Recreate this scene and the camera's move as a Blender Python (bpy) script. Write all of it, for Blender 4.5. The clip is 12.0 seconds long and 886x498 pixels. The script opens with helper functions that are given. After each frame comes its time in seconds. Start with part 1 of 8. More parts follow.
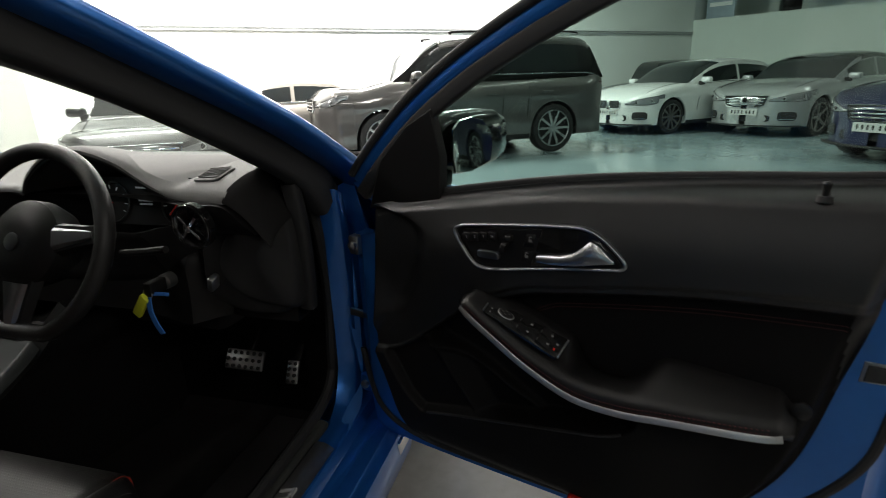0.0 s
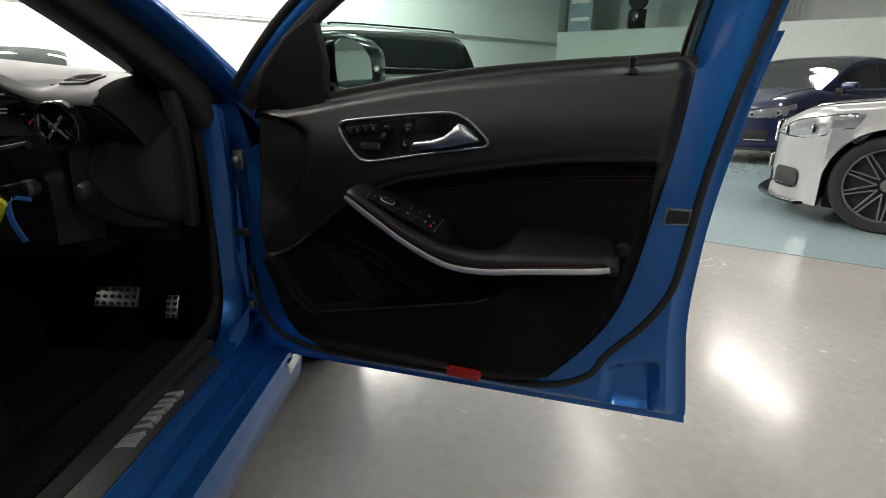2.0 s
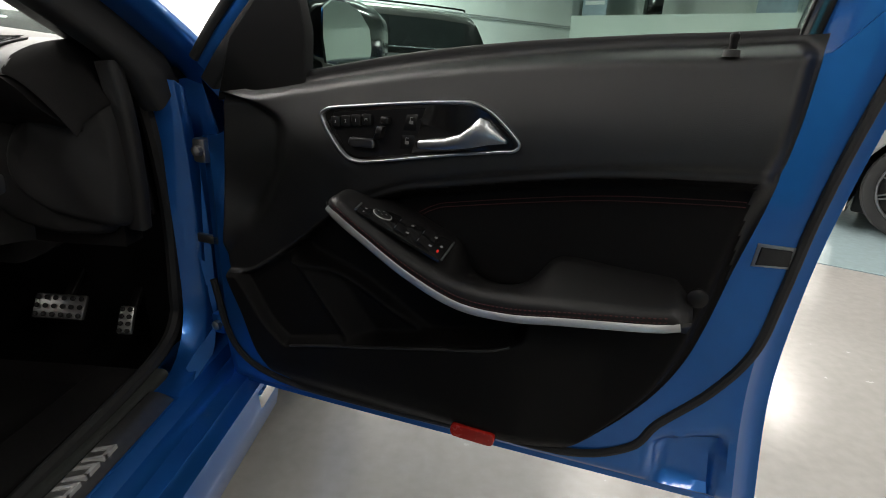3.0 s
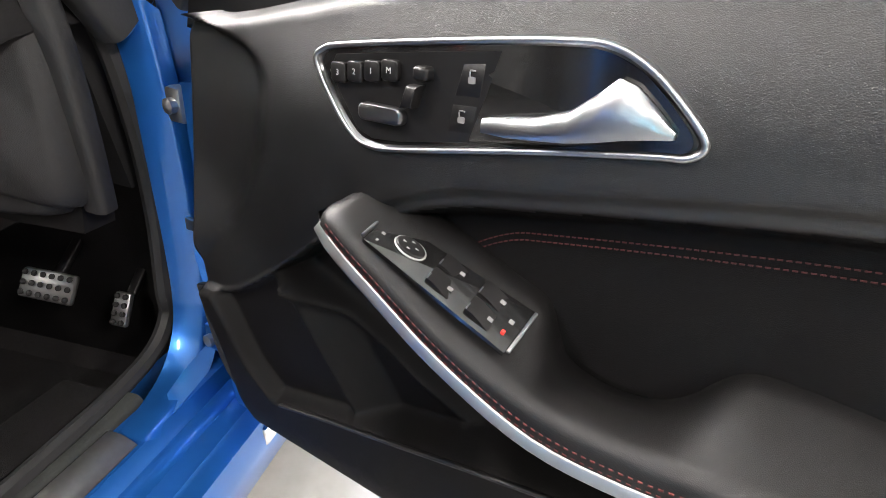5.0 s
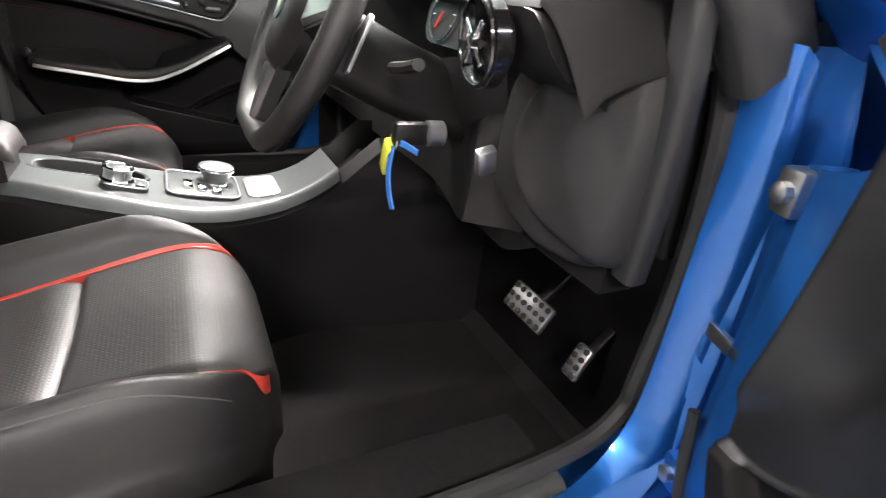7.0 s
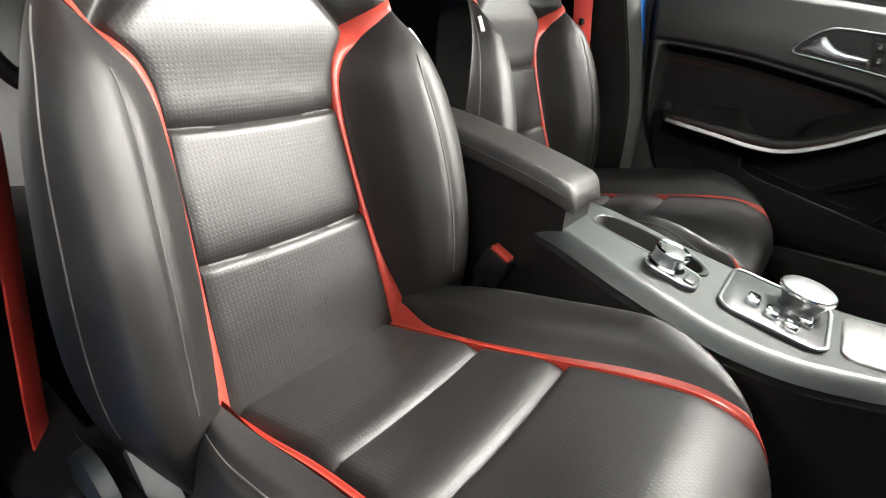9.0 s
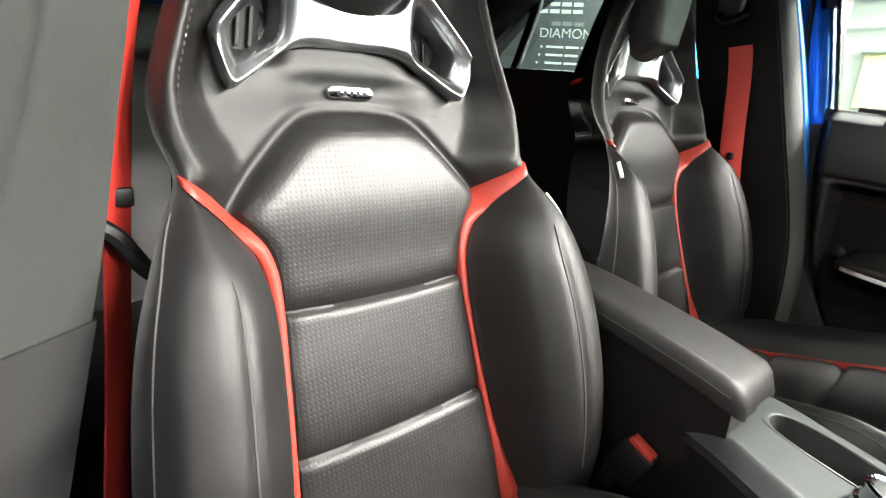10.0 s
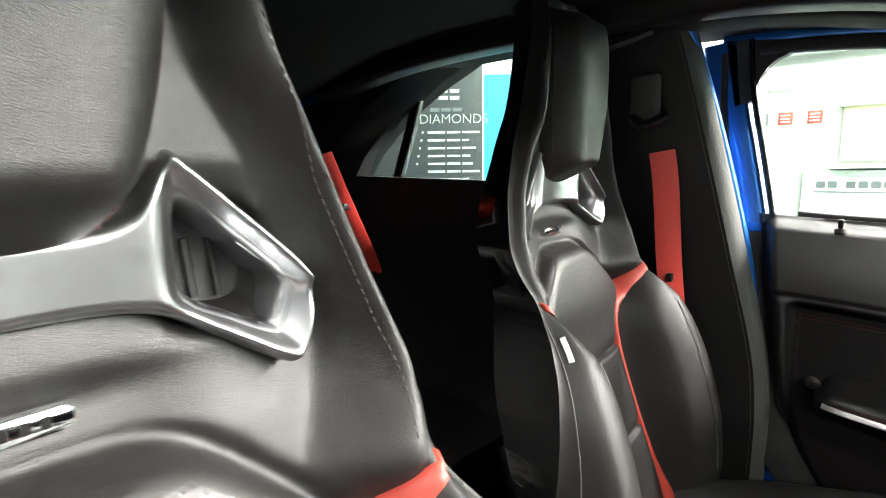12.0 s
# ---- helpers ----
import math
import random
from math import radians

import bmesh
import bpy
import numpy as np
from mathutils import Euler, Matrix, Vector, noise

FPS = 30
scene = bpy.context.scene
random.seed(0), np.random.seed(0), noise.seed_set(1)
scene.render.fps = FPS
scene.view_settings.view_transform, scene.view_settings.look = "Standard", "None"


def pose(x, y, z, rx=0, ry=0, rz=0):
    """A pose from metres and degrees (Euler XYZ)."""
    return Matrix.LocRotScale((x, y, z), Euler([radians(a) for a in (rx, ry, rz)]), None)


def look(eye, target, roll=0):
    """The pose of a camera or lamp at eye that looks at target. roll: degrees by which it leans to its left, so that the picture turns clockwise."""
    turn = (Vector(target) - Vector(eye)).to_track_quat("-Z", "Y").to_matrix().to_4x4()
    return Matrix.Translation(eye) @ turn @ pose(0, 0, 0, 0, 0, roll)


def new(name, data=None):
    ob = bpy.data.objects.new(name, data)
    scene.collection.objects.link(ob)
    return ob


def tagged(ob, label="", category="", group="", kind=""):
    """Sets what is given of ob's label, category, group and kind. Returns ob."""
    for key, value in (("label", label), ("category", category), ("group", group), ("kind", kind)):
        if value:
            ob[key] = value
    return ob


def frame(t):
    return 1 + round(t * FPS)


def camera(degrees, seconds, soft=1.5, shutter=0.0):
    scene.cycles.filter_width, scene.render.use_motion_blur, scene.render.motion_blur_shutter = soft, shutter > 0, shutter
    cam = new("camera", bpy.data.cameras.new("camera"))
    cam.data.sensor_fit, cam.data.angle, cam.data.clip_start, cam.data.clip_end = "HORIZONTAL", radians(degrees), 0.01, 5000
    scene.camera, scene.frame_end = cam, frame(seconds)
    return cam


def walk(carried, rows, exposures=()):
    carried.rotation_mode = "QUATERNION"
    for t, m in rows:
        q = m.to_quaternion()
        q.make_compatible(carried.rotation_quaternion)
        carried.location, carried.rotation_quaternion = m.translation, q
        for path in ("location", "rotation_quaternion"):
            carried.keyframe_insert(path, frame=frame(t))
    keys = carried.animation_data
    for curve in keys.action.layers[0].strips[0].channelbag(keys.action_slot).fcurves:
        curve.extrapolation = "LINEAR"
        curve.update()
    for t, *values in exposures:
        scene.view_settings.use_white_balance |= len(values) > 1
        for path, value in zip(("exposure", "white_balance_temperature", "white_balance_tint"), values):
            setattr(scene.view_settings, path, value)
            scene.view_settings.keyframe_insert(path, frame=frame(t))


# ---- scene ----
cam = camera(81.3, 12.0, 0.7, 0.18)
PATH = [
    (0, (1.268, -0.191, 1.117), (0.757, 1.643, 0.504), -2.0),
    (0.5, (1.289, -0.278, 1.001), (1.041, 1.627, 0.447), -1.7),
    (1, (1.285, -0.349, 0.958), (1.188, 1.57, 0.4), -0.9),
    (1.5, (1.288, -0.351, 0.939), (1.222, 1.562, 0.358), -0.4),
    (2, (1.294, -0.335, 0.949), (1.219, 1.571, 0.347), 0.6),
    (2.5, (1.291, -0.219, 0.947), (1.188, 1.675, 0.311), 1.9),
    (2.7, (1.271, -0.173, 0.947), (1.197, 1.718, 0.3), 2.5),
    (4.3, (1.277, 0.164, 0.928), (1.014, 1.966, 0.103), 3.7),
    (4.5, (1.266, 0.192, 0.923), (0.953, 1.971, 0.064), 3.5),
    (5, (1.256, 0.241, 0.923), (0.877, 2.002, 0.054), 3.7),
    (5.5, (1.254, 0.279, 0.928), (0.663, 1.989, 0.075), 4.4),
    (6, (1.228, 0.301, 0.919), (0.217, 1.814, 0.09), 4.3),
    (6.5, (1.141, 0.313, 0.902), (-0.169, 1.541, 0.021), 7.2),
    (6.7, (1.105, 0.315, 0.905), (-0.336, 1.399, 0.041), 7.4),
    (8.3, (0.802, 0.345, 0.893), (-0.958, 0.058, -0.013), 7.2),
    (8.5, (0.784, 0.351, 0.882), (-0.911, -0.222, -0.012), 9.0),
    (8.7, (0.75, 0.345, 0.871), (-0.84, -0.466, -0.029), 8.0),
    (9, (0.731, 0.333, 0.862), (-0.744, -0.716, 0.011), 4.4),
    (9.5, (0.693, 0.296, 0.876), (-0.69, -0.978, 0.193), 3.5),
    (10, (0.666, 0.235, 0.938), (-0.599, -1.209, 0.375), 3.7),
    (10.5, (0.658, 0.174, 0.993), (-0.457, -1.419, 0.525), 3.1),
    (11, (0.644, 0.092, 1.052), (-0.566, -1.455, 0.672), 3.1),
    (11.5, (0.558, 0.029, 1.079), (-0.908, -1.29, 0.744), -0.3),
    (12, (0.408, 0.0, 1.048), (-1.156, -1.213, 0.762), -0.7),
]

# exposure: the phone lifts its picture as it goes in
EXPOSURE = [(0.0, -1.25, 6600, 11), (0.5, -1.05, 6600, 11), (1.5, -0.92, 6600, 11), (2.7, -0.85, 6600, 11), (4.3, 1.7, 6600, 16), (5.0, 1.8, 6600, 16), (5.6, 2.15, 6600, 17), (6.7, 2.25, 6600, 18), (8.3, 1.95, 6600, 13), (9.5, 1.62, 6600, 12), (10.5, 1.55, 6600, 12), (11.4, 1.8, 6600, 12), (12.0, 1.84, 6600, 12)]
walk(cam, [(t, look(eye, target, roll)) for t, eye, target, roll in PATH], EXPOSURE)

# ---------------------------------------------------------------- light
world = bpy.data.worlds.new("hall_air")
world.use_nodes = True
scene.world = world
world.node_tree.nodes["Background"].inputs[0].default_value = (0.75, 0.82, 0.9, 1)
world.node_tree.nodes["Background"].inputs[1].default_value = 0.15


def strip_lamp(x, y, z, length, width, watts, turn=0.0, tint=(1.0, 0.97, 0.92)):
    """A long lamp under the ceiling that shines downwards; several are added fill."""
    lamp = bpy.data.lights.new("strip_and_fill_light", "AREA")
    lamp.shape, lamp.size, lamp.size_y = "RECTANGLE", length, width
    lamp.energy, lamp.color = watts, tint
    ob = new("strip_and_fill_light", lamp)
    ob.matrix_world = pose(x, y, z, 0, 0, turn)
    return ob


# Mostly unseen fill: 41-43 brighten the north wall, 91 the west, 94 the cabin
LAMPS = [(3.45, 7.2, 90), (7.1, 9.1, 96), (-2.6, 2.4, 94), (-2.6, -1.6, 92), (1.2, -4.4, 93), (3.0, 4.4, 90), (6.3, 2.2, 95), (6.5, -2.5, 89), (-5.6, 5.2, 41), (-3.2, 7.6, 42), (-0.6, 10.0, 43), (-5.9, -3.0, 91), (-5.9, 1.5, 91)]
for lx, ly, lt in LAMPS:
    strip_lamp(lx, ly, 4.55, 2.6, 0.35, {41: 1300, 42: 1550, 43: 1000, 89: 300, 91: 70, 92: 180, 93: 100, 94: 520, 95: 160, 96: 260}.get(lt, 75), lt)

# ---------------------------------------------------------------- tools
V = Vector


def thing(name, label, category, m=None, group="", kind=""):
    ob = new(name)
    ob.empty_display_size = 0.1
    if m is not None:
        ob.matrix_world = m
    return tagged(ob, label, category, group, kind)


def finish(bm, name, smooth=True, angle=40, recalc=True):
    if recalc:
        bmesh.ops.recalc_face_normals(bm, faces=bm.faces)
    me = bpy.data.meshes.new(name)
    for f in bm.faces:
        f.smooth = smooth
    if smooth:
        lim = radians(angle)
        for e in bm.edges:
            if len(e.link_faces) == 2 and e.calc_face_angle(0) > lim:
                e.smooth = False
    bm.to_mesh(me)
    bm.free()
    return me


def part(name, bm, material, parent=None, label="", smooth=True, angle=40, recalc=True):
    me = finish(bm, name, smooth, angle, recalc)
    me.materials.append(material)
    ob = new(name, me)
    if parent is not None:
        ob.parent = parent
    if label:
        tagged(ob, label)
    return ob


def solo(name, bm, material, label, category, group="", kind="", smooth=True, angle=40):
    ob = part(name, bm, material, None, "", smooth, angle)
    return tagged(ob, label, category, group, kind)


def lerp(a, b, t):
    return a + (b - a) * t


def smooth01(a, b, x):
    t = min(1.0, max(0.0, (x - a) / (b - a)))
    return t * t * (3 - 2 * t)


def table(rows):
    """A smooth function through rows of (x, y)."""
    xs, ys = [r[0] for r in rows], [r[1] for r in rows]

    def f(x):
        if x <= xs[0]:
            return ys[0]
        if x >= xs[-1]:
            return ys[-1]
        k = max(i for i in range(len(xs) - 1) if xs[i] <= x)
        h = xs[k + 1] - xs[k]

        def slope(i):
            if i == 0:
                return (ys[1] - ys[0]) / (xs[1] - xs[0])
            if i == len(xs) - 1:
                return (ys[-1] - ys[-2]) / (xs[-1] - xs[-2])
            return (ys[i + 1] - ys[i - 1]) / (xs[i + 1] - xs[i - 1])

        t = (x - xs[k]) / h
        return ((2 * t**3 - 3 * t**2 + 1) * ys[k] + (t**3 - 2 * t**2 + t) * h * slope(k)
                + (-2 * t**3 + 3 * t**2) * ys[k + 1] + (t**3 - t**2) * h * slope(k + 1))

    return f


def curve(points, n=8, closed=False):
    """Catmull-Rom through the points, n steps a span."""
    p = [V(q) for q in points]
    out = []
    count = len(p) if closed else len(p) - 1
    for i in range(count):
        if closed:
            a, b, c, d = p[i - 1], p[i], p[(i + 1) % len(p)], p[(i + 2) % len(p)]
        else:
            a, b, c, d = p[max(i - 1, 0)], p[i], p[i + 1], p[min(i + 2, len(p) - 1)]
        for k in range(n):
            t = k / n
            out.append(0.5 * ((2 * b) + (c - a) * t + (2 * a - 5 * b + 4 * c - d) * t * t + (3 * b - a - 3 * c + d) * t**3))
    if not closed:
        out.append(p[-1])
    return out


def loft(rings, around=True, caps=True, bm=None):
    bm = bm or bmesh.new()
    rows = [[bm.verts.new(v) for v in ring] for ring in rings]
    n = len(rows[0])
    for a, b in zip(rows, rows[1:]):
        for i in range(n if around else n - 1):
            j = (i + 1) % n
            bm.faces.new((a[i], a[j], b[j], b[i]))
    if caps and around:
        bm.faces.new(list(reversed(rows[0])))
        bm.faces.new(rows[-1])
    return bm


def sweep(path, profile, up=(0, 0, 1), closed=False, bm=None, caps=True, taper=None):
    """Sweeps a closed profile of (side, up) offsets along a path."""
    up = V(up)
    rings = []
    n = len(path)
    for i, p in enumerate(path):
        a = path[i - 1] if (i or closed) else p
        b = path[(i + 1) % n] if (i < n - 1 or closed) else p
        t = (b - a).normalized()
        side = t.cross(up).normalized()
        top = side.cross(t)
        k = taper(i / (n - 1)) if taper else 1.0
        rings.append([p + side * s * k + top * u * k for s, u in profile])
    if closed:
        rings.append(rings[0])
        bm = bm or bmesh.new()
        loft(rings, True, False, bm)
        bmesh.ops.remove_doubles(bm, verts=bm.verts, dist=1e-6)
        return bm
    return loft(rings, True, caps, bm)


def circle(r, n=10, squash=1.0):
    return [(r * math.cos(2 * math.pi * i / n), r * squash * math.sin(2 * math.pi * i / n)) for i in range(n)]


def rounded(w, h, r, n=3):
    """A rounded rectangle profile."""
    out = []
    for cx, cy, a0 in ((w / 2 - r, h / 2 - r, 0), (-w / 2 + r, h / 2 - r, 90), (-w / 2 + r, -h / 2 + r, 180), (w / 2 - r, -h / 2 + r, 270)):
        for k in range(n + 1):
            a = radians(a0 + 90 * k / n)
            out.append((cx + r * math.cos(a), cy + r * math.sin(a)))
    return out


def rounded_at(cx, cy, w, h, r):
    return [(cx + a, cy + b) for a, b in rounded(w, h, r)]


def tube(points, r, n=10, steps=8, closed=False, up=(0, 0, 1), bm=None, squash=1.0):
    return sweep(curve(points, steps, closed), circle(r, n, squash), up, closed, bm)


def box(x0, y0, z0, x1, y1, z1, bevel=0.0, seg=2, bm=None):
    own = bmesh.new()
    bmesh.ops.create_cube(own, size=1)
    for v in own.verts:
        v.co = V((lerp(x0, x1, v.co.x + 0.5), lerp(y0, y1, v.co.y + 0.5), lerp(z0, z1, v.co.z + 0.5)))
    if bevel:
        bmesh.ops.bevel(own, geom=list(own.edges), offset=bevel, segments=seg, affect="EDGES", profile=0.5)
    if bm is None:
        return own
    return add(bm, own)


def add(bm, other):
    me = bpy.data.meshes.new("join")
    other.to_mesh(me)
    other.free()
    bm.from_mesh(me)
    bpy.data.meshes.remove(me)
    return bm


def turned(bm, m):
    bmesh.ops.transform(bm, matrix=m, verts=bm.verts)
    return bm


def lathe(profile, n=24, m=None):
    """Turns (radius, height) rows round z."""
    rings = [[V((r * math.cos(2 * math.pi * i / n), r * math.sin(2 * math.pi * i / n), z)) for i in range(n)] for r, z in profile]
    bm = loft(rings, True, True)
    if m is not None:
        turned(bm, m)
    return bm


def plate(outline, depth, place, bevel=0.0):
    """A flat piece: outline of (a, b), from 0 to depth, with a soft front edge. place(a, b, c) gives the point."""
    ca = sum(p[0] for p in outline) / len(outline)
    cb = sum(p[1] for p in outline) / len(outline)
    size = max(math.hypot(p[0] - ca, p[1] - cb) for p in outline)
    rings = [[place(a, b, 0) for a, b in outline], [place(a, b, depth - bevel) for a, b in outline]]
    if bevel:
        k = 1 - bevel / size
        k2 = 1 - 0.35 * bevel / size
        rings.append([place(ca + (a - ca) * k2, cb + (b - cb) * k2, depth - 0.3 * bevel) for a, b in outline])
        rings.append([place(ca + (a - ca) * k, cb + (b - cb) * k, depth) for a, b in outline])
    return loft(rings, True, True)


def sheet(fn, nu, nv, back=None, bm=None):
    """A grid of fn(s, t); with back (an offset or a function) it is a closed slab."""
    bm = bm or bmesh.new()
    g = [[bm.verts.new(fn(i / nu, j / nv)) for j in range(nv + 1)] for i in range(nu + 1)]
    for i in range(nu):
        for j in range(nv):
            bm.faces.new((g[i][j], g[i + 1][j], g[i + 1][j + 1], g[i][j + 1]))
    if back is not None:
        edge = [(i, 0) for i in range(nu)] + [(nu, j) for j in range(nv)] + [(i, nv) for i in range(nu, 0, -1)] + [(0, j) for j in range(nv, 0, -1)]
        ring = []
        for i, j in edge:
            off = back(i / nu, j / nv) if callable(back) else g[i][j].co + V(back)
            ring.append(bm.verts.new(off))
        for k in range(len(edge)):
            a, b = edge[k], edge[(k + 1) % len(edge)]
            bm.faces.new((g[a[0]][a[1]], g[b[0]][b[1]], ring[(k + 1) % len(edge)], ring[k]))
        bm.faces.new(ring)
    return bm


def words(text, size, depth=0.001, align="CENTER"):
    """Raised letters as a bmesh, in the x-y plane."""
    cu = bpy.data.curves.new("letters", "FONT")
    cu.body, cu.size, cu.extrude, cu.align_x, cu.align_y = text, size, depth, align, "CENTER"
    ob = bpy.data.objects.new("letters", cu)
    scene.collection.objects.link(ob)
    bpy.context.view_layer.update()
    me = bpy.data.meshes.new_from_object(ob.evaluated_get(bpy.context.evaluated_depsgraph_get()))
    bm = bmesh.new()
    bm.from_mesh(me)
    bpy.data.objects.remove(ob)
    bpy.data.curves.remove(cu)
    bpy.data.meshes.remove(me)
    return bm


# ---------------------------------------------------------------- materials
def material(name, color, rough=0.5, metal=0.0, var=0.18, stain=4.0, grain=0.0, grain_scale=400.0, coat=0.0, rough_var=0.12, spec=0.5, tint=None, kind="noise", sheen=0.0, flat=None):
    """A surface with broad and fine variation; grain is the depth of its relief in metres."""
    mt = bpy.data.materials.new(name)
    mt.use_nodes = True
    nt = mt.node_tree
    n, l = nt.nodes, nt.links
    bsdf = n["Principled BSDF"]
    co = n.new("ShaderNodeTexCoord")
    big = n.new("ShaderNodeTexNoise")
    big.inputs["Scale"].default_value, big.inputs["Detail"].default_value = stain, 5
    fine = n.new("ShaderNodeTexNoise")
    fine.inputs["Scale"].default_value, fine.inputs["Detail"].default_value = stain * 22, 3
    l.new(co.outputs["Object"], big.inputs["Vector"])
    l.new(co.outputs["Object"], fine.inputs["Vector"])
    both = n.new("ShaderNodeMath")
    both.operation = "ADD"
    l.new(big.outputs["Fac"], both.inputs[0])
    l.new(fine.outputs["Fac"], both.inputs[1])
    half = n.new("ShaderNodeMapRange")
    half.inputs["From Min"].default_value, half.inputs["From Max"].default_value = 0.6, 1.4
    l.new(both.outputs[0], half.inputs["Value"])
    mix = n.new("ShaderNodeMix")
    mix.data_type = "RGBA"
    dark = [c * (1 - var) for c in color]
    lite = [min(1, c * (1 + var)) for c in (tint or color)]
    mix.inputs["A"].default_value, mix.inputs["B"].default_value = (*dark, 1), (*lite, 1)
    l.new(half.outputs["Result"], mix.inputs["Factor"])
    l.new(mix.outputs["Result"], bsdf.inputs["Base Color"])
    rr = n.new("ShaderNodeMapRange")
    rr.inputs["To Min"].default_value, rr.inputs["To Max"].default_value = max(0.02, rough - rough_var / 2), min(1, rough + rough_var / 2)
    l.new(half.outputs["Result"], rr.inputs["Value"])
    l.new(rr.outputs["Result"], bsdf.inputs["Roughness"])
    bsdf.inputs["Metallic"].default_value = metal
    bsdf.inputs["Specular IOR Level"].default_value = spec
    bsdf.inputs["Coat Weight"].default_value, bsdf.inputs["Coat Roughness"].default_value = coat, 0.06
    bsdf.inputs["Sheen Weight"].default_value = sheen
    if grain:
        bump = n.new("ShaderNodeBump")
        bump.inputs["Distance"].default_value, bump.inputs["Strength"].default_value = grain, 1.0
        if kind == "leather":
            tex = n.new("ShaderNodeTexVoronoi")
            tex.feature = "DISTANCE_TO_EDGE"
            tex.inputs["Scale"].default_value = grain_scale
            l.new(co.outputs["Object"], tex.inputs["Vector"])
            ramp = n.new("ShaderNodeMapRange")
            ramp.inputs["From Max"].default_value = 0.25
            l.new(tex.outputs["Distance"], ramp.inputs["Value"])
            l.new(ramp.outputs["Result"], bump.inputs["Height"])
        elif kind == "perforated":
            tex = n.new("ShaderNodeTexVoronoi")
            tex.inputs["Scale"].default_value, tex.inputs["Randomness"].default_value = grain_scale, 0.0
            squash = n.new("ShaderNodeVectorMath")
            squash.operation = "MULTIPLY"
            squash.inputs[1].default_value = flat
            l.new(co.outputs["Object"], squash.inputs[0])
            l.new(squash.outputs[0], tex.inputs["Vector"])
            ramp = n.new("ShaderNodeMapRange")
            ramp.inputs["From Min"].default_value, ramp.inputs["From Max"].default_value = 0.16, 0.26
            l.new(tex.outputs["Distance"], ramp.inputs["Value"])
            l.new(ramp.outputs["Result"], bump.inputs["Height"])
        else:
            tex = n.new("ShaderNodeTexNoise")
            tex.inputs["Scale"].default_value, tex.inputs["Detail"].default_value = grain_scale, 4
            l.new(co.outputs["Object"], tex.inputs["Vector"])
            l.new(tex.outputs["Fac"], bump.inputs["Height"])
        l.new(bump.outputs["Normal"], bsdf.inputs["Normal"])
    return mt


def glowing(name, color, strength):
    mt = bpy.data.materials.new(name)
    mt.use_nodes = True
    b = mt.node_tree.nodes["Principled BSDF"]
    b.inputs["Base Color"].default_value = (*color, 1)
    b.inputs["Emission Color"].default_value, b.inputs["Emission Strength"].default_value = (*color, 1), strength
    return mt


def glass(name, tint=(1, 1, 1), rough=0.0, clear=0.85):
    """A thin pane: clear with a mirror-like share."""
    mt = bpy.data.materials.new(name)
    mt.use_nodes = True
    n, l = mt.node_tree.nodes, mt.node_tree.links
    out = n["Material Output"]
    n.remove(n["Principled BSDF"])
    tr, gl, mx, lw = n.new("ShaderNodeBsdfTransparent"), n.new("ShaderNodeBsdfGlossy"), n.new("ShaderNodeMixShader"), n.new("ShaderNodeLayerWeight")
    tr.inputs["Color"].default_value = (*[c * clear for c in tint], 1)
    gl.inputs["Roughness"].default_value = rough
    lw.inputs["Blend"].default_value = 0.5
    steep, share = n.new("ShaderNodeMath"), n.new("ShaderNodeMath")
    steep.operation, share.operation = "POWER", "MULTIPLY_ADD"
    steep.inputs[1].default_value = 4.0
    share.inputs[1].default_value, share.inputs[2].default_value = 0.25, 0.015
    l.new(lw.outputs["Facing"], steep.inputs[0])
    l.new(steep.outputs[0], share.inputs[0])
    l.new(share.outputs[0], mx.inputs[0])
    l.new(tr.outputs[0], mx.inputs[1])
    l.new(gl.outputs[0], mx.inputs[2])
    l.new(mx.outputs[0], out.inputs["Surface"])
    return mt


M_BLUE = material("blue_metallic_paint", (0.012, 0.128, 0.44), 0.34, 0.66, 0.06, 2.0, coat=0.8, rough_var=0.03)
M_ARM = material("smooth_black_armrest_leather", (0.0055, 0.0052, 0.0052), 0.42, 0, 0.2, 5, 0.00007, 1000, kind="leather", spec=0.34)
M_LEATHER = material("black_leather", (0.0105, 0.0100, 0.0096), 0.42, 0, 0.25, 5, 0.00008, 1000, kind="leather", spec=0.4)
M_PERF = material("perforated_leather_back", (0.0105, 0.0100, 0.0096), 0.43, 0, 0.25, 5, 0.00013, 190, spec=0.40, kind="perforated", flat=(1, 0, 1))
M_PERF_SEAT = material("perforated_leather_seat", (0.0105, 0.0100, 0.0096), 0.43, 0, 0.25, 5, 0.00013, 190, spec=0.40, kind="perforated", flat=(1, 1, 0))
M_SOFT = material("soft_black_trim", (0.0060, 0.0058, 0.0058), 0.39, 0, 0.2, 4, 0.00010, 900, kind="leather", spec=0.55)
M_INSET = material("dull_black_leather_shaded", (0.0042, 0.0038, 0.0038), 0.58, 0, 0.2, 5, 0.00010, 900, kind="leather", spec=0.12)
M_PLASTIC = material("black_plastic", (0.0055, 0.0052, 0.0052), 0.45, 0, 0.2, 6, 0.00005, 1400, spec=0.3)
M_GLOSS = material("gloss_black", (0.008, 0.008, 0.008), 0.12, 0, 0.2, 3, coat=0.5)
M_CARPET = material("black_carpet", (0.012, 0.011, 0.011), 0.95, 0, 0.4, 9, 0.002, 900, spec=0.1)
M_RED = material("red_leather", (0.31, 0.030, 0.018), 0.45, 0, 0.15, 6, 0.0001, 700)
M_BELT = material("red_webbing", (0.48, 0.03, 0.02), 0.6, 0, 0.15, 8, 0.0003, 900)
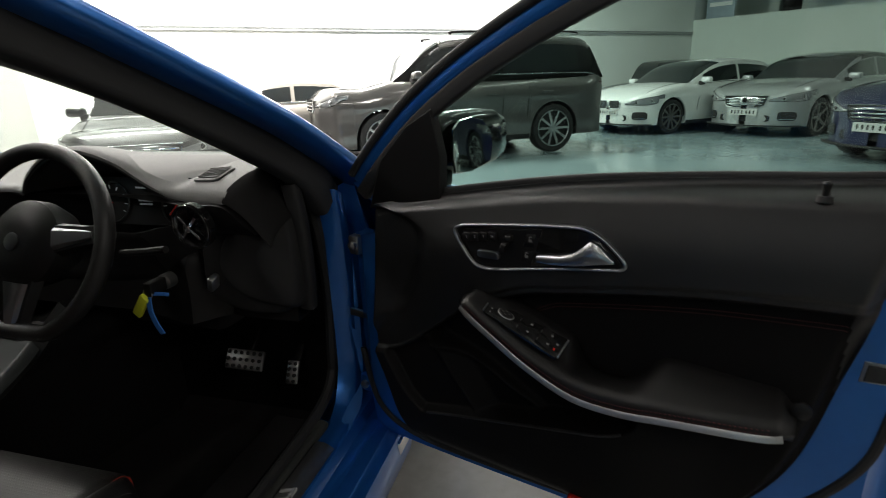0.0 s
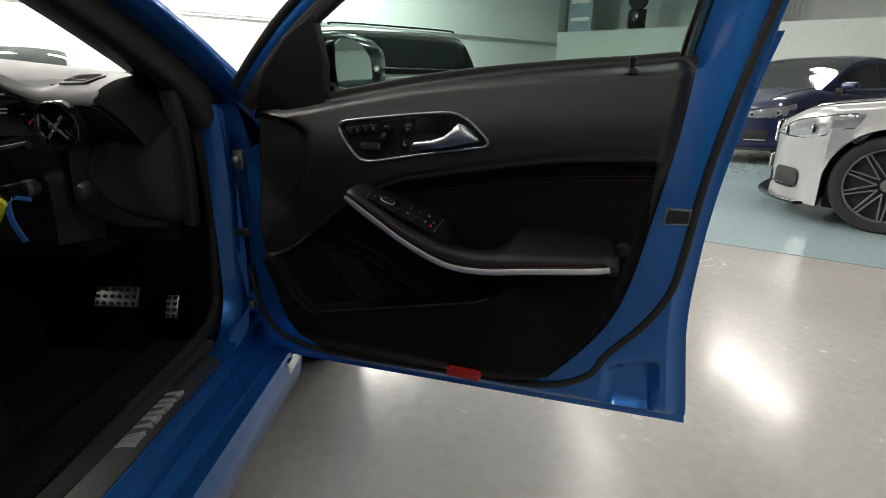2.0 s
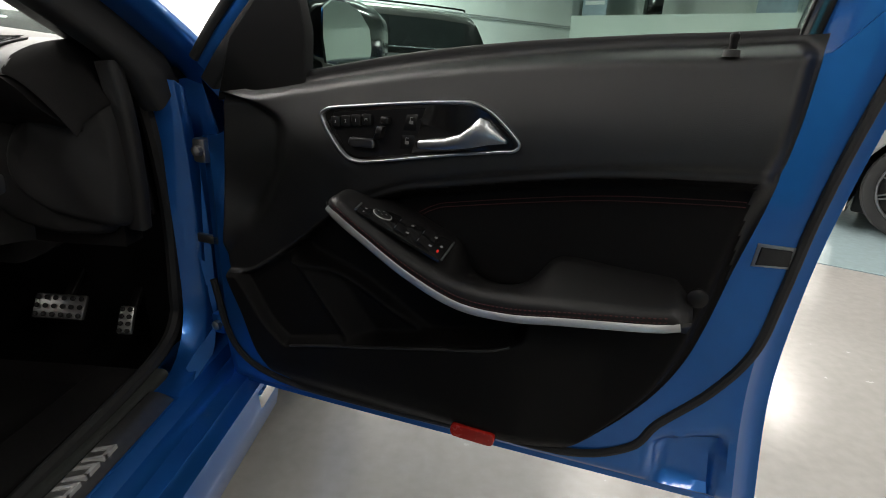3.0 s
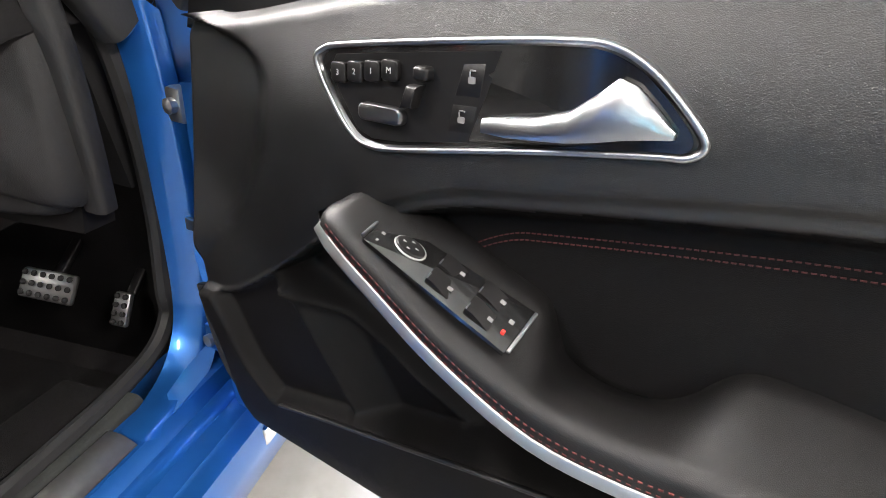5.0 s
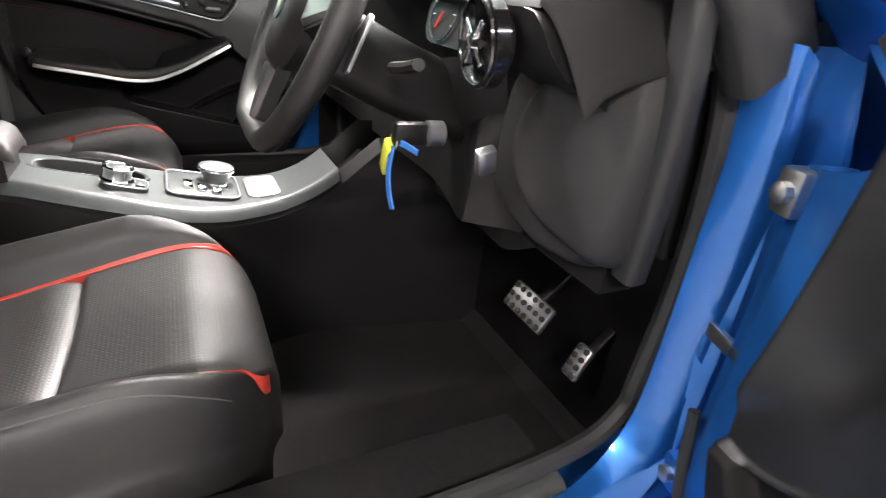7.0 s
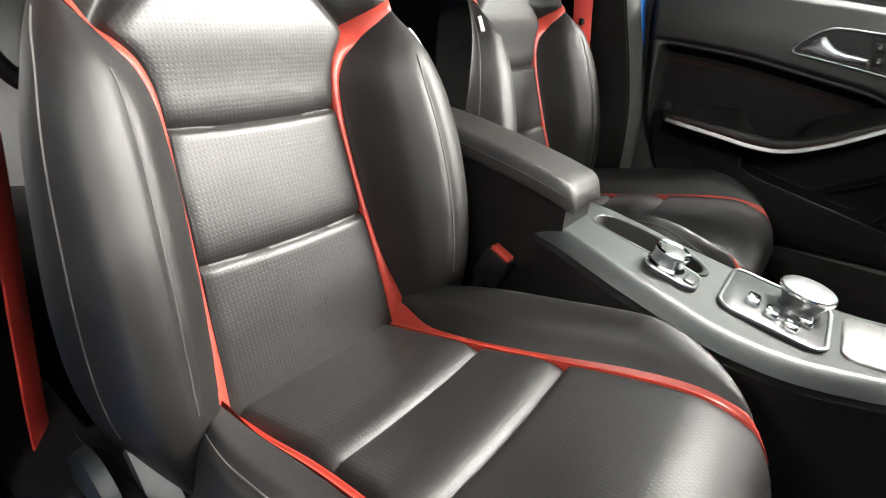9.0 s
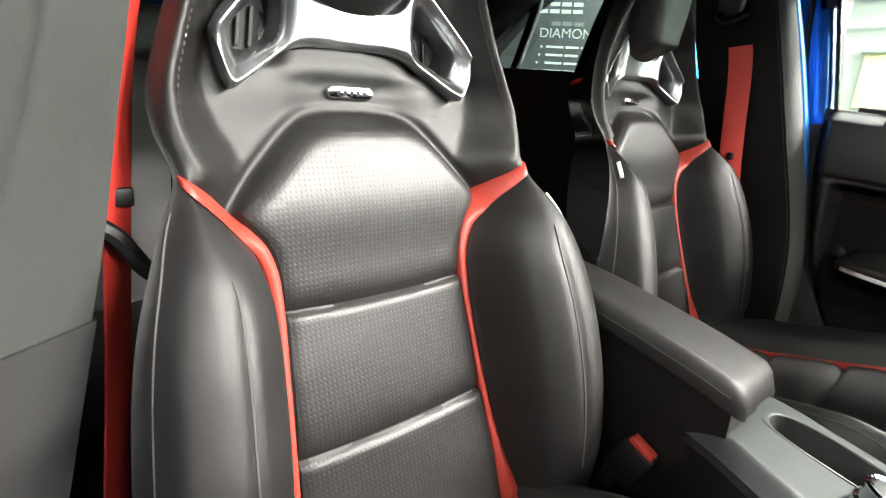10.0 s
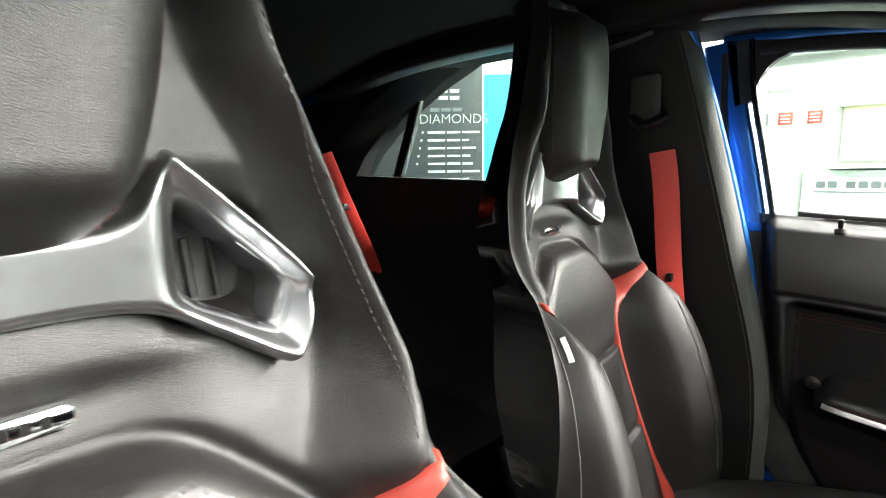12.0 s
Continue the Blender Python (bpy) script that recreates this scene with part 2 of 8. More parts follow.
M_STITCH = material("red_stitching", (0.075, 0.010, 0.009), 0.7, 0, 0.2, 8)
M_DARKSTITCH = material("dark_stitching", (0.035, 0.030, 0.030), 0.7, 0, 0.2, 8)
M_GREYSTITCH = material("grey_stitching", (0.045, 0.042, 0.040), 0.7, 0, 0.2, 8)
M_SILVER = material("satin_silver", (0.40, 0.41, 0.42), 0.31, 1.0, 0.03, 3, rough_var=0.03)
M_CHROME = material("bright_chrome", (0.80, 0.81, 0.82), 0.10, 1.0, 0.04, 3)
M_STEEL = material("brushed_steel", (0.46, 0.46, 0.455), 0.38, 1.0, 0.08, 5)
M_RUBBER = material("black_rubber", (0.012, 0.012, 0.012), 0.7, 0, 0.25, 9, 0.0002, 300)
M_PILLAR = material("dark_pillar_cloth", (0.026, 0.028, 0.026), 0.8, 0, 0.12, 5, 0.0004, 260, spec=0.25)
M_HINGE = material("pale_grey_plastic", (0.16, 0.165, 0.16), 0.5, 0, 0.1, 6, 0.00005, 900)
M_SEAL = material("grey_pillar_cloth", (0.036, 0.039, 0.035), 0.75, 0, 0.12, 5, 0.0004, 260)
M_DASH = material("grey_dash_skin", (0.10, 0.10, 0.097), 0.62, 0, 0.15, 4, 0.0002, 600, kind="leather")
M_CONSOLE = material("dark_grey_console", (0.024, 0.028, 0.028), 0.42, 0.0, 0.15, 6, 0.00005, 900)
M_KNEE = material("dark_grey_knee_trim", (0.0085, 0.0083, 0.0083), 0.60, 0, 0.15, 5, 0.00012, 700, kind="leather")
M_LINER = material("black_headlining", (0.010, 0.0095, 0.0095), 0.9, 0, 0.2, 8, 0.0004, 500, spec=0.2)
M_DIM_MARK = material("pale_printed_marking", (0.30, 0.30, 0.295), 0.5, 0, 0.05, 5)
M_SIGN = material("grey_printed_sign", (0.15, 0.15, 0.148), 0.5, 0, 0.05, 5)
M_WHITE_MARK = material("white_marking", (0.75, 0.75, 0.74), 0.5, 0, 0.05, 5)
M_YELLOW = material("yellow_key_tag", (0.72, 0.78, 0.04), 0.5, 0, 0.1, 6)
M_BLUE_STRAP = material("blue_lanyard", (0.03, 0.16, 0.50), 0.7, 0, 0.15, 9, 0.0003, 900)
M_SCREEN = glowing("red_needle_glow", (0.8, 0.03, 0.02), 0.12)
M_SCREEN_W = glowing("white_dial_glow", (0.8, 0.85, 0.9), 0.09)
M_GLASS = glass("clear_glass", (0.93, 0.98, 0.96), 0.0, 0.92)
M_TINT = glass("green_tinted_glass", (0.80, 0.92, 0.88), 0.0, 0.80)
M_MIRROR = material("mirror_glass", (0.80, 0.83, 0.82), 0.03, 1.0, 0.02, 2, rough_var=0.0)
M_SILLPLATE = material("dark_steel_plate", (0.19, 0.185, 0.18), 0.35, 0.9, 0.12, 5)
M_BEVEL = material("dark_satin_metal", (0.15, 0.152, 0.155), 0.32, 1.0, 0.08, 4)
M_REFLECTOR = material("red_reflector", (0.35, 0.015, 0.01), 0.25, 0, 0.1, 8)

# ---------------------------------------------------------------- the hall
M_WALL = material("white_wall_paint", (0.74, 0.77, 0.75), 0.7, 0, 0.05, 0.7, 0.0006, 60)
M_WALL_B = material("pale_green_wall_paint", (0.60, 0.66, 0.62), 0.7, 0, 0.06, 0.7, 0.0006, 60)
M_WALL_DARK = material("unseen_wall_darkened", (0.11, 0.115, 0.115), 0.6, 0, 0.12, 0.6)
# creamy white wall, its colour lowered to offset the strong lamps near it
M_WALL_C = material("cream_white_wall_dimmed", (0.46, 0.455, 0.43), 0.7, 0, 0.06, 0.7, 0.0006, 60)
M_CEIL = material("ceiling_panels", (0.74, 0.75, 0.73), 0.8, 0, 0.06, 0.6)
M_BEAM = material("grey_steel_beam", (0.42, 0.43, 0.44), 0.5, 0.1, 0.08, 2)
M_FLOOR = material("grey_epoxy_floor", (0.29, 0.28, 0.265), 0.20, 0, 0.10, 1.3, 0.0003, 14, rough_var=0.22)
M_FLOOR_B = material("blue_grey_epoxy_floor", (0.23, 0.30, 0.315), 0.16, 0, 0.10, 1.1, 0.0003, 14, rough_var=0.20)
M_BLACK_SIGN = material("black_banner", (0.018, 0.018, 0.020), 0.5, 0, 0.1, 3)
M_CYAN = material("cyan_banner", (0.03, 0.42, 0.62), 0.5, 0, 0.06, 3)
M_WHITE = material("white_board", (0.80, 0.80, 0.78), 0.5, 0, 0.04, 3)
M_CREAM = material("cream_blind", (0.78, 0.70, 0.42), 0.7, 0, 0.08, 3)
M_SIGNGREY = material("grey_lettering", (0.10, 0.105, 0.11), 0.5, 0, 0.08, 6)
M_SIGNRED = material("red_notice", (0.36, 0.055, 0.035), 0.5, 0, 0.08, 6)
M_POSTER = material("blue_grey_poster", (0.28, 0.36, 0.42), 0.5, 0, 0.25, 7)

CORNERS = [(4.0, 16.5), (-7.5, 6.5), (-7.5, -8.0), (15.0, -8.0), (15.0, 9.9)]
HIGH = 4.8


def wall(name, a, b, z0, z1, mt, thick=0.2):
    """A wall whose inner face runs from a to b; the hall is on its left-hand side."""
    d = (V((*b, 0)) - V((*a, 0)))
    n = V((d.y, -d.x, 0)).normalized() * thick
    p, q = V((*a, z0)), V((*b, z0))
    up = V((0, 0, z1 - z0))
    bm = loft([[p, q, q + n, p + n], [p + up, q + up, q + n + up, p + n + up]])
    return solo(name, bm, mt, "plain painted hall wall", "wall", kind="structure", smooth=False)


wall("wall_north", CORNERS[0], CORNERS[1], 0, HIGH, M_WALL)
wall("wall_west", CORNERS[1], CORNERS[2], 0, HIGH, M_WALL_C)
# south and east walls: out of view, set dark so the door trim reflects black
wall("wall_south", CORNERS[2], CORNERS[3], 0, HIGH, M_WALL_DARK)
wall("wall_east", CORNERS[3], CORNERS[4], 0, HIGH, M_WALL_DARK)
# low wall with a gallery set back above it
wall("wall_low", CORNERS[4], CORNERS[0], 0, 2.52, M_WALL_B, 0.25)
gd = (V((*CORNERS[0], 0)) - V((*CORNERS[4], 0))).normalized()
gn = V((gd.y, -gd.x, 0))
back_a, back_b = V((*CORNERS[4], 0)) + gn * 2.2, V((*CORNERS[0], 0)) + gn * 2.2
wall("wall_gallery", (back_a.x, back_a.y), (back_b.x, back_b.y), 2.4, HIGH, M_WALL_B, 0.2)
bm = loft([[V((p.x, p.y, z)) for p in (V((*CORNERS[4], 0)) + gn * 0.24, V((*CORNERS[0], 0)) + gn * 0.24, back_b, back_a)] for z in (2.38, 2.5)])
solo("gallery_floor", bm, M_BEAM, "grey floor of the raised gallery", "floor", kind="structure", smooth=False)
end_a, end_b = V((*CORNERS[0], 0)), back_b
wall("wall_gallery_end", (end_b.x, end_b.y), (end_a.x, end_a.y), 2.5, HIGH, M_WALL, 0.1)

# floor: warm grey bay under the car, blue-grey lane beyond a joint
solo("floor", box(-9, -9, -0.25, 17, 19, 0.0), M_FLOOR, "glossy grey epoxy hall floor", "floor", kind="structure", smooth=False)
j0, j1 = V((2.05, 3.45, 0)), V((3.75, 2.42, 0))
jd = (j1 - j0).normalized()
jn = V((-jd.y, jd.x, 0))
if jn.y < 0:
    jn = -jn
q0, q1 = j0 - jd * 8.2, j0 + jd * 9.0
bm = loft([[q0 + V((0, 0, z)), q1 + V((0, 0, z)), q1 + jn * 9.5 + V((0, 0, z)), q0 + jn * 9.5 + V((0, 0, z))] for z in (0.0, 0.004)])
solo("floor_lane", bm, M_FLOOR_B, "glossy blue-grey painted floor lane", "floor", kind="structure", smooth=False)
solo("ceiling", box(-9, -9, HIGH, 17, 19, HIGH + 0.2), M_CEIL, "pale hall ceiling", "ceiling", kind="structure", smooth=False)

# rail along the white wall
ro = V((0.655, -0.755, 0)) * 0.025
for rz in (2.16, 2.215):
    solo("trim_rail", sweep([V((*CORNERS[0], rz)) + ro, V((*CORNERS[1], rz)) + ro], rounded(0.03, 0.022, 0.006)), M_BEAM, "thin grey conduit along the wall", "conduit", kind="structure")

# housings for the ceiling lamps, the added fill ones included
for lx, ly, lt in LAMPS:
    lamp = thing("ceiling_and_fill_light", "long white ceiling light fitting, out of view, some for added fill", "ceiling light", pose(lx, ly, 4.58, 0, 0, lt), "ceiling lights")
    part("housing", box(-1.35, -0.2, 0.0, 1.35, 0.2, 0.08, 0.01), M_WHITE, lamp)
    for sx in (-1, 1):
        part("hanger", tube([V((sx * 1.0, 0, 0.07)), V((sx * 1.0, 0, 0.22))], 0.008, 6, 2, up=(0, 1, 0)), M_BEAM, lamp)

# west wall: beam, pipe, notices, blind, board
solo("roof_beam", box(-7.48, -7.9, 2.42, -7.30, 6.3, 2.56, 0.01), M_BEAM, "grey steel beam along the wall", "beam", kind="structure")

# ---------------------------------------------------------------- body of the blue car
body = thing("blue_hatchback", "bright metallic blue hatchback with its driver's door open", "car")


def mirrored(bm, sx):
    if sx < 0:
        bmesh.ops.scale(bm, vec=(-1, 1, 1), verts=bm.verts)
        bmesh.ops.reverse_faces(bm, faces=bm.faces)
    return bm


A_OUT = [(0.765, 0.905, 0.925), (0.745, 0.80, 0.990), (0.715, 0.66, 1.072), (0.675, 0.50, 1.150), (0.635, 0.34, 1.225), (0.598, 0.18, 1.290), (0.572, 0.0, 1.335), (0.560, -0.20, 1.360), (0.555, -0.45, 1.368), (0.56, -0.75, 1.35), (0.57, -1.10, 1.30), (0.60, -1.45, 1.22)]
for sx in (1, -1):
    # roof side: a broad blue band from the wing to the tail
    path = curve([V(p) for p in A_OUT], 6)
    prof = [(p.x, p.y) for p in curve([(0.048, -0.030, 0), (0.052, -0.010, 0), (0.042, 0.007, 0), (0.020, 0.014, 0), (-0.004, 0.010, 0), (-0.020, 0.012, 0), (-0.042, 0.010, 0), (-0.050, -0.002, 0), (-0.048, -0.016, 0), (-0.02, -0.03, 0)], 4, True)]
    part("roof_side", mirrored(sweep(path, prof), sx), M_BLUE, body, "blue pillar and roof rail", angle=75)
    # door step face of the pillar: folded flange and rubber seal round the opening
    flange = [(0.585, 0.10, 1.285), (0.62, 0.30, 1.205), (0.655, 0.46, 1.13), (0.690, 0.62, 1.045), (0.715, 0.75, 0.965), (0.726, 0.82, 0.88), (0.730, 0.845, 0.75), (0.730, 0.850, 0.62), (0.728, 0.842, 0.50), (0.722, 0.815, 0.42), (0.722, 0.76, 0.375), (0.735, 0.66, 0.352), (0.745, 0.45, 0.345), (0.745, 0.1, 0.345), (0.745, -0.08, 0.36), (0.740, -0.14, 0.42), (0.730, -0.14, 0.6), (0.715, -0.15, 0.8), (0.69, -0.19, 1.0), (0.65, -0.24, 1.2), (0.61, -0.27, 1.30)]
    if sx > 0:
        flange = flange[:13] + [(0.750, 0.1, 0.345), (0.765, -0.08, 0.36), (0.775, -0.13, 0.42), (0.790, -0.14, 0.6), (0.780, -0.15, 0.8), (0.750, -0.18, 1.0), (0.700, -0.23, 1.2), (0.650, -0.26, 1.30)]
    foot = flange[:6]
    bm = sweep(curve([V(p) for p in foot], 6), rounded(0.075, 0.030, 0.010), (1, 0, 0))
    heel = [(0.770, -0.02, 0.31)] + [p for p in flange[14:]]
    rear_step = sweep(curve([V(p) for p in heel], 6), rounded(0.075, 0.030, 0.010), (1, 0, 0))
    dark = sweep(curve([V(p) + V((-0.004, -0.004, 0.0)) for p in flange[:6]], 6), rounded(0.088, 0.042, 0.012), (1, 0, 0))
    part("pillar_seal", mirrored(dark, sx), M_RUBBER, body, "black rubber lip along the windscreen pillar")
    part("door_step", mirrored(bm, sx), M_BLUE, body, "blue painted edge of the door opening")
    # broad flat face of the step, curving down into the sill
    step_in = curve([V(p) for p in ((0.700, 0.798, 0.905), (0.712, 0.808, 0.82), (0.712, 0.812, 0.71), (0.713, 0.814, 0.587), (0.715, 0.808, 0.485), (0.718, 0.789, 0.430), (0.724, 0.751, 0.394), (0.734, 0.700, 0.3815), (0.745, 0.640, 0.3795))], 6)
    step_out = curve([V(p) for p in ((0.752, 0.812, 0.905), (0.754, 0.822, 0.82), (0.754, 0.832, 0.718), (0.754, 0.838, 0.595), (0.755, 0.834, 0.493), (0.760, 0.808, 0.420), (0.769, 0.772, 0.390), (0.778, 0.715, 0.3805), (0.785, 0.640, 0.3785))], 6)
    def step_face(s, t):
        k = t * (len(step_in) - 1)
        i = min(int(k), len(step_in) - 2)
        a, b = step_in[i].lerp(step_in[i + 1], k - i), step_out[i].lerp(step_out[i + 1], k - i)
        return a.lerp(b, s) + V((0, -0.002, 0.002)) * math.sin(math.pi * s)
    part("step_face", mirrored(sheet(step_face, 8, 42, back=(0.004, 0.022, -0.014)), sx), M_BLUE, body, "broad blue painted face of the door step", angle=60)
    part("rear_step", mirrored(rear_step, sx), M_BLUE, body, "blue painted rear edge of the door opening")
    part("sill_trim", mirrored(sweep([V((0.712, y, 0.374 + 0.012 * smooth01(0.62, 0.76, y))) for y in [-0.10 + 0.80 * k / 20 for k in range(21)]], rounded(0.044, 0.026, 0.010)), sx), M_PILLAR, body, "dark soft trim along the sill")
    rubber = [(p[0] - 0.028, p[1] - (0.030 if 0.42 < p[2] < 1.0 and p[1] > 0.3 else 0.0) + (0.03 if p[1] < 0 else 0), p[2] + (0.030 if p[2] < 0.43 else 0)) for p in flange]
    rubber = [p for p in rubber if p[2] > 0.43 and p[1] > 0.2] + [(0.696, 0.775, 0.412), (0.700, 0.70, 0.396), (0.702, 0.60, 0.390), (0.702, 0.45, 0.384), (0.700, 0.30, 0.374)]
    part("opening_seal", mirrored(tube([V(p) for p in rubber], 0.013, 8, 6, up=(1, 0, 0)), sx), M_RUBBER, body, "black rubber seal round the door opening")
    # front edge of the shell where the hinges sit
    def hinge_face(s, t):
        z = lerp(0.28, 0.93, t)
        return V((lerp(0.725, 0.865, s), lerp(0.865, 0.885, s) + 0.03 * math.sin(math.pi * s), z))
    part("hinge_pillar", mirrored(sheet(hinge_face, 8, 10, back=(0, 0.03, 0)), sx), M_BLUE, body, "blue painted hinge pillar")
    # front wing
    def wing_fn(s, t):
        y = lerp(0.865, 1.75, s)
        z = lerp(0.30, 0.955 - 0.16 * s * s, t)
        return V((0.868 + 0.02 * math.sin(math.pi * t) - 0.10 * smooth01(0.75, 1.0, t) - 0.05 * s * s, y, z))
    part("front_wing", mirrored(sheet(wing_fn, 20, 14, back=(-0.02, 0, 0)), sx), M_BLUE, body, "blue front wing")
    # sill: step plate ledge, rocker and outer skirt
    sill = [(0.655, 0.350), (0.720, 0.362), (0.730, 0.378), (0.784, 0.374), (0.790, 0.362), (0.795, 0.350), (0.812, 0.346), (0.818, 0.338), (0.846, 0.332), (0.850, 0.324), (0.868, 0.312), (0.874, 0.27), (0.862, 0.20), (0.84, 0.165), (0.80, 0.155), (0.655, 0.19)]
    part("sill", mirrored(loft([[V((x, y, z)) for x, z in sill] for y in [0.88 - 1.9 * k / 12 for k in range(13)]]), sx), M_BLUE, body, "blue metallic sill")
    def tread(s, t):
        y = lerp(-0.02, 0.636, t)
        return V((lerp(0.738, 0.779, s), y, 0.388 - 0.012 * s * s + 0.002 * math.sin(math.pi * s)))
    tp = part("sill_plate", mirrored(sheet(tread, 6, 16, back=(0, 0, -0.006)), sx), M_SILLPLATE, body, "dark steel sill plate with bright bars")
    if sx > 0:
        def mark(pts):
            """A bright raised mark on the sill plate, its outline given across and along."""
            part("sill_bar", loft([[V((0.742 + a, y, z)) for a, y in pts] for z in (0.378, 0.3905)]), M_DIM_MARK, tp, smooth=False)
        for k in range(4):
            y, w = 0.336 + 0.0095 * k, 0.0062 - 0.0010 * k
            mark([(0.0, y), (0.0, y + w), (0.026, y + w + 0.012), (0.026, y + 0.012)])
        for y in (0.386, 0.424, 0.462):
            mark([(0.0, y), (0.0, y + 0.007), (0.026, y + 0.019), (0.026, y + 0.012)])
            mark([(0.0, y + 0.022), (0.0, y + 0.029), (0.026, y + 0.041), (0.026, y + 0.034)])
            mark([(0.020, y + 0.015), (0.020, y + 0.030), (0.026, y + 0.034), (0.026, y + 0.015)])
    # chrome block added for the lamp's reflection on the skirt's front edge
    part("skirt_glint", mirrored(box(0.850, 0.77, 0.262, 0.878, 0.872, 0.300, 0.008), sx), M_CHROME, body, "bright piece standing for the lamp glint on the skirt's edge")

# kick panel and inner pillar trims
    def kick(s, t):
        y = lerp(0.845, 1.18, s)
        return V((0.690 - 0.03 * s, y, lerp(0.30, 0.92, t)))
    part("kick_panel", mirrored(sheet(kick, 10, 8, back=(0.02, 0, 0)), sx), M_PLASTIC, body, "black kick panel")
    inner = [(0.640, 0.86, 0.945), (0.635, 0.74, 1.000), (0.620, 0.60, 1.068), (0.590, 0.45, 1.140), (0.560, 0.30, 1.200), (0.530, 0.13, 1.262), (0.51, -0.05, 1.300), (0.50, -0.3, 1.315), (0.50, -0.75, 1.31), (0.52, -1.1, 1.27)]
    part("pillar_trim", mirrored(sweep(curve([V(p) for p in inner], 6), rounded(0.075, 0.060, 0.020)), sx), M_PLASTIC, body, "black pillar trim")
    # middle pillar: dark trim, pale cloth edge, blue outside
    def post(z):
        t = (z - 0.35) / 0.95
        x = lerp(0.715, 0.585, max(0, t) ** 1.2) + (0.0 if sx > 0 else 0.055)
        yf = (0.0 if sx > 0 else 0.004) + table([(0.35, -0.085), (0.65, -0.085), (0.90, -0.135), (1.25, -0.215), (1.32, -0.235)])(z)
        return x, yf
    zs = [0.36 + 0.96 * k / 24 for k in range(25)]
    if sx > 0:
        lean = table([(0.36, 0.705), (0.55, 0.678), (0.62, 0.662), (0.72, 0.639), (0.82, 0.615), (0.91, 0.598), (0.99, 0.582), (1.06, 0.570), (1.12, 0.553), (1.20, 0.530), (1.32, 0.500)])
        wide = table([(0.36, 0.27), (0.55, 0.245), (0.70, 0.21), (0.85, 0.16), (0.95, 0.128), (1.32, 0.128)])
        def cloth(z, s):
            """The broad face of the pillar: s 0 at the cabin, 1 at the door opening."""
            x = lean(z)
            y = lerp(-0.204, post(z)[1] - 0.005, s) + 0.010 * math.sin(math.pi * s)
            for q in (0.40, 0.80):
                y -= 0.0035 * math.exp(-((s - q) / 0.020) ** 2)
            return V((x + wide(z) * s, y, z))
        rings = [[V((lean(z) + 0.010, -0.262, z)), V((lean(z) + 0.001, -0.222, z))] + [cloth(z, k / 40) for k in range(41)] + [V((lean(z) + wide(z) + 0.006, post(z)[1] - 0.03, z)), V((lean(z) + wide(z) - 0.018, -0.262, z))] for z in zs]
        # lower rings become a near-black piece: the pillar's fading light put into colour
        dark_below = [r for r, z in zip(rings, zs) if z < 0.775]
        rings = [r for r, z in zip(rings, zs) if z > 0.735]
        part("pillar_foot_shaded", loft([[V((p.x - 0.003, p.y + 0.003, p.z)) for p in r] for r in dark_below]), M_RUBBER, body, "lower part of the middle pillar, blackened for the shade there", angle=50)
        part("pillar_edge", loft(rings), M_PILLAR, body, "grey-green cloth face of the middle pillar", angle=50)
        part("middle_pillar", loft([[V((lean(z) + 0.014, -0.258, z)), V((lean(z) + 0.010, -0.40, z)), V((lean(z) + wide(z), -0.40, z)), V((lean(z) + wide(z) - 0.02, -0.258, z))] for z in zs]), M_PLASTIC, body, "black trim of the middle pillar")
    else:
        part("middle_pillar", mirrored(loft([[V((post(z)[0] - 0.052, post(z)[1] - 0.026, z)), V((post(z)[0] - 0.060, post(z)[1] - 0.10, z)), V((post(z)[0] - 0.055, post(z)[1] - 0.205, z)), V((post(z)[0] + 0.05, post(z)[1] - 0.205, z)), V((post(z)[0] + 0.05, post(z)[1] - 0.05, z))] for z in zs]), sx), M_PLASTIC, body, "black trim of the middle pillar")
        part("pillar_edge", mirrored(loft([[V((post(z)[0] - 0.0530, post(z)[1] - 0.032, z)), V((post(z)[0] - 0.044, post(z)[1] - 0.018, z)), V((post(z)[0] - 0.025, post(z)[1] - 0.006, z)), V((post(z)[0] - 0.010, post(z)[1] - 0.004, z)), V((post(z)[0] - 0.012, post(z)[1] - 0.03, z)), V((post(z)[0] - 0.03, post(z)[1] - 0.05, z))] for z in zs]), sx), M_SEAL, body, "grey-green cloth edge of the middle pillar")
        over = [V((0.655, 0.50, 1.150)), V((0.680, 0.30, 1.252)), V((0.690, 0.12, 1.300)), V((0.695, -0.08, 1.325)), V((0.695, -0.25, 1.332)), V((0.69, -0.45, 1.335))]
        part("door_header", mirrored(sweep(curve(over, 5), rounded(0.19, 0.055, 0.015)), sx), M_LINER, body, "black trim above the closed door")
    # broad black inner face of the windscreen pillar
    edge_low = [(0.672, 0.83, 0.915), (0.655, 0.722, 0.958), (0.640, 0.622, 1.026), (0.620, 0.523, 1.080), (0.600, 0.445, 1.120), (0.580, 0.380, 1.149), (0.560, 0.310, 1.175), (0.530, 0.20, 1.215), (0.51, 0.08, 1.25)]
    edge_high = [(0.735, 0.83, 0.960), (0.715, 0.73, 1.018), (0.695, 0.63, 1.074), (0.665, 0.52, 1.130), (0.640, 0.43, 1.170), (0.620, 0.36, 1.205), (0.60, 0.28, 1.238), (0.575, 0.16, 1.282), (0.56, 0.06, 1.31)]
    lo, hi = curve([V(p) for p in edge_low], 4), curve([V(p) for p in edge_high], 4)
    def pillar_face(s, t):
        i = int(round(s * (len(lo) - 1)))
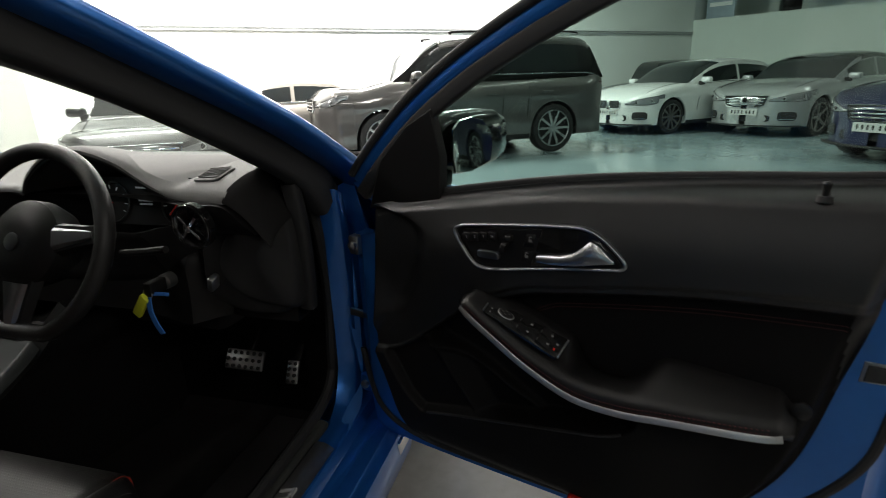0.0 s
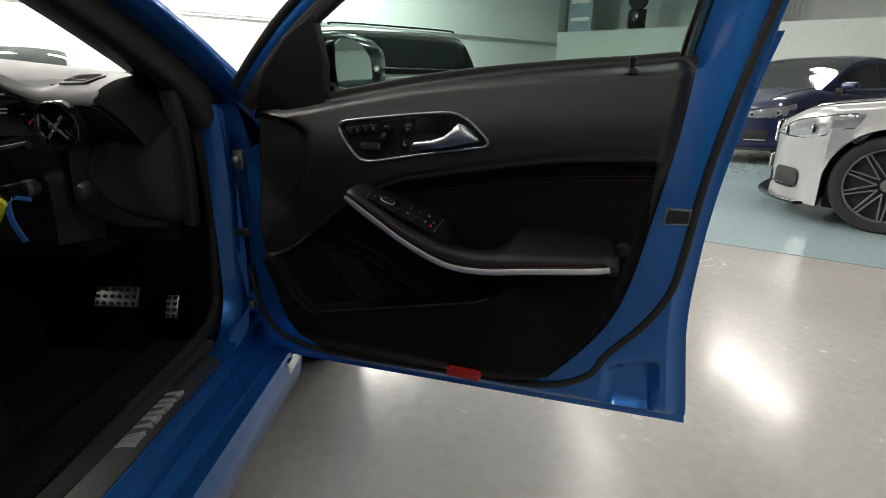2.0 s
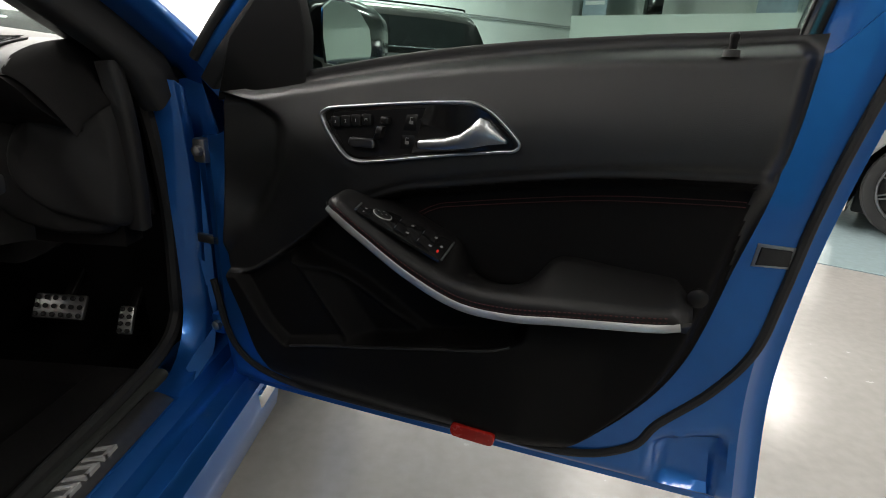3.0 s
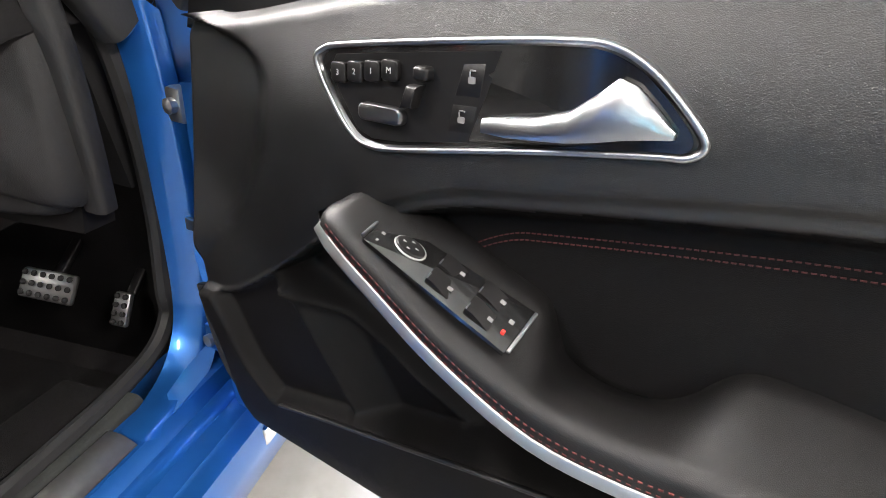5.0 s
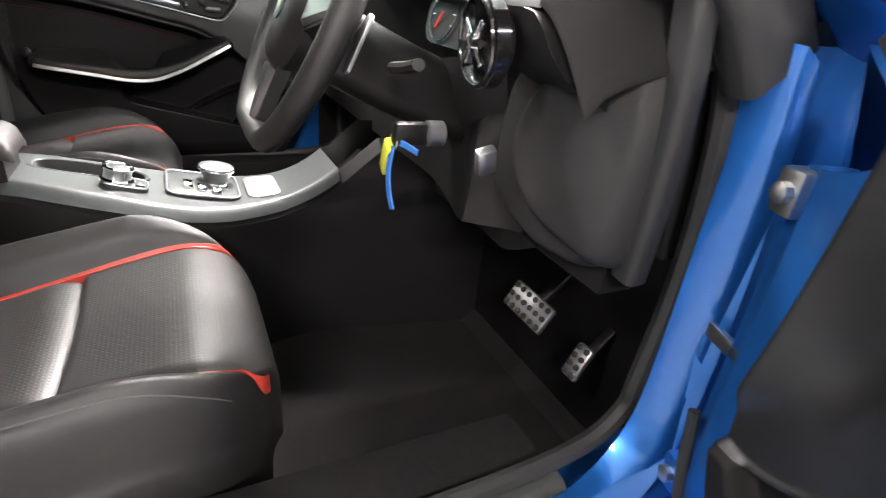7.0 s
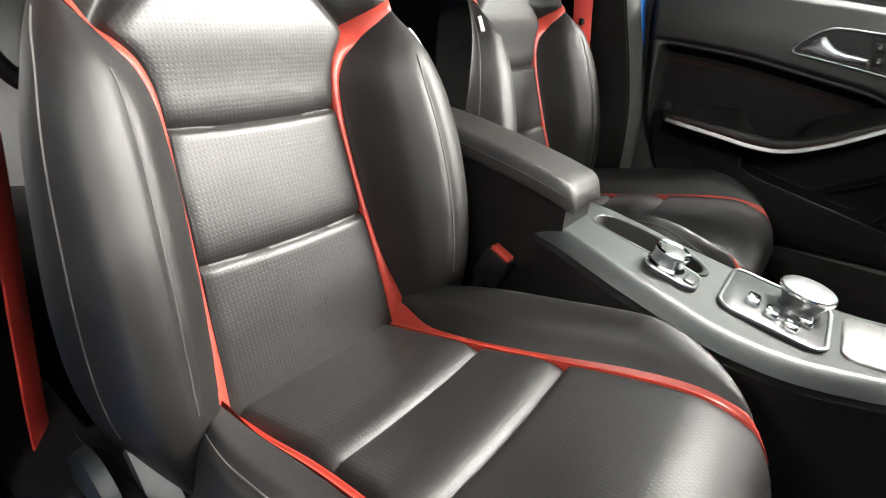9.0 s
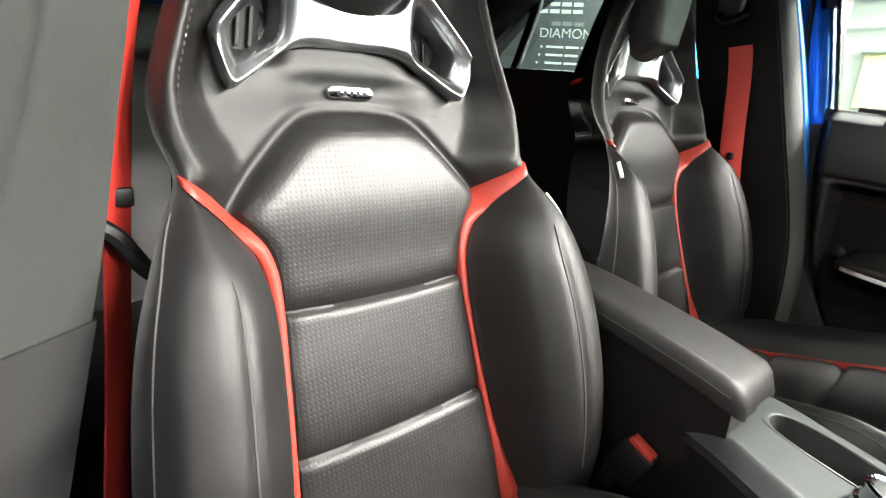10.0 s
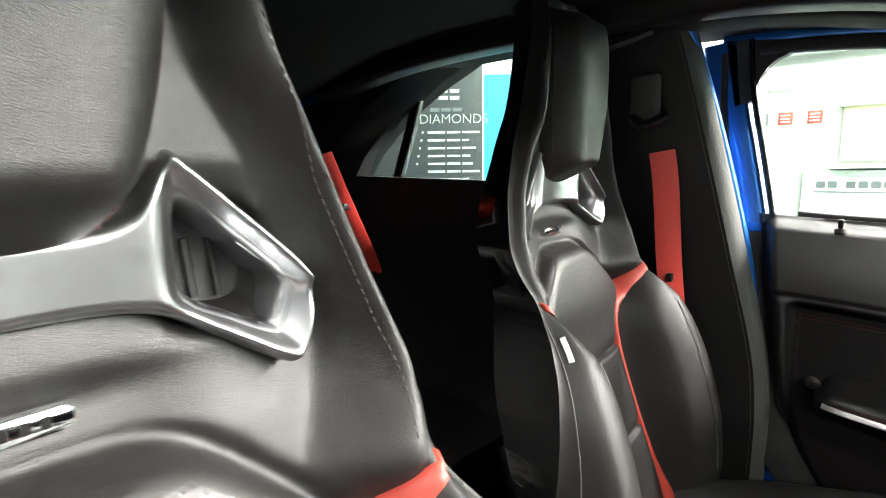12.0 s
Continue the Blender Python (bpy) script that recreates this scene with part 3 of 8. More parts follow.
        return lo[i].lerp(hi[i], t) + V((-0.012, -0.014, 0.0)) * math.sin(math.pi * t)
    part("pillar_face", mirrored(sheet(pillar_face, len(lo) - 1, 6, back=(0.015, 0.03, 0.015)), sx), M_PLASTIC, body, "black inner face of the windscreen pillar")
    # rear door inside and its window
    def rear_trim(s, t):
        y = lerp(-0.34, -1.22, s)
        z = lerp(0.34, 1.02 + 0.03 * s, t)
        return V((0.690 - 0.03 * smooth01(0.6, 1.0, t) - 0.05 * s * s + 0.012 * math.sin(math.pi * t), y, z))
    part("rear_door_trim", mirrored(sheet(rear_trim, 14, 12, back=(0.05, 0, 0)), sx), M_SOFT, body, "black rear door trim")
    part("rear_pillar", mirrored(loft([[V((0.62, -1.08 + 0.10 * k, z)), V((0.56, -1.16 + 0.1 * k, z)), V((0.54, -1.6, z)), V((0.68, -1.6, z)), V((0.69, -1.08 + 0.1 * k, z))] for k, z in ((-0.6, 1.0), (0.1, 1.1), (1.3, 1.2), (2.6, 1.27), (4.0, 1.33))]), sx), M_LINER, body, "black rear pillar trim")
    part("rear_divider", mirrored(sweep([V((0.665, -0.99, 1.03)), V((0.655, -0.93, 1.16)), V((0.645, -0.88, 1.28))], rounded(0.03, 0.02, 0.005), (1, 0, 0)), sx), M_GLOSS, body, "black window divider")
    def rear_pane(s, t):
        y = lerp(-0.36, -1.18, s)
        return V((0.672 - 0.04 * t, y, lerp(1.0, 1.33, t)))
    pane = part("rear_side_window", mirrored(sheet(rear_pane, 8, 3, back=(0.004, 0, 0)), sx), M_TINT, body, "tinted rear side window")
    pane.visible_shadow = False
    header = [V((0.590, 0.12, 1.268)), V((0.590, -0.1, 1.315)), V((0.600, -0.4, 1.335)), V((0.605, -0.8, 1.335)), V((0.61, -1.2, 1.30))]
    part("side_header", mirrored(sweep(curve(header, 5), rounded(0.11, 0.075, 0.02)), sx), M_LINER, body, "black trim over the doors")
    # grab handle over the door
    part("grab_handle", mirrored(tube([V((0.54, -0.28, 1.285)), V((0.515, -0.34, 1.265)), V((0.515, -0.42, 1.265)), V((0.54, -0.48, 1.285))], 0.010, 8, 5), sx), M_PLASTIC, body, "black grab handle")

# roof and headlining
def lining(s, t):
    x = lerp(-0.56, 0.56, s)
    y = lerp(0.16, -1.5, t)
    z = 1.355 - 0.05 * (x / 0.56) ** 2 - 0.10 * smooth01(0.0, 0.35, y) - 0.10 * smooth01(-0.9, -1.5, y)
    return V((x, y, z))


part("headlining", sheet(lining, 16, 20, back=(0, 0, 0.02)), M_LINER, body, "black cloth headlining")
part("roof", sheet(lambda s, t: lining(s, t) * 1.0 + V((0, 0, 0.045)), 16, 20, back=(0, 0, 0.012)), M_BLUE, body, "blue roof panel")
for sx in (1, -1):
    visor = box(sx * 0.36 - 0.17, 0.02, 1.262, sx * 0.36 + 0.17, 0.18, 1.280, 0.008)
    part("sun_visor", visor, M_LINER, body, "black sun visor")


# windscreen and bonnet
def screen(s, t):
    x = lerp(-0.72, 0.72, s)
    k = (x / 0.72) ** 2
    return V((x * lerp(1.0, 0.80, t), lerp(1.16, 0.18, t) - 0.20 * k * (1 - 0.5 * t), lerp(0.93, 1.30, t) - 0.012 * k))


pane = part("windscreen", sheet(screen, 20, 14, back=(0, -0.004, -0.004)), M_GLASS, body, "clear windscreen")
pane.visible_shadow = False


def bonnet(s, t):
    x = lerp(-0.80, 0.80, s)
    y = lerp(1.02, 1.95, t) - 0.12 * (x / 0.8) ** 2
    return V((x, y, 0.905 - 0.09 * t - 0.10 * t * t - 0.05 * (x / 0.8) ** 4))


part("bonnet", sheet(bonnet, 20, 16, back=(0, 0, -0.02)), M_BLUE, body, "blue bonnet")
part("cowl", sheet(lambda s, t: V((lerp(-0.74, 0.74, s), lerp(0.98, 1.20, t) - 0.16 * (2 * s - 1) ** 2, 0.925 + 0.01 * t)), 16, 4, back=(0, 0, -0.02)), M_PLASTIC, body, "black cowl panel")
# floor pan and tunnel carpet, rear bulkhead
for sx in (-1, 1):
    part("sill_carpet", mirrored(box(0.60, -1.2, 0.19, 0.686, 0.70 if sx > 0 else 0.80, 0.392, 0.008), sx), M_CARPET, body, "black sill carpet")
part("floor_carpet", box(-0.70, -1.74, 0.175, 0.70, 1.25, 0.200, 0.005), M_CARPET, body, "black carpet")
part("toe_board", loft([[V((-0.68, 0.90, 0.20)), V((0.68, 0.90, 0.20)), V((0.68, 1.22, 0.52)), V((-0.68, 1.22, 0.52))], [V((-0.68, 0.95, 0.17)), V((0.68, 0.95, 0.17)), V((0.68, 1.27, 0.50)), V((-0.68, 1.27, 0.50))]]), M_CARPET, body, "black toe board carpet", smooth=False)
part("bulkhead", box(-0.72, 1.20, 0.17, 0.72, 1.26, 0.93, 0.01), M_CARPET, body, "black carpeted bulkhead")
part("rear_wall", box(-0.70, -1.75, 0.17, 0.70, -1.70, 1.30, 0.01), M_LINER, body, "black trimmed tailgate")
part("inner_quarter", box(-0.74, -1.75, 0.2, -0.62, -1.15, 1.02, 0.02), M_LINER, body, "black load bay side")
part("inner_quarter", box(0.62, -1.75, 0.2, 0.74, -1.15, 1.02, 0.02), M_LINER, body, "black load bay side")

# engine bay, bumpers, rear flanks and wheels: what closes the car outside the cabin
part("engine_block", box(-0.76, 0.93, 0.20, 0.76, 1.66, 0.76, 0.03), M_PLASTIC, body, "dark engine bay under the bonnet")
part("underbody", box(-0.78, -1.80, 0.15, 0.78, 1.66, 0.176, 0.01), M_PLASTIC, body, "dark underbody")
part("front_bumper", sheet(lambda s, t: V((lerp(-0.86, 0.86, s), 2.06 - 0.34 * abs(2 * s - 1) ** 2.6 - 0.06 * (2 * t - 1) ** 2, lerp(0.20, 0.74, t))), 30, 10, back=(0, -0.10, 0)), M_BLUE, body, "blue front bumper")
part("rear_bumper", sheet(lambda s, t: V((lerp(-0.86, 0.86, s), -2.02 + 0.26 * abs(2 * s - 1) ** 2.6 + 0.05 * (2 * t - 1) ** 2, lerp(0.22, 0.70, t))), 30, 10, back=(0, 0.10, 0)), M_BLUE, body, "blue rear bumper")
part("tailgate", sheet(lambda s, t: V((lerp(-0.70, 0.70, s) * (1 - 0.12 * t), lerp(-1.93, -1.50, smooth01(0.15, 1.0, t)) + 0.10 * abs(2 * s - 1) ** 3, lerp(0.68, 1.345, t))), 20, 14, back=(0, 0.03, -0.01)), M_BLUE, body, "blue tailgate")
for sx in (1, -1):
    def flank_out(s, t):
        y = lerp(-0.22, -1.88, s)
        z = lerp(0.24, 0.965 + 0.05 * s, t)
        arch = math.hypot(y + 1.26, z - 0.31)
        x = 0.872 + 0.018 * math.sin(math.pi * t) - 0.10 * smooth01(0.8, 1.0, t) - 0.10 * smooth01(0.65, 1.0, s) ** 2
        return V((x - (0.12 if arch < 0.34 else 0.0), y, z))
    part("rear_flank", mirrored(sheet(flank_out, 50, 26, back=(-0.03, 0, 0)), sx), M_BLUE, body, "blue rear door and flank")
    for wy in (1.42, -1.26):
        wm = Matrix.Translation((sx * 0.862, wy, 0.315)) @ pose(0, 0, 0, 0, 90 * sx, 0)
        tyre = part("wheel", lathe([(0.22, -0.20), (0.295, -0.205), (0.315, -0.18), (0.316, -0.10), (0.315, -0.03), (0.30, -0.006), (0.255, 0.0), (0.235, -0.012), (0.23, -0.05)], 40, wm), M_RUBBER, body, "black tyre")
        bm = bmesh.new()
        for k in range(5):
            for d in (-0.16, 0.16):
                a = 2 * math.pi * k / 5 + d
                p, q = V((0.05 * math.cos(a), 0.05 * math.sin(a), -0.03)), V((0.232 * math.cos(a), 0.232 * math.sin(a), -0.012))
                sweep([p, (p + q) / 2, q], rounded(0.030, 0.02, 0.005, 2), (0, 0, 1), bm=bm)
        part("spokes", turned(bm, wm), M_SILVER, tyre, "silver twin spokes")
        part("rim", lathe([(0.235, -0.02), (0.228, -0.10), (0.10, -0.12), (0.0, -0.12)], 32, wm), M_STEEL, tyre, "dark inner rim")

# rear bench
bench = thing("rear_bench", "black rear bench seat with red belts", "car seat")
part("seat_base", sheet(lambda s, t: V((lerp(-0.665, 0.665, s), lerp(-1.10, -0.62, t), 0.43 + 0.03 * math.sin(math.pi * t) - 0.02 * abs(math.cos(3 * math.pi * s)))), 30, 10, back=(0, 0, -0.2)), M_LEATHER, bench)
part("backrest", sheet(lambda s, t: V((lerp(-0.665, 0.665, s), lerp(-1.08, -1.26, t) + 0.02 * math.sin(math.pi * t) - 0.015 * abs(math.cos(3 * math.pi * s)), lerp(0.42, 0.98, t))), 30, 12, back=(0, -0.10, 0)), M_LEATHER, bench)
for x in (-0.38, 0.38):
    part("headrest", box(x - 0.12, -1.32, 0.98, x + 0.12, -1.22, 1.11, 0.03, 3), M_LEATHER, bench)


# ---------------------------------------------------------------- belts
def belt(name, label, pts, wide, face):
    bm = sweep(curve([V(p) for p in pts], 8), rounded(wide, 0.003, 0.0014, 2), face)
    root = thing(name, label, "seat belt", group="red seat belts")
    part("webbing", bm, M_BELT, root, "red woven webbing")
    for f in (0.42, 0.97):
        q = V(pts[min(len(pts) - 1, int(f * len(pts)))])
        part("tongue" if f < 0.5 else "end_plate", box(q.x - 0.012, q.y - 0.004, q.z - 0.008, q.x + 0.012, q.y + 0.006, q.z + 0.008, 0.002), M_PLASTIC, root)
    return root


belt("seat_belt", "red seat belt hanging beside the driver's seat", [(0.520, -0.285, 1.13), (0.560, -0.280, 1.04), (0.580, -0.272, 0.96), (0.594, -0.270, 0.84), (0.607, -0.270, 0.70), (0.621, -0.270, 0.57), (0.637, -0.268, 0.42), (0.645, -0.265, 0.30)], 0.044, (-0.85, 0.6, 0))
belt("seat_belt", "red seat belt hanging beside the passenger seat", [(-0.598, -0.270, 1.085), (-0.606, -0.262, 1.02), (-0.618, -0.250, 0.85), (-0.635, -0.225, 0.62), (-0.655, -0.21, 0.36)], 0.046, (1, 0.5, 0))
belt("seat_belt", "red rear seat belt against the rear pillar", [(-0.415, -1.0, 1.10), (-0.48, -1.0, 0.97), (-0.55, -1.0, 0.84), (-0.575, -1.0, 0.78)], 0.042, (0.7, 0.7, 0))
for sx in (1, -1):
    anchor = thing("belt_anchor", "grey belt height adjuster on the middle pillar", "belt anchor", group="belt anchors")
    off = -0.050 if sx > 0 else 0.0
    part("slider", mirrored(box(0.560 + off, -0.32, 1.13, 0.585 + off, -0.27, 1.22, 0.008, 3), sx), M_SEAL, anchor)
    part("loop", mirrored(tube([V((0.565 + off, -0.315, 1.145)), V((0.555 + off, -0.29, 1.13)), V((0.565 + off, -0.255, 1.145))], 0.009, 8, 5), sx), M_PLASTIC, anchor)

# carpeted side wall of the passenger's footwell
def side_wall(s, t):
    y, z = lerp(0.745, 1.05, s), lerp(0.19, 0.66, t)
    return V((-0.712 + 0.10 * smooth01(0.0, 1.0, s) * s + 0.006 * math.sin(math.pi * t), y, z))


part("footwell_side", sheet(side_wall, 10, 10, back=(-0.012, 0, 0)), M_CARPET, body, "black footwell side carpet", angle=60)

# ---------------------------------------------------------------- dashboard
dash = thing("dashboard", "grey-topped dashboard with a dark instrument hood", "dashboard")


def dash_top(s, t):
    x = lerp(-0.67, 0.67, s)
    y = lerp(0.70, 1.13, t) - 0.06 * (x / 0.67) ** 2 * t
    z = 0.922 + 0.040 * smooth01(-0.05, 0.50, t) - 0.016 * smooth01(0.50, 1.0, t)
    return V((x, y - (0.012 + 0.070 * smooth01(0.2, 0.58, x)) * (1 - t), z))


def dash_z(x, y):
    """Height of the dash pad under a point of the plan."""
    t = 0.3
    for _ in range(16):
        p = pad((x + 0.67) / (PAD_EDGE(t) + 0.67), t)
        t = min(1.0, max(0.0, t + (y - p.y) / 0.45))
    return p.z


PAD_EDGE = table([(0.0, 0.610), (0.15, 0.618), (0.35, 0.626), (0.60, 0.622), (1.0, 0.600)])
HOOD_Z = table([(-0.02, 0.922), (0.06, 0.928), (0.11, 0.965), (0.17, 1.004), (0.22, 1.016), (0.27, 1.018), (0.33, 1.003), (0.37, 0.986), (0.405, 0.964), (0.44, 0.945), (0.479, 0.930), (0.53, 0.923), (0.62, 0.923)])
PAD_FRONT = table([(-0.67, 0.690), (0.0, 0.685), (0.10, 0.645), (0.20, 0.640), (0.50, 0.638), (0.61, 0.627), (0.68, 0.627)])


def pad(s, t):
    """The dash pad: it rises in one sweep into the hood over the instruments."""
    x = lerp(-0.67, PAD_EDGE(t), s)
    rear = dash_top((x + 0.67) / 1.34, 1.0)
    y = lerp(PAD_FRONT(x), rear.y, t)
    side = smooth01(0.44, 0.52, x)
    z = lerp(HOOD_Z(x), 0.958 + 0.010 * side, lerp(smooth01(0.0, 0.62, t), 1 - math.exp(-t / 0.13), side)) - 0.012 * smooth01(0.6, 1.0, t)
    return V((x, y, z - 0.007 * (1 - smooth01(0.0, 0.04, t)) ** 2))


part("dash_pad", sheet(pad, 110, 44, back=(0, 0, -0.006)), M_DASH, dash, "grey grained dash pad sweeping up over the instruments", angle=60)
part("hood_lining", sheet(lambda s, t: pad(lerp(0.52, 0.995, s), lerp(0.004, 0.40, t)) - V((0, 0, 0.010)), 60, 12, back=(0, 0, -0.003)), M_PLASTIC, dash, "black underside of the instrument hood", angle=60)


def fascia(s, t):
    x = lerp(-0.67, 0.67, s)
    hood = math.exp(-((x - 0.34) / 0.15) ** 4)
    p = dash_top(s, 0)
    z = lerp(0.62, p.z - 0.014 - 0.07 * smooth01(0.60, 0.70, x), t)
    y = p.y + 0.0 + 0.05 * math.sin(math.pi * t) * 0.4 + 0.10 * hood * smooth01(0.42, 0.8, t) * (1 - smooth01(0.93, 1.0, t)) + 0.03 * (1 - t)
    y += 0.085 * smooth01(0.43, 0.50, x) * (1 - smooth01(0.80, 0.865, z))
    return V((x, y, z))


part("fascia", sheet(fascia, 70, 30, back=(0, 0.05, 0)), M_PLASTIC, dash, "black fascia")

def dash_end(s, t):
    p = pad(1.0, t)
    return V((lerp(p.x - 0.003, 0.700, s), p.y, p.z + 0.0015 - 0.085 * s ** 1.5))


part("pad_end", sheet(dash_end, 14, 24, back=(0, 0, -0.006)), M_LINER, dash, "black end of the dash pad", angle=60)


# knee bolster: a smooth lower panel with a seam down its outer end
def knee(s, t):
    x = lerp(0.20, 0.672, s)
    z = lerp(0.545 + 0.03 * (1 - s), 0.80 + 0.10 * s, t)
    y = 0.700 + 0.05 * (1 - t) + 0.04 * math.sin(math.pi * s) * 0.3 - 0.06 * smooth01(0.35, 0.8, t) * math.exp(-((x - 0.36) / 0.10) ** 2)
    return V((x, y + 0.07 * smooth01(0.42, 0.55, x), z + 0.11 * smooth01(0.42, 0.60, x) * (1 - t)))


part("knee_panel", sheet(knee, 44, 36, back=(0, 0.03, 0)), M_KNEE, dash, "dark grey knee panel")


def pillow(outline, y0, deep, roll):
    """A padded panel facing the driver: its outline across and up, with broadly rolled edges."""
    edge = [(p.x, p.y) for p in curve([(a, b, 0) for a, b in outline], 6, True)]
    ca, cb = sum(a for a, b in edge) / len(edge), sum(b for a, b in edge) / len(edge)
    rings = []
    for k in range(9):
        f = k / 8
        q = 1 - roll * (1 - math.cos(f * math.pi / 2))
        rings.append([V((ca + (a - ca) * q, y0 - deep * math.sin(f * math.pi / 2) + 0.30 * max(0.0, ca + (a - ca) * q - 0.60), cb + (b - cb) * q)) for a, b in edge])
    rim = rings[-1]
    for k in range(1, 9):
        q = 1 - k / 8.5
        rings.append([V((ca + (p.x - ca) * q, lerp(y0 - deep + 0.30 * max(0.0, ca - 0.60), p.y, q * q) - 0.006 * (1 - q * q), cb + (p.z - cb) * q)) for p in rim])
    return loft(rings)


part("knee_cushion", pillow([(0.60, 0.875), (0.54, 0.872), (0.492, 0.838), (0.478, 0.770), (0.480, 0.695), (0.53, 0.660), (0.62, 0.645), (0.665, 0.66), (0.67, 0.78)], 0.735, 0.050, 0.16), M_KNEE, dash, "dark grey inner knee panel", angle=60)
part("knee_cushion", pillow([(0.605, 0.866), (0.560, 0.836), (0.533, 0.785), (0.537, 0.735), (0.575, 0.698), (0.635, 0.672), (0.690, 0.664), (0.706, 0.73), (0.706, 0.85), (0.69, 0.895), (0.645, 0.895)], 0.715, 0.050, 0.22), M_KNEE, dash, "dark grey outer knee panel", angle=60)
part("end_panel", sweep(curve([V((0.700, 0.720, 0.935)), V((0.706, 0.728, 0.85)), V((0.704, 0.735, 0.75)), V((0.694, 0.745, 0.655))], 6), rounded(0.034, 0.03, 0.010), (0, -1, 0)), M_KNEE, dash, "dark soft end strip of the dashboard")

# round vent with cross blades
vent = part("air_vent", lathe([(0.046, -0.01), (0.046, 0.004), (0.040, 0.007), (0.036, 0.002), (0.034, -0.02)], 28, Matrix.Translation((0.552, 0.604, 0.872)) @ pose(0, 0, 0, 95, 0, -6)), M_GLOSS, dash, "round air vent with bright blades")
for k in (45, 135):
    bl = box(-0.030, -0.0035, -0.004, 0.030, 0.0035, 0.010, 0.002)
    part("vent_blade", turned(bl, Matrix.Translation((0.552, 0.602, 0.872)) @ pose(0, 0, 0, 95, 0, -6) @ pose(0, 0, 0, 0, 0, k)), M_CHROME, vent)
part("vent_hub", lathe([(0.010, 0.0), (0.009, 0.014), (0.004, 0.016)], 14, Matrix.Translation((0.552, 0.602, 0.872)) @ pose(0, 0, 0, 95, 0, -6)), M_CHROME, vent)
rimpts = [Matrix.Translation((0.552, 0.604, 0.872)) @ pose(0, 0, 0, 95, 0, -6) @ V((0.043 * math.cos(2 * math.pi * k / 28), 0.043 * math.sin(2 * math.pi * k / 28), 0.008)) for k in range(28)]
part("vent_ring", sweep(rimpts, circle(0.0022, 6), (0, -1, 0), True), M_GLOSS, vent)
# demister vent on top
dv = part("demister_vent", plate(rounded_at(0, 0, 0.062, 0.066, 0.010), 0.003, lambda a, b, c: V((0.538 + a, 0.706 + b, dash_z(0.538 + a, 0.706 + b) + 0.001 + c)), 0.002), M_DASH, dash, "small demister vent")
part("vent_slot", plate(rounded_at(0, 0, 0.046, 0.050, 0.006), 0.001, lambda a, b, c: V((0.538 + a, 0.706 + b, dash_z(0.538 + a, 0.706 + b) + 0.0042 + c))), M_RUBBER, dv, smooth=False)
for k in range(5):
    y0 = 0.684 + 0.0095 * k
    part("vent_slat", sweep([V((0.517 + 0.0105 * q, y0 + 0.003 * q, dash_z(0.517 + 0.0105 * q, y0 + 0.003 * q) + 0.0056)) for q in range(5)], rounded(0.0034, 0.0014, 0.0006)), M_DASH, dv)

# instrument cluster
cl = part("instrument_panel", plate(rounded_at(0.36, 0.895, 0.30, 0.10, 0.04), 0.004, lambda a, b, c: V((a, 0.700 - c + 0.25 * (b - 0.89), b)), 0.001), M_PLASTIC, dash, "dark instrument panel with lit dials", smooth=False)
for cx in (0.275, 0.445):
    ring = [V((cx + 0.042 * math.cos(2 * math.pi * k / 28), 0.693 + 0.25 * 0.042 * math.sin(2 * math.pi * k / 28), 0.892 + 0.042 * math.sin(2 * math.pi * k / 28))) for k in range(28)]
    part("dial_ring", sweep(ring, circle(0.0016, 6), (0, -1, 0), True), M_BEVEL, cl)
    for k in range(9):
        a = radians(220 - 32 * k)
        part("dial_mark", box(-0.0008, -0.0006, -0.004, 0.0008, 0.0006, 0.004), M_SCREEN_W, cl).matrix_local = Matrix.Translation((cx + 0.034 * math.cos(a), 0.692, 0.892 + 0.034 * math.sin(a))) @ pose(0, 0, 0, 0, 90 - math.degrees(a), 0)
    part("needle", sweep([V((cx, 0.690, 0.892)), V((cx - 0.024, 0.690, 0.868))], circle(0.0014, 6), (0, -1, 0)), M_SCREEN, cl)
for z, w in ((0.925, 0.02), (0.897, 0.018), (0.889, 0.016)):
    part("readout", box(0.36 - w, 0.694, z - 0.0018, 0.36 + w, 0.696, z + 0.0018), M_SCREEN_W, cl)

# ---------------------------------------------------------------- steering wheel
wheel_m = Matrix.Translation((0.306, 0.473, 0.866)) @ pose(0, 0, 0, 66, 0, 0)
wheel = thing("steering_wheel", "black leather steering wheel with silver spokes", "steering wheel", wheel_m)
rim = []
for k in range(64):
    a = 2 * math.pi * k / 64
    r = 0.172
    y = r * math.sin(a)
    rim.append(V((r * math.cos(a), max(y, -0.156), 0)))
part("rim", sweep(rim, circle(0.0150, 14, 1.12), (0, 0, 1), True), M_LEATHER, wheel, "black leather rim")
part("hub", lathe([(0.070, -0.05), (0.080, -0.02), (0.078, 0.006), (0.062, 0.022), (0.03, 0.028)], 30), M_PLASTIC, wheel, "black airbag hub")
part("emblem", lathe([(0.016, 0.024), (0.016, 0.030), (0.012, 0.031)], 24), M_BEVEL, wheel, "plain bright round emblem")
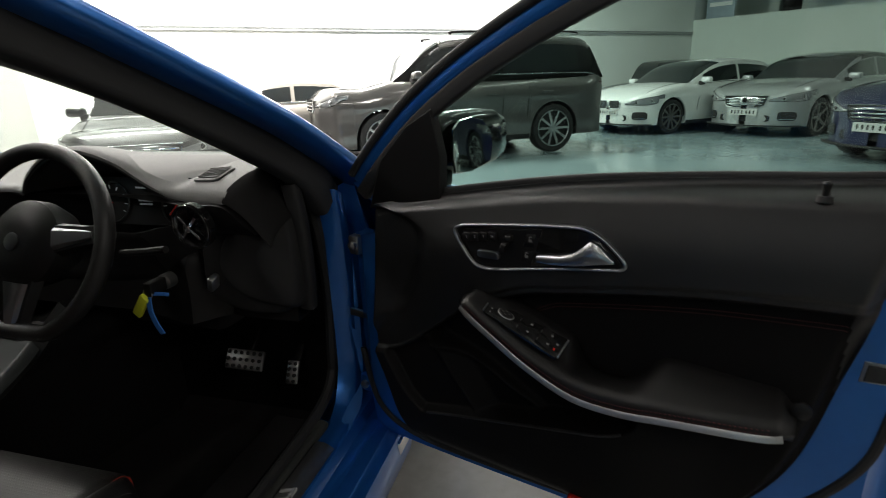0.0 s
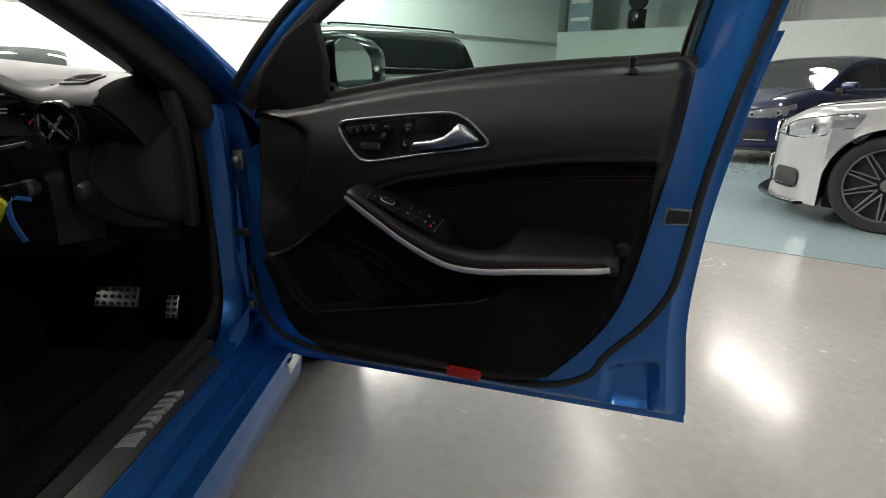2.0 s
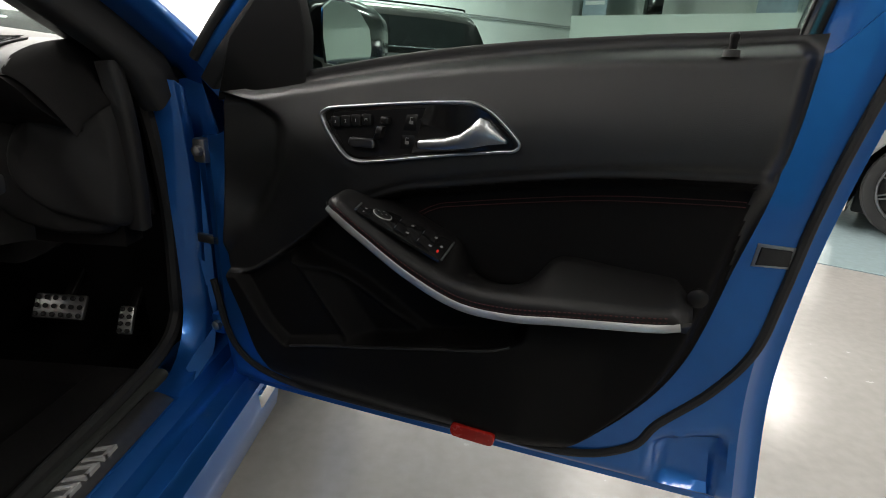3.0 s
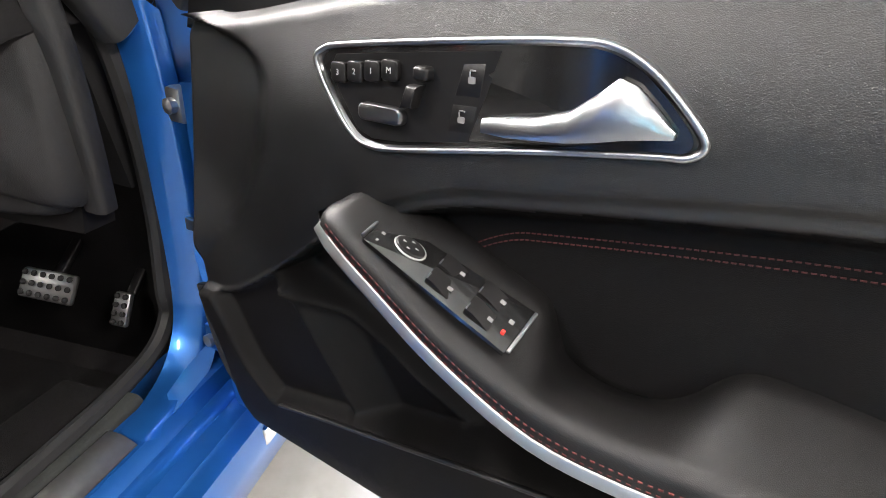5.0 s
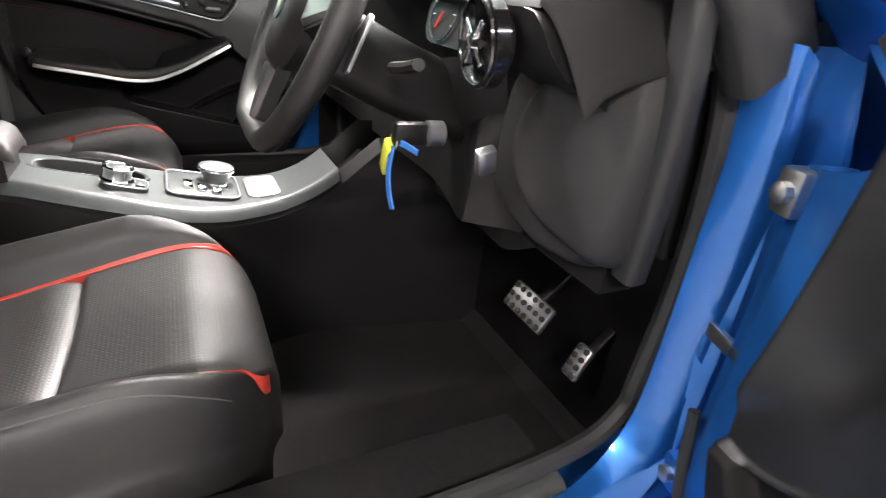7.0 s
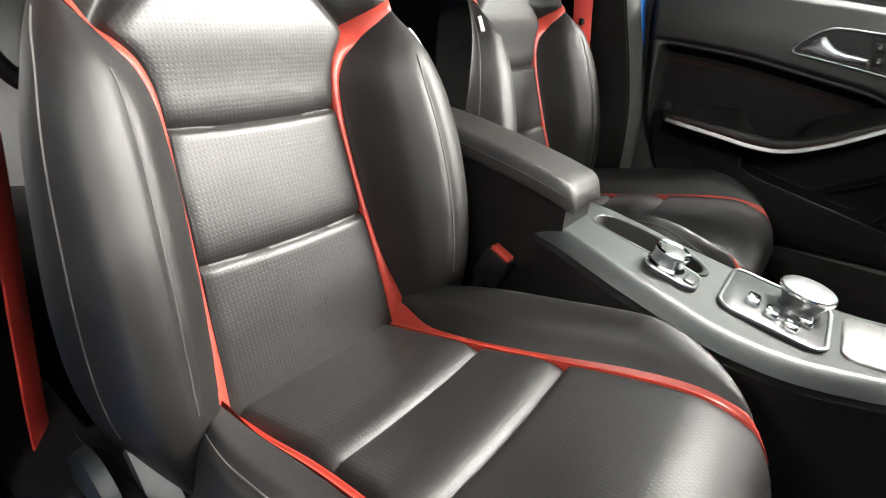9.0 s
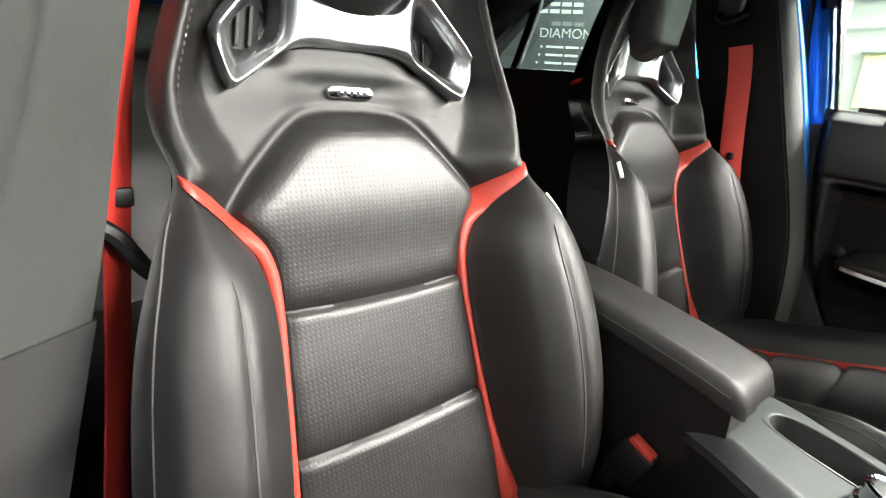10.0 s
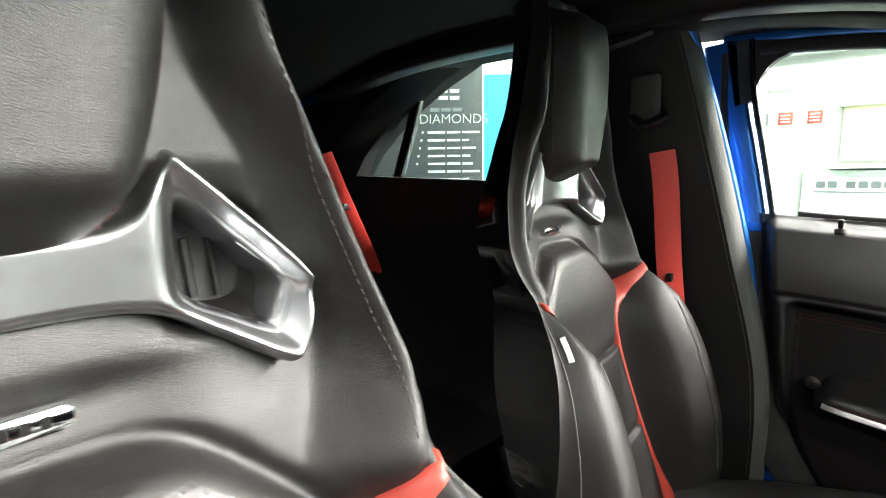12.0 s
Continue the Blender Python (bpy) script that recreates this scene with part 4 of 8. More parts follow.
for a, w in ((8, 0.034), (172, 0.034), (268, 0.05)):
    sp = loft([[V((r, -h, z)), V((r, h, z)), V((r, h * 0.8, z + 0.014)), V((r, -h * 0.8, z + 0.014))] for r, h, z in ((0.05, w, -0.004), (0.09, w * 0.8, -0.006), (0.13, w * 0.6, -0.008), (0.172, w * 0.55, -0.006))])
    part("spoke", turned(sp, pose(0, 0, 0, 0, 0, a)), M_PLASTIC, wheel, "black spoke")
    tr = loft([[V((r, -h, z)), V((r, h, z)), V((r, h * 0.7, z + 0.006)), V((r, -h * 0.7, z + 0.006))] for r, h, z in ((0.072, w * 0.60, 0.010), (0.10, w * 0.45, 0.008), (0.135, w * 0.30, 0.006), (0.150, w * 0.2, 0.004))])
    part("spoke_trim", turned(tr, pose(0, 0, 0, 0, 0, a)), M_SILVER, wheel, "satin silver spoke trim")
for a in (-28, 208):
    pd = plate(rounded_at(0.148, 0.0, 0.018, 0.070, 0.008), 0.004, lambda x, y, c: V((x, y, -0.035 + c)), 0.001)
    part("shift_paddle", turned(pd, pose(0, 0, 0, 0, 0, a + 28 if a < 0 else a - 28)), M_SILVER, wheel, "silver shift paddle")
col = part("column_cover", sweep(curve([V((0.315, 0.50, 0.845)), V((0.325, 0.60, 0.802)), V((0.335, 0.72, 0.76))], 4), rounded(0.11, 0.10, 0.03)), M_PLASTIC, dash, "black steering column cover")
for sx in (-1, 1):
    part("stalk", tube([V((0.365 + sx * 0.05, 0.56, 0.825)), V((0.365 + sx * 0.12, 0.55, 0.835)), V((0.365 + sx * 0.175, 0.54, 0.845))], 0.007, 8, 5), M_PLASTIC, col, "black column stalk")

# ---------------------------------------------------------------- key in the lock
keys = thing("ignition_key", "key with a yellow tag and a blue strap in the ignition", "key")
part("barrel", lathe([(0.016, 0.0), (0.016, 0.02), (0.010, 0.024)], 16, Matrix.Translation((0.470, 0.610, 0.757)) @ pose(0, 0, 0, 90, 0, 0)), M_STEEL, keys, "steel key barrel")
part("bow", turned(box(-0.010, -0.045, -0.014, 0.010, 0.0, 0.014, 0.006), Matrix.Translation((0.470, 0.590, 0.757))), M_PLASTIC, keys, "black key head")
part("split_ring", sweep([V((0.468 + 0.010 * math.cos(2 * math.pi * k / 18), 0.548, 0.748 + 0.010 * math.sin(2 * math.pi * k / 18))) for k in range(18)], circle(0.0012, 6), (0, 1, 0), True), M_STEEL, keys, "steel split ring")
part("tag", turned(box(-0.010, -0.005, -0.062, 0.010, 0.005, 0.0, 0.003), Matrix.Translation((0.466, 0.543, 0.744)) @ pose(0, 0, 0, 10, 42, 0)), M_YELLOW, keys, "bright yellow plastic tag")
part("strap", sweep(curve([V((0.470, 0.546, 0.742)), V((0.474, 0.541, 0.715)), V((0.482, 0.540, 0.690)), V((0.490, 0.543, 0.668))], 6), rounded(0.012, 0.003, 0.001), (0, 1, 0)), M_BLUE_STRAP, keys, "blue woven strap")
part("strap", sweep(curve([V((0.472, 0.550, 0.748)), V((0.485, 0.556, 0.747)), V((0.500, 0.566, 0.742))], 6), rounded(0.008, 0.003, 0.001), (0, 1, 0)), M_BLUE_STRAP, keys, "blue woven strap")
# rotary light switch
part("light_switch", turned(box(-0.007, -0.012, -0.018, 0.007, 0.012, 0.018, 0.004), Matrix.Translation((0.556, 0.626, 0.748)) @ pose(0, 0, 0, 20, 25, 0)), M_STEEL, dash, "silver release lever")

# ---------------------------------------------------------------- pedals
def pedal(x0, x1, z0, z1, y, lean, cols, rows, name, label):
    root = thing(name, label, "pedal", Matrix.Translation(((x0 + x1) / 2, y, (z0 + z1) / 2)) @ pose(0, 0, 0, lean))
    w, h = x1 - x0, z1 - z0
    part("pad", box(-w / 2, -0.006, -h / 2, w / 2, 0.006, h / 2, 0.005), M_STEEL, root, "brushed steel pedal pad")
    for i in range(cols):
        for j in range(rows):
            cx, cz = -w / 2 + w * (i + 0.5) / cols, -h / 2 + h * (j + 0.5) / rows
            part("stud", lathe([(0.0052, 0.0), (0.0050, 0.004), (0.003, 0.005)], 8, Matrix.Translation((cx, -0.0055, cz)) @ pose(0, 0, 0, 90)), M_RUBBER, root)
    part("pedal_arm", sweep([V((0, 0.008, 0)), V((0.0, 0.04, 0.10)), V((0.0, 0.10, 0.24))], rounded(0.012, 0.02, 0.004), (1, 0, 0)), M_PLASTIC, root, "black pedal arm")


pedal(0.356, 0.470, 0.398, 0.452, 0.855, -32, 6, 3, "brake_pedal", "steel brake pedal with black rubber studs")
pedal(0.526, 0.560, 0.362, 0.424, 0.872, -28, 2, 4, "accelerator_pedal", "steel accelerator pedal with black rubber studs")

# ---------------------------------------------------------------- centre console
con = thing("centre_console", "dark grey centre console with a rotary controller", "console", pose(0, 0, 0))
TOP = table([(-0.45, 0.545), (-0.20, 0.572), (0.05, 0.582), (0.10, 0.578), (0.20, 0.558), (0.30, 0.533), (0.40, 0.517), (0.50, 0.522), (0.58, 0.560), (0.68, 0.650)])
LEFT = table([(-0.45, -0.070), (0.05, -0.078), (0.20, -0.076), (0.30, -0.095), (0.42, -0.108), (0.70, -0.105)])
RIGHT = table([(-0.45, 0.030), (-0.05, 0.038), (0.05, 0.060), (0.10, 0.074), (0.18, 0.088), (0.30, 0.092), (0.38, 0.074), (0.46, 0.046), (0.54, 0.030), (0.70, 0.05), (1.0, 0.10)])

FLANGE = table([(-0.45, 0.006), (-0.02, 0.010), (0.08, 0.020), (0.20, 0.026), (0.70, 0.026)])


def con_ring(y):
    z = TOP(y)
    a, b = LEFT(y), RIGHT(y)
    ring = [V((a - 0.045, y, 0.20)), V((a - 0.030, y, z - 0.10)), V((a - 0.026, y, z - 0.030))]
    ring += [V((a, y, z - 0.010)), V((a + 0.02, y, z - 0.07)), V((b - 0.02, y, z - 0.07)), V((b, y, z - 0.010))]
    return ring + [V((b + FLANGE(y) + 0.002, y, z - 0.030)), V((b + FLANGE(y) + 0.006, y, z - 0.10)), V((b + FLANGE(y) + 0.012, y, 0.20))]


part("tunnel", loft([con_ring(-0.45 + 1.45 * k / 50) for k in range(51)]), M_PLASTIC, con, "black console sides", angle=30)
WELL = [(-0.026 + 0.031 * math.copysign(abs(math.cos(a)) ** 0.75, math.cos(a)), 0.168 + 0.083 * math.copysign(abs(math.sin(a)) ** 0.75, math.sin(a))) for a in [2 * math.pi * k / 48 for k in range(48)]]


def in_well(x, y):
    return abs((x + 0.026) / 0.031) ** 2.6 + abs((y - 0.168) / 0.083) ** 2.6 < 1.03


bm = bmesh.new()
cols, rows = 64, 150
cells = {}
for i in range(cols + 1):
    for j in range(rows + 1):
        y = lerp(-0.28, 0.60, j / rows)
        s = i / cols
        a, b = LEFT(y) - 0.024, RIGHT(y) + FLANGE(y)
        x = lerp(a, b, s)
        e = min(x - a, b - x)
        fall = 0.020 * (1 - min(1, e / 0.026)) ** 1.7
        cells[i, j] = bm.verts.new(V((x, y, TOP(y) - fall)))
for i in range(cols):
    for j in range(rows):
        c = (cells[i, j].co + cells[i + 1, j + 1].co) / 2
        if not in_well(c.x, c.y):
            bm.faces.new((cells[i, j], cells[i + 1, j], cells[i + 1, j + 1], cells[i, j + 1]))
part("deck", bm, M_CONSOLE, con, "dark grey console deck with soft edges", angle=60)


def well_ring(f, dz):
    return [V((-0.026 + (a + 0.026) * f, 0.168 + (b - 0.168) * f, TOP(b) + dz)) for a, b in WELL]


well = part("cup_well", loft([well_ring(0.985, 0.0), well_ring(0.95, -0.012), well_ring(0.90, -0.045), well_ring(0.4, -0.05)], True, False), M_RUBBER, con, "dark open cup well", angle=50)
part("well_floor", plate([(-0.026 + (a + 0.026) * 0.92, 0.168 + (b - 0.168) * 0.92) for a, b in WELL], 0.002, lambda a, b, c: V((a, b, TOP(b) - 0.049 + c))), M_RUBBER, well, smooth=False)
part("well_rim", loft([well_ring(1.10, -0.002), well_ring(1.09, 0.0012), well_ring(1.02, 0.0016), well_ring(0.985, 0.0), well_ring(0.97, -0.006)], True, False), M_CONSOLE, con, "dark grey well rim", angle=50)
# rotary controller on its plate
kb = part("controller_base", plate(rounded_at(0.032, 0.222, 0.050, 0.070, 0.014), 0.008, lambda a, b, c: V((a, b, TOP(b) + c)), 0.002), M_CONSOLE, con, "dark controller plate")
part("plate_edge", sweep([V((a, b, TOP(b) + 0.007)) for a, b in rounded_at(0.032, 0.222, 0.050, 0.070, 0.014)], circle(0.0016, 6), (0, 0, 1), True), M_SILVER, kb, "silver plate edge")
tilt = Matrix.Translation((0.032, 0.210, TOP(0.21) + 0.006)) @ pose(0, 0, 0, -13)
part("controller", lathe([(0.026, 0.0), (0.026, 0.004), (0.0225, 0.007), (0.0225, 0.020), (0.0245, 0.023), (0.0245, 0.026), (0.022, 0.028), (0.0185, 0.026)], 32, tilt), M_CHROME, kb, "silver rotary controller")
part("controller_cap", lathe([(0.019, 0.0255), (0.012, 0.0275), (0.002, 0.028)], 24, tilt), M_CONSOLE, kb, "dark controller cap")
part("controller_key", plate(rounded_at(0.034, 0.246, 0.030, 0.014, 0.004), 0.004, lambda a, b, c: V((a, b, TOP(b) + 0.007 + c)), 0.001), M_CONSOLE, kb)
# selector plate with keys and a broad round selector
PLATE = rounded_at(-0.024, 0.348, 0.136, 0.126, 0.018)
sp = part("selector_plate", plate(PLATE, 0.004, lambda a, b, c: V((a, b, TOP(b) + c)), 0.002), M_CONSOLE, con, "dark grey selector plate")
part("selector_frame", sweep([V((a, b, TOP(b) + 0.005)) for a, b in PLATE], rounded(0.005, 0.004, 0.0015), (0, 0, 1), True), M_SILVER, sp, "silver selector frame")
turn = Matrix.Translation((-0.052, 0.372, TOP(0.372) + 0.002)) @ pose(0, 0, 0, -8)
part("selector", lathe([(0.026, 0.0), (0.024, 0.010), (0.030, 0.024), (0.034, 0.030), (0.034, 0.034), (0.031, 0.037), (0.024, 0.038), (0.004, 0.039)], 32, turn), M_SILVER, sp, "broad satin selector knob")
part("selector_ring", lathe([(0.0345, 0.029), (0.0352, 0.032), (0.0345, 0.035)], 32, turn), M_CHROME, sp, "bright ring")
for x, y in ((-0.006, 0.322), (0.006, 0.346), (0.016, 0.370), (-0.014, 0.384)):
    part("console_key", plate(rounded_at(x, y, 0.026, 0.017, 0.004), 0.011, lambda a, b, c: V((a, b, TOP(b) + 0.004 + c)), 0.004), M_CHROME, sp, "bright console key")
part("front_tray", plate(rounded_at(-0.030, 0.458, 0.120, 0.064, 0.016), 0.004, lambda a, b, c: V((a, b, TOP(b) + c)), 0.002), M_STEEL, con, "steel tray cover")
part("tray_mark", plate(rounded_at(0.015, 0.452, 0.022, 0.006, 0.001), 0.001, lambda a, b, c: V((a, b, TOP(b) + 0.0042 + c))), M_WHITE_MARK, con, smooth=False)

rest = thing("armrest_box", "black padded armrest box between the seats", "armrest", pose(0, 0, 0))


def lid(s, t):
    y = lerp(-0.245, 0.084, t)
    q = 2 * s - 1
    w = 0.058 * (1 - 0.22 * max(0, (t - 0.90) / 0.10) ** 3)
    e = min(1, (1 - abs(q)) / 0.30)
    f = min(1, (1 - t) / 0.075, (t + 0.02) / 0.06)
    drop = 0.020 * (1 - (1 - (1 - e) ** 2.4) ** 0.5) + 0.020 * (1 - (1 - (1 - max(0, f)) ** 2.4) ** 0.5)
    z = table([(-0.25, 0.684), (-0.145, 0.672), (0.0, 0.645), (0.09, 0.622)])(y)
    return V((0.022 + q * w, y, z + 0.022 + 0.003 * (1 - q * q) - min(drop, 0.026)))


part("lid", sheet(lid, 36, 44, back=(0, 0, -0.011)), M_LEATHER, rest, "black leather armrest lid", angle=60)
part("bin", loft([[V((-0.022, y, 0.50)), V((0.066, y, 0.50)), V((0.068, y, z)), V((-0.024, y, z))] for y, z in ((-0.24, 0.678), (-0.145, 0.664), (0.0, 0.640), (0.060, 0.624), (0.070, 0.614))]), M_PLASTIC, rest, "black storage bin", smooth=False)
part("lid_seam", sweep([lid(0.985, k / 20) + V((0.0014, 0, -0.004)) for k in range(1, 20)], circle(0.0007, 5), (0, 0, 1)), M_DARKSTITCH, rest)

# ---------------------------------------------------------------- front doors
# A door lives in its own frame: u from the hinge to the latch, n from the middle of the door into the cabin, w up.
BELT = table([(0.0, 0.885), (0.08, 0.897), (0.20, 0.921), (0.43, 0.961), (0.625, 0.982), (0.80, 0.992), (0.90, 1.0)])
TRIM_FRONT = table([(0.37, 0.200), (0.40, 0.185), (0.44, 0.165), (0.48, 0.142), (0.535, 0.122), (0.59, 0.100), (0.62, 0.093), (0.70, 0.094), (0.76, 0.092), (0.836, 0.088), (0.90, 0.085)])
FRONT_N = table([(0.38, 0.050), (0.45, 0.074), (0.53, 0.086), (0.62, 0.088), (0.70, 0.076), (0.80, 0.057), (0.90, 0.044)])
RIDGE = table([(0.60, 0.070), (0.622, 0.091), (0.69, 0.163), (0.764, 0.212), (0.821, 0.231), (0.859, 0.221), (0.883, 0.171), (0.893, 0.110), (0.90, 0.085)])
POCKET_TOP = table([(0.08, 0.604), (0.148, 0.614), (0.233, 0.672), (0.294, 0.723), (0.34, 0.760)])
POCKET_LEFT = table([(0.48, 0.225), (0.497, 0.205), (0.525, 0.172), (0.58, 0.137), (0.61, 0.115)])
FIN = table([(0.47, 0.375), (0.517, 0.339), (0.592, 0.280), (0.662, 0.230), (0.69, 0.210)])
FIN_BACK = table([(0.20, 0.660), (0.232, 0.650), (0.332, 0.618), (0.400, 0.582), (0.46, 0.550)])
TRIM_REAR = table([(0.34, 0.60), (0.39, 0.68), (0.429, 0.723), (0.524, 0.796), (0.614, 0.834), (0.797, 0.867), (0.891, 0.881), (1.0, 0.892)])
PANEL_LINE = table([(0.0, 0.565), (0.10, 0.60), (0.20, 0.66), (0.34, 0.752), (0.416, 0.787), (0.49, 0.803), (0.64, 0.832), (0.714, 0.843), (0.82, 0.852), (0.88, 0.855)])
ARM_STRIP = table([(0.326, 0.752), (0.388, 0.716), (0.457, 0.677), (0.531, 0.648), (0.60, 0.645), (0.672, 0.655), (0.80, 0.671)])
POCKET_LIP = table([(0.15, 0.470), (0.20, 0.487), (0.23, 0.495), (0.30, 0.512), (0.36, 0.525), (0.48, 0.552), (0.57, 0.572), (0.60, 0.582), (0.64, 0.60)])
DOOR_BOTTOM = table([(0.0, 0.325), (0.213, 0.330), (0.622, 0.346), (0.96, 0.360)])
SHELL_REAR = table([(0.33, 0.962), (0.36, 0.959), (0.554, 0.938), (0.70, 0.942), (0.807, 0.954), (0.955, 0.981), (1.064, 1.008), (1.2, 1.025), (1.36, 1.03)])
FRAME_TOP = table([(0.03, 0.93), (0.123, 1.030), (0.254, 1.128), (0.40, 1.205), (0.55, 1.265), (0.75, 1.312), (0.90, 1.325), (1.0, 1.322)])


def in_shoulder(u, w):
    """Whether a place of the trim belongs to the upper, leather-grained shoulder."""
    return w > PANEL_LINE(u) - 0.010 if u > 0.33 else w > POCKET_TOP(u) - 0.004


def trim_depth(u, w):
    """How far the trim stands into the cabin."""
    base = 0.072 + 0.014 * smooth01(0.45, 0.8, u)
    n = base
    # the front end turns away behind a soft ridge
    if u < 0.24 and w > 0.58:
        uf, ur = TRIM_FRONT(w), RIDGE(w)
        k = min(1.0, max(0.0, (u - uf) / max(0.01, ur - uf)))
        turned_away = lerp(FRONT_N(w), base - 0.016 * smooth01(0.66, 0.74, w), k)
        n = lerp(n, turned_away, smooth01(-0.006, 0.036, ur - u))
    # the recessed middle panel under the shoulder
    line = PANEL_LINE(u)
    under = smooth01(0.004, 0.026, line - w)
    low = 1 - smooth01(-0.09, -0.01, w - ARM_STRIP(max(u, 0.326)))
    n -= 0.036 * under * smooth01(0.30, 0.40, u) * (1 - smooth01(0.845, 0.872, u)) * (1 - low * (1 - smooth01(0.60, 0.74, u)))
    n -= 0.005 * math.exp(-((line - w - 0.002) / 0.006) ** 2) * smooth01(0.30, 0.36, u)
    # the lower cover with the map pocket behind it
    if u < 0.66:
        lip, roof = POCKET_LIP(u), POCKET_TOP(u)
        cover = smooth01(-0.002, 0.010, roof - w) * (1 - smooth01(0.56, 0.66, u))
        wall_n = 0.088 if u > 0.16 else lerp(FRONT_N(w), 0.088, smooth01(0.10, 0.16, u))
        outside = lerp(n, wall_n, cover * smooth01(0.38, 0.47, w) * (1 - smooth01(0.02, 0.06, w - lip) * smooth01(0.30, 0.36, u)))
        inside = smooth01(0.0, 0.010, roof - w) * smooth01(0.0, 0.012, u - POCKET_LEFT(w)) * smooth01(-0.003, 0.009, w - lip) * (1 - smooth01(0.596, 0.622, u))
        inside *= 1 - smooth01(0.0, 0.03, w - ARM_STRIP(max(u, 0.326)) + 0.01) * smooth01(0.30, 0.34, u)
        # inside: a flat front cheek, then the loudspeaker fin, then the deep bin
        cut, edge = FIN(w), FIN_BACK(u)
        deep = lerp(0.066, 0.042, smooth01(0.004, 0.05, u - cut))
        deep = lerp(deep, 0.028, smooth01(-0.004, 0.010, w - edge) * smooth01(0.20, 0.24, u))
        deep += 0.010 * math.exp(-((u - cut) / 0.009) ** 2) + 0.013 * math.exp(-((w - edge) / 0.008) ** 2) * smooth01(0.21, 0.24, u) * (1 - smooth01(0.38, 0.46, u))
        n = lerp(outside, deep, inside)
    # towards the bottom and the outer edges it rolls back to the shell
    top = BELT(u) - w
    n -= 0.050 * (1 - smooth01(0.0, 0.035, top)) ** 2 * smooth01(0.06, 0.16, u)
    n -= 0.022 * (1 - smooth01(0.0, 0.125, top)) ** 1.3 * smooth01(0.06, 0.20, u)
    n -= 0.034 * (1 - smooth01(0.375, 0.44, w))
    return n


def door(sg, m, name, label):
    """sg 1: hung on the right-hand side of the car, -1: on the left."""
    root = thing(name, label, "car door", m, "front doors of the blue car")

    def D(u, n, w):
        return V((u, -n * sg, w))

    def plane(n0):
        return lambda a, b, c: D(a, n0 + c, b)

    # pressed shell with folded edge
    def shell(s, t):
        w = lerp(0.0, 1.0, t)
        u0 = lerp(0.0, 0.95, s)
        wb, wt = DOOR_BOTTOM(u0), BELT(u0) - 0.02 - 0.05 * (1 - smooth01(0.05, 0.15, u0)) + (0.05 if sg > 0 else 0.0) * smooth01(0.86, 0.9, u0)
        ww = lerp(wb, wt, w)
        u = lerp(0.0 + 0.02 * smooth01(0.5, 0.3, ww), SHELL_REAR(ww), s)
        edge = min(s * 0.95, (1 - s) * 0.95, (ww - wb) * 1.2)
        n = 0.004 + 0.020 * smooth01(0.012, 0.035, edge)
        # drain dent in the lower rear corner
        dent = smooth01(0.80, 0.83, u) * (1 - smooth01(0.89, 0.905, u)) * smooth01(0.375, 0.39, ww) * (1 - smooth01(0.46, 0.475, ww - 0.35 * (u - 0.86)))
        n -= 0.022 * dent
        return D(u, n, ww)

    part("inner_shell", sheet(shell, 90, 60, back=lambda s, t: shell(s, t) + D(0, -0.035, 0)), M_BLUE, root, "blue painted pressed steel door shell")
    # outer skin
    def skin(s, t):
        u0 = lerp(-0.01, 0.965, s)
        w = lerp(DOOR_BOTTOM(u0) - 0.01, BELT(u0) - 0.03 - 0.05 * (1 - smooth01(0.15, 0.27, u0)), t)
        u = lerp(-0.01, SHELL_REAR(w) + 0.006, s)
        bulge = 0.05 * math.sin(math.pi * min(1, max(0, (w - 0.30) / 0.72))) ** 0.7
        return D(u, -0.035 - bulge, w)

    part("outer_skin", sheet(skin, 24, 20, back=lambda s, t: skin(s, t) + D(0, 0.012, 0)), M_BLUE, root, "blue metallic outer door skin")
    # weather seal on the shell, running down the rear edge and along the bottom
    seal = [D(SHELL_REAR(w) - 0.027 - 0.15 * (1 - smooth01(0.40, 0.72, w)) ** 2, 0.024, w) for w in (1.30, 1.2, 1.1, 1.0, 0.9, 0.8, 0.7, 0.62, 0.55, 0.48, 0.43)]
    seal += [D(0.70, 0.026, 0.393), D(0.55, 0.026, 0.383), D(0.35, 0.026, 0.372), D(0.15, 0.026, 0.372), D(0.05, 0.026, 0.42), D(0.012, 0.026, 0.55)]
    part("door_seal", tube(seal, 0.0065, 8, 6, up=D(0, 1, 0)), M_RUBBER, root, "black rubber door seal")

    # the moulded trim
    def trim(s, t):
        u0 = lerp(0.06, 0.87, s)
        wb = 0.380 + 0.03 * smooth01(0.30, 0.72, u0)
        w = lerp(wb, BELT(u0), t)
        u = lerp(TRIM_FRONT(w), TRIM_REAR(w) + (0.0 if sg > 0 else 0.030), s)
        n = trim_depth(u, w) - 0.035 * (1 - smooth01(0, 0.035, 1 - s)) ** 1.5 - 0.010 * (1 - smooth01(0, 0.014, s)) ** 2
        return D(u, 0.026 + 0.5 * ((n - 0.026) + math.sqrt((n - 0.026) ** 2 + 0.00004)), w)

    inset = part("door_trim", sheet(trim, 240, 200, back=lambda s, t: (lambda p: V((p.x, -0.018 * sg, p.z)))(trim(s, t))), M_SOFT, root, "black soft-touch door trim with a leather-like grain", angle=75).data
    # below the shoulder: duller cloth-like leather, darkened further to stand for shade
    inset.materials.append(M_INSET)
    for face in inset.polygons:
        if face.center.x < 0.852 and not in_shoulder(face.center.x, face.center.z):
            face.material_index = 1

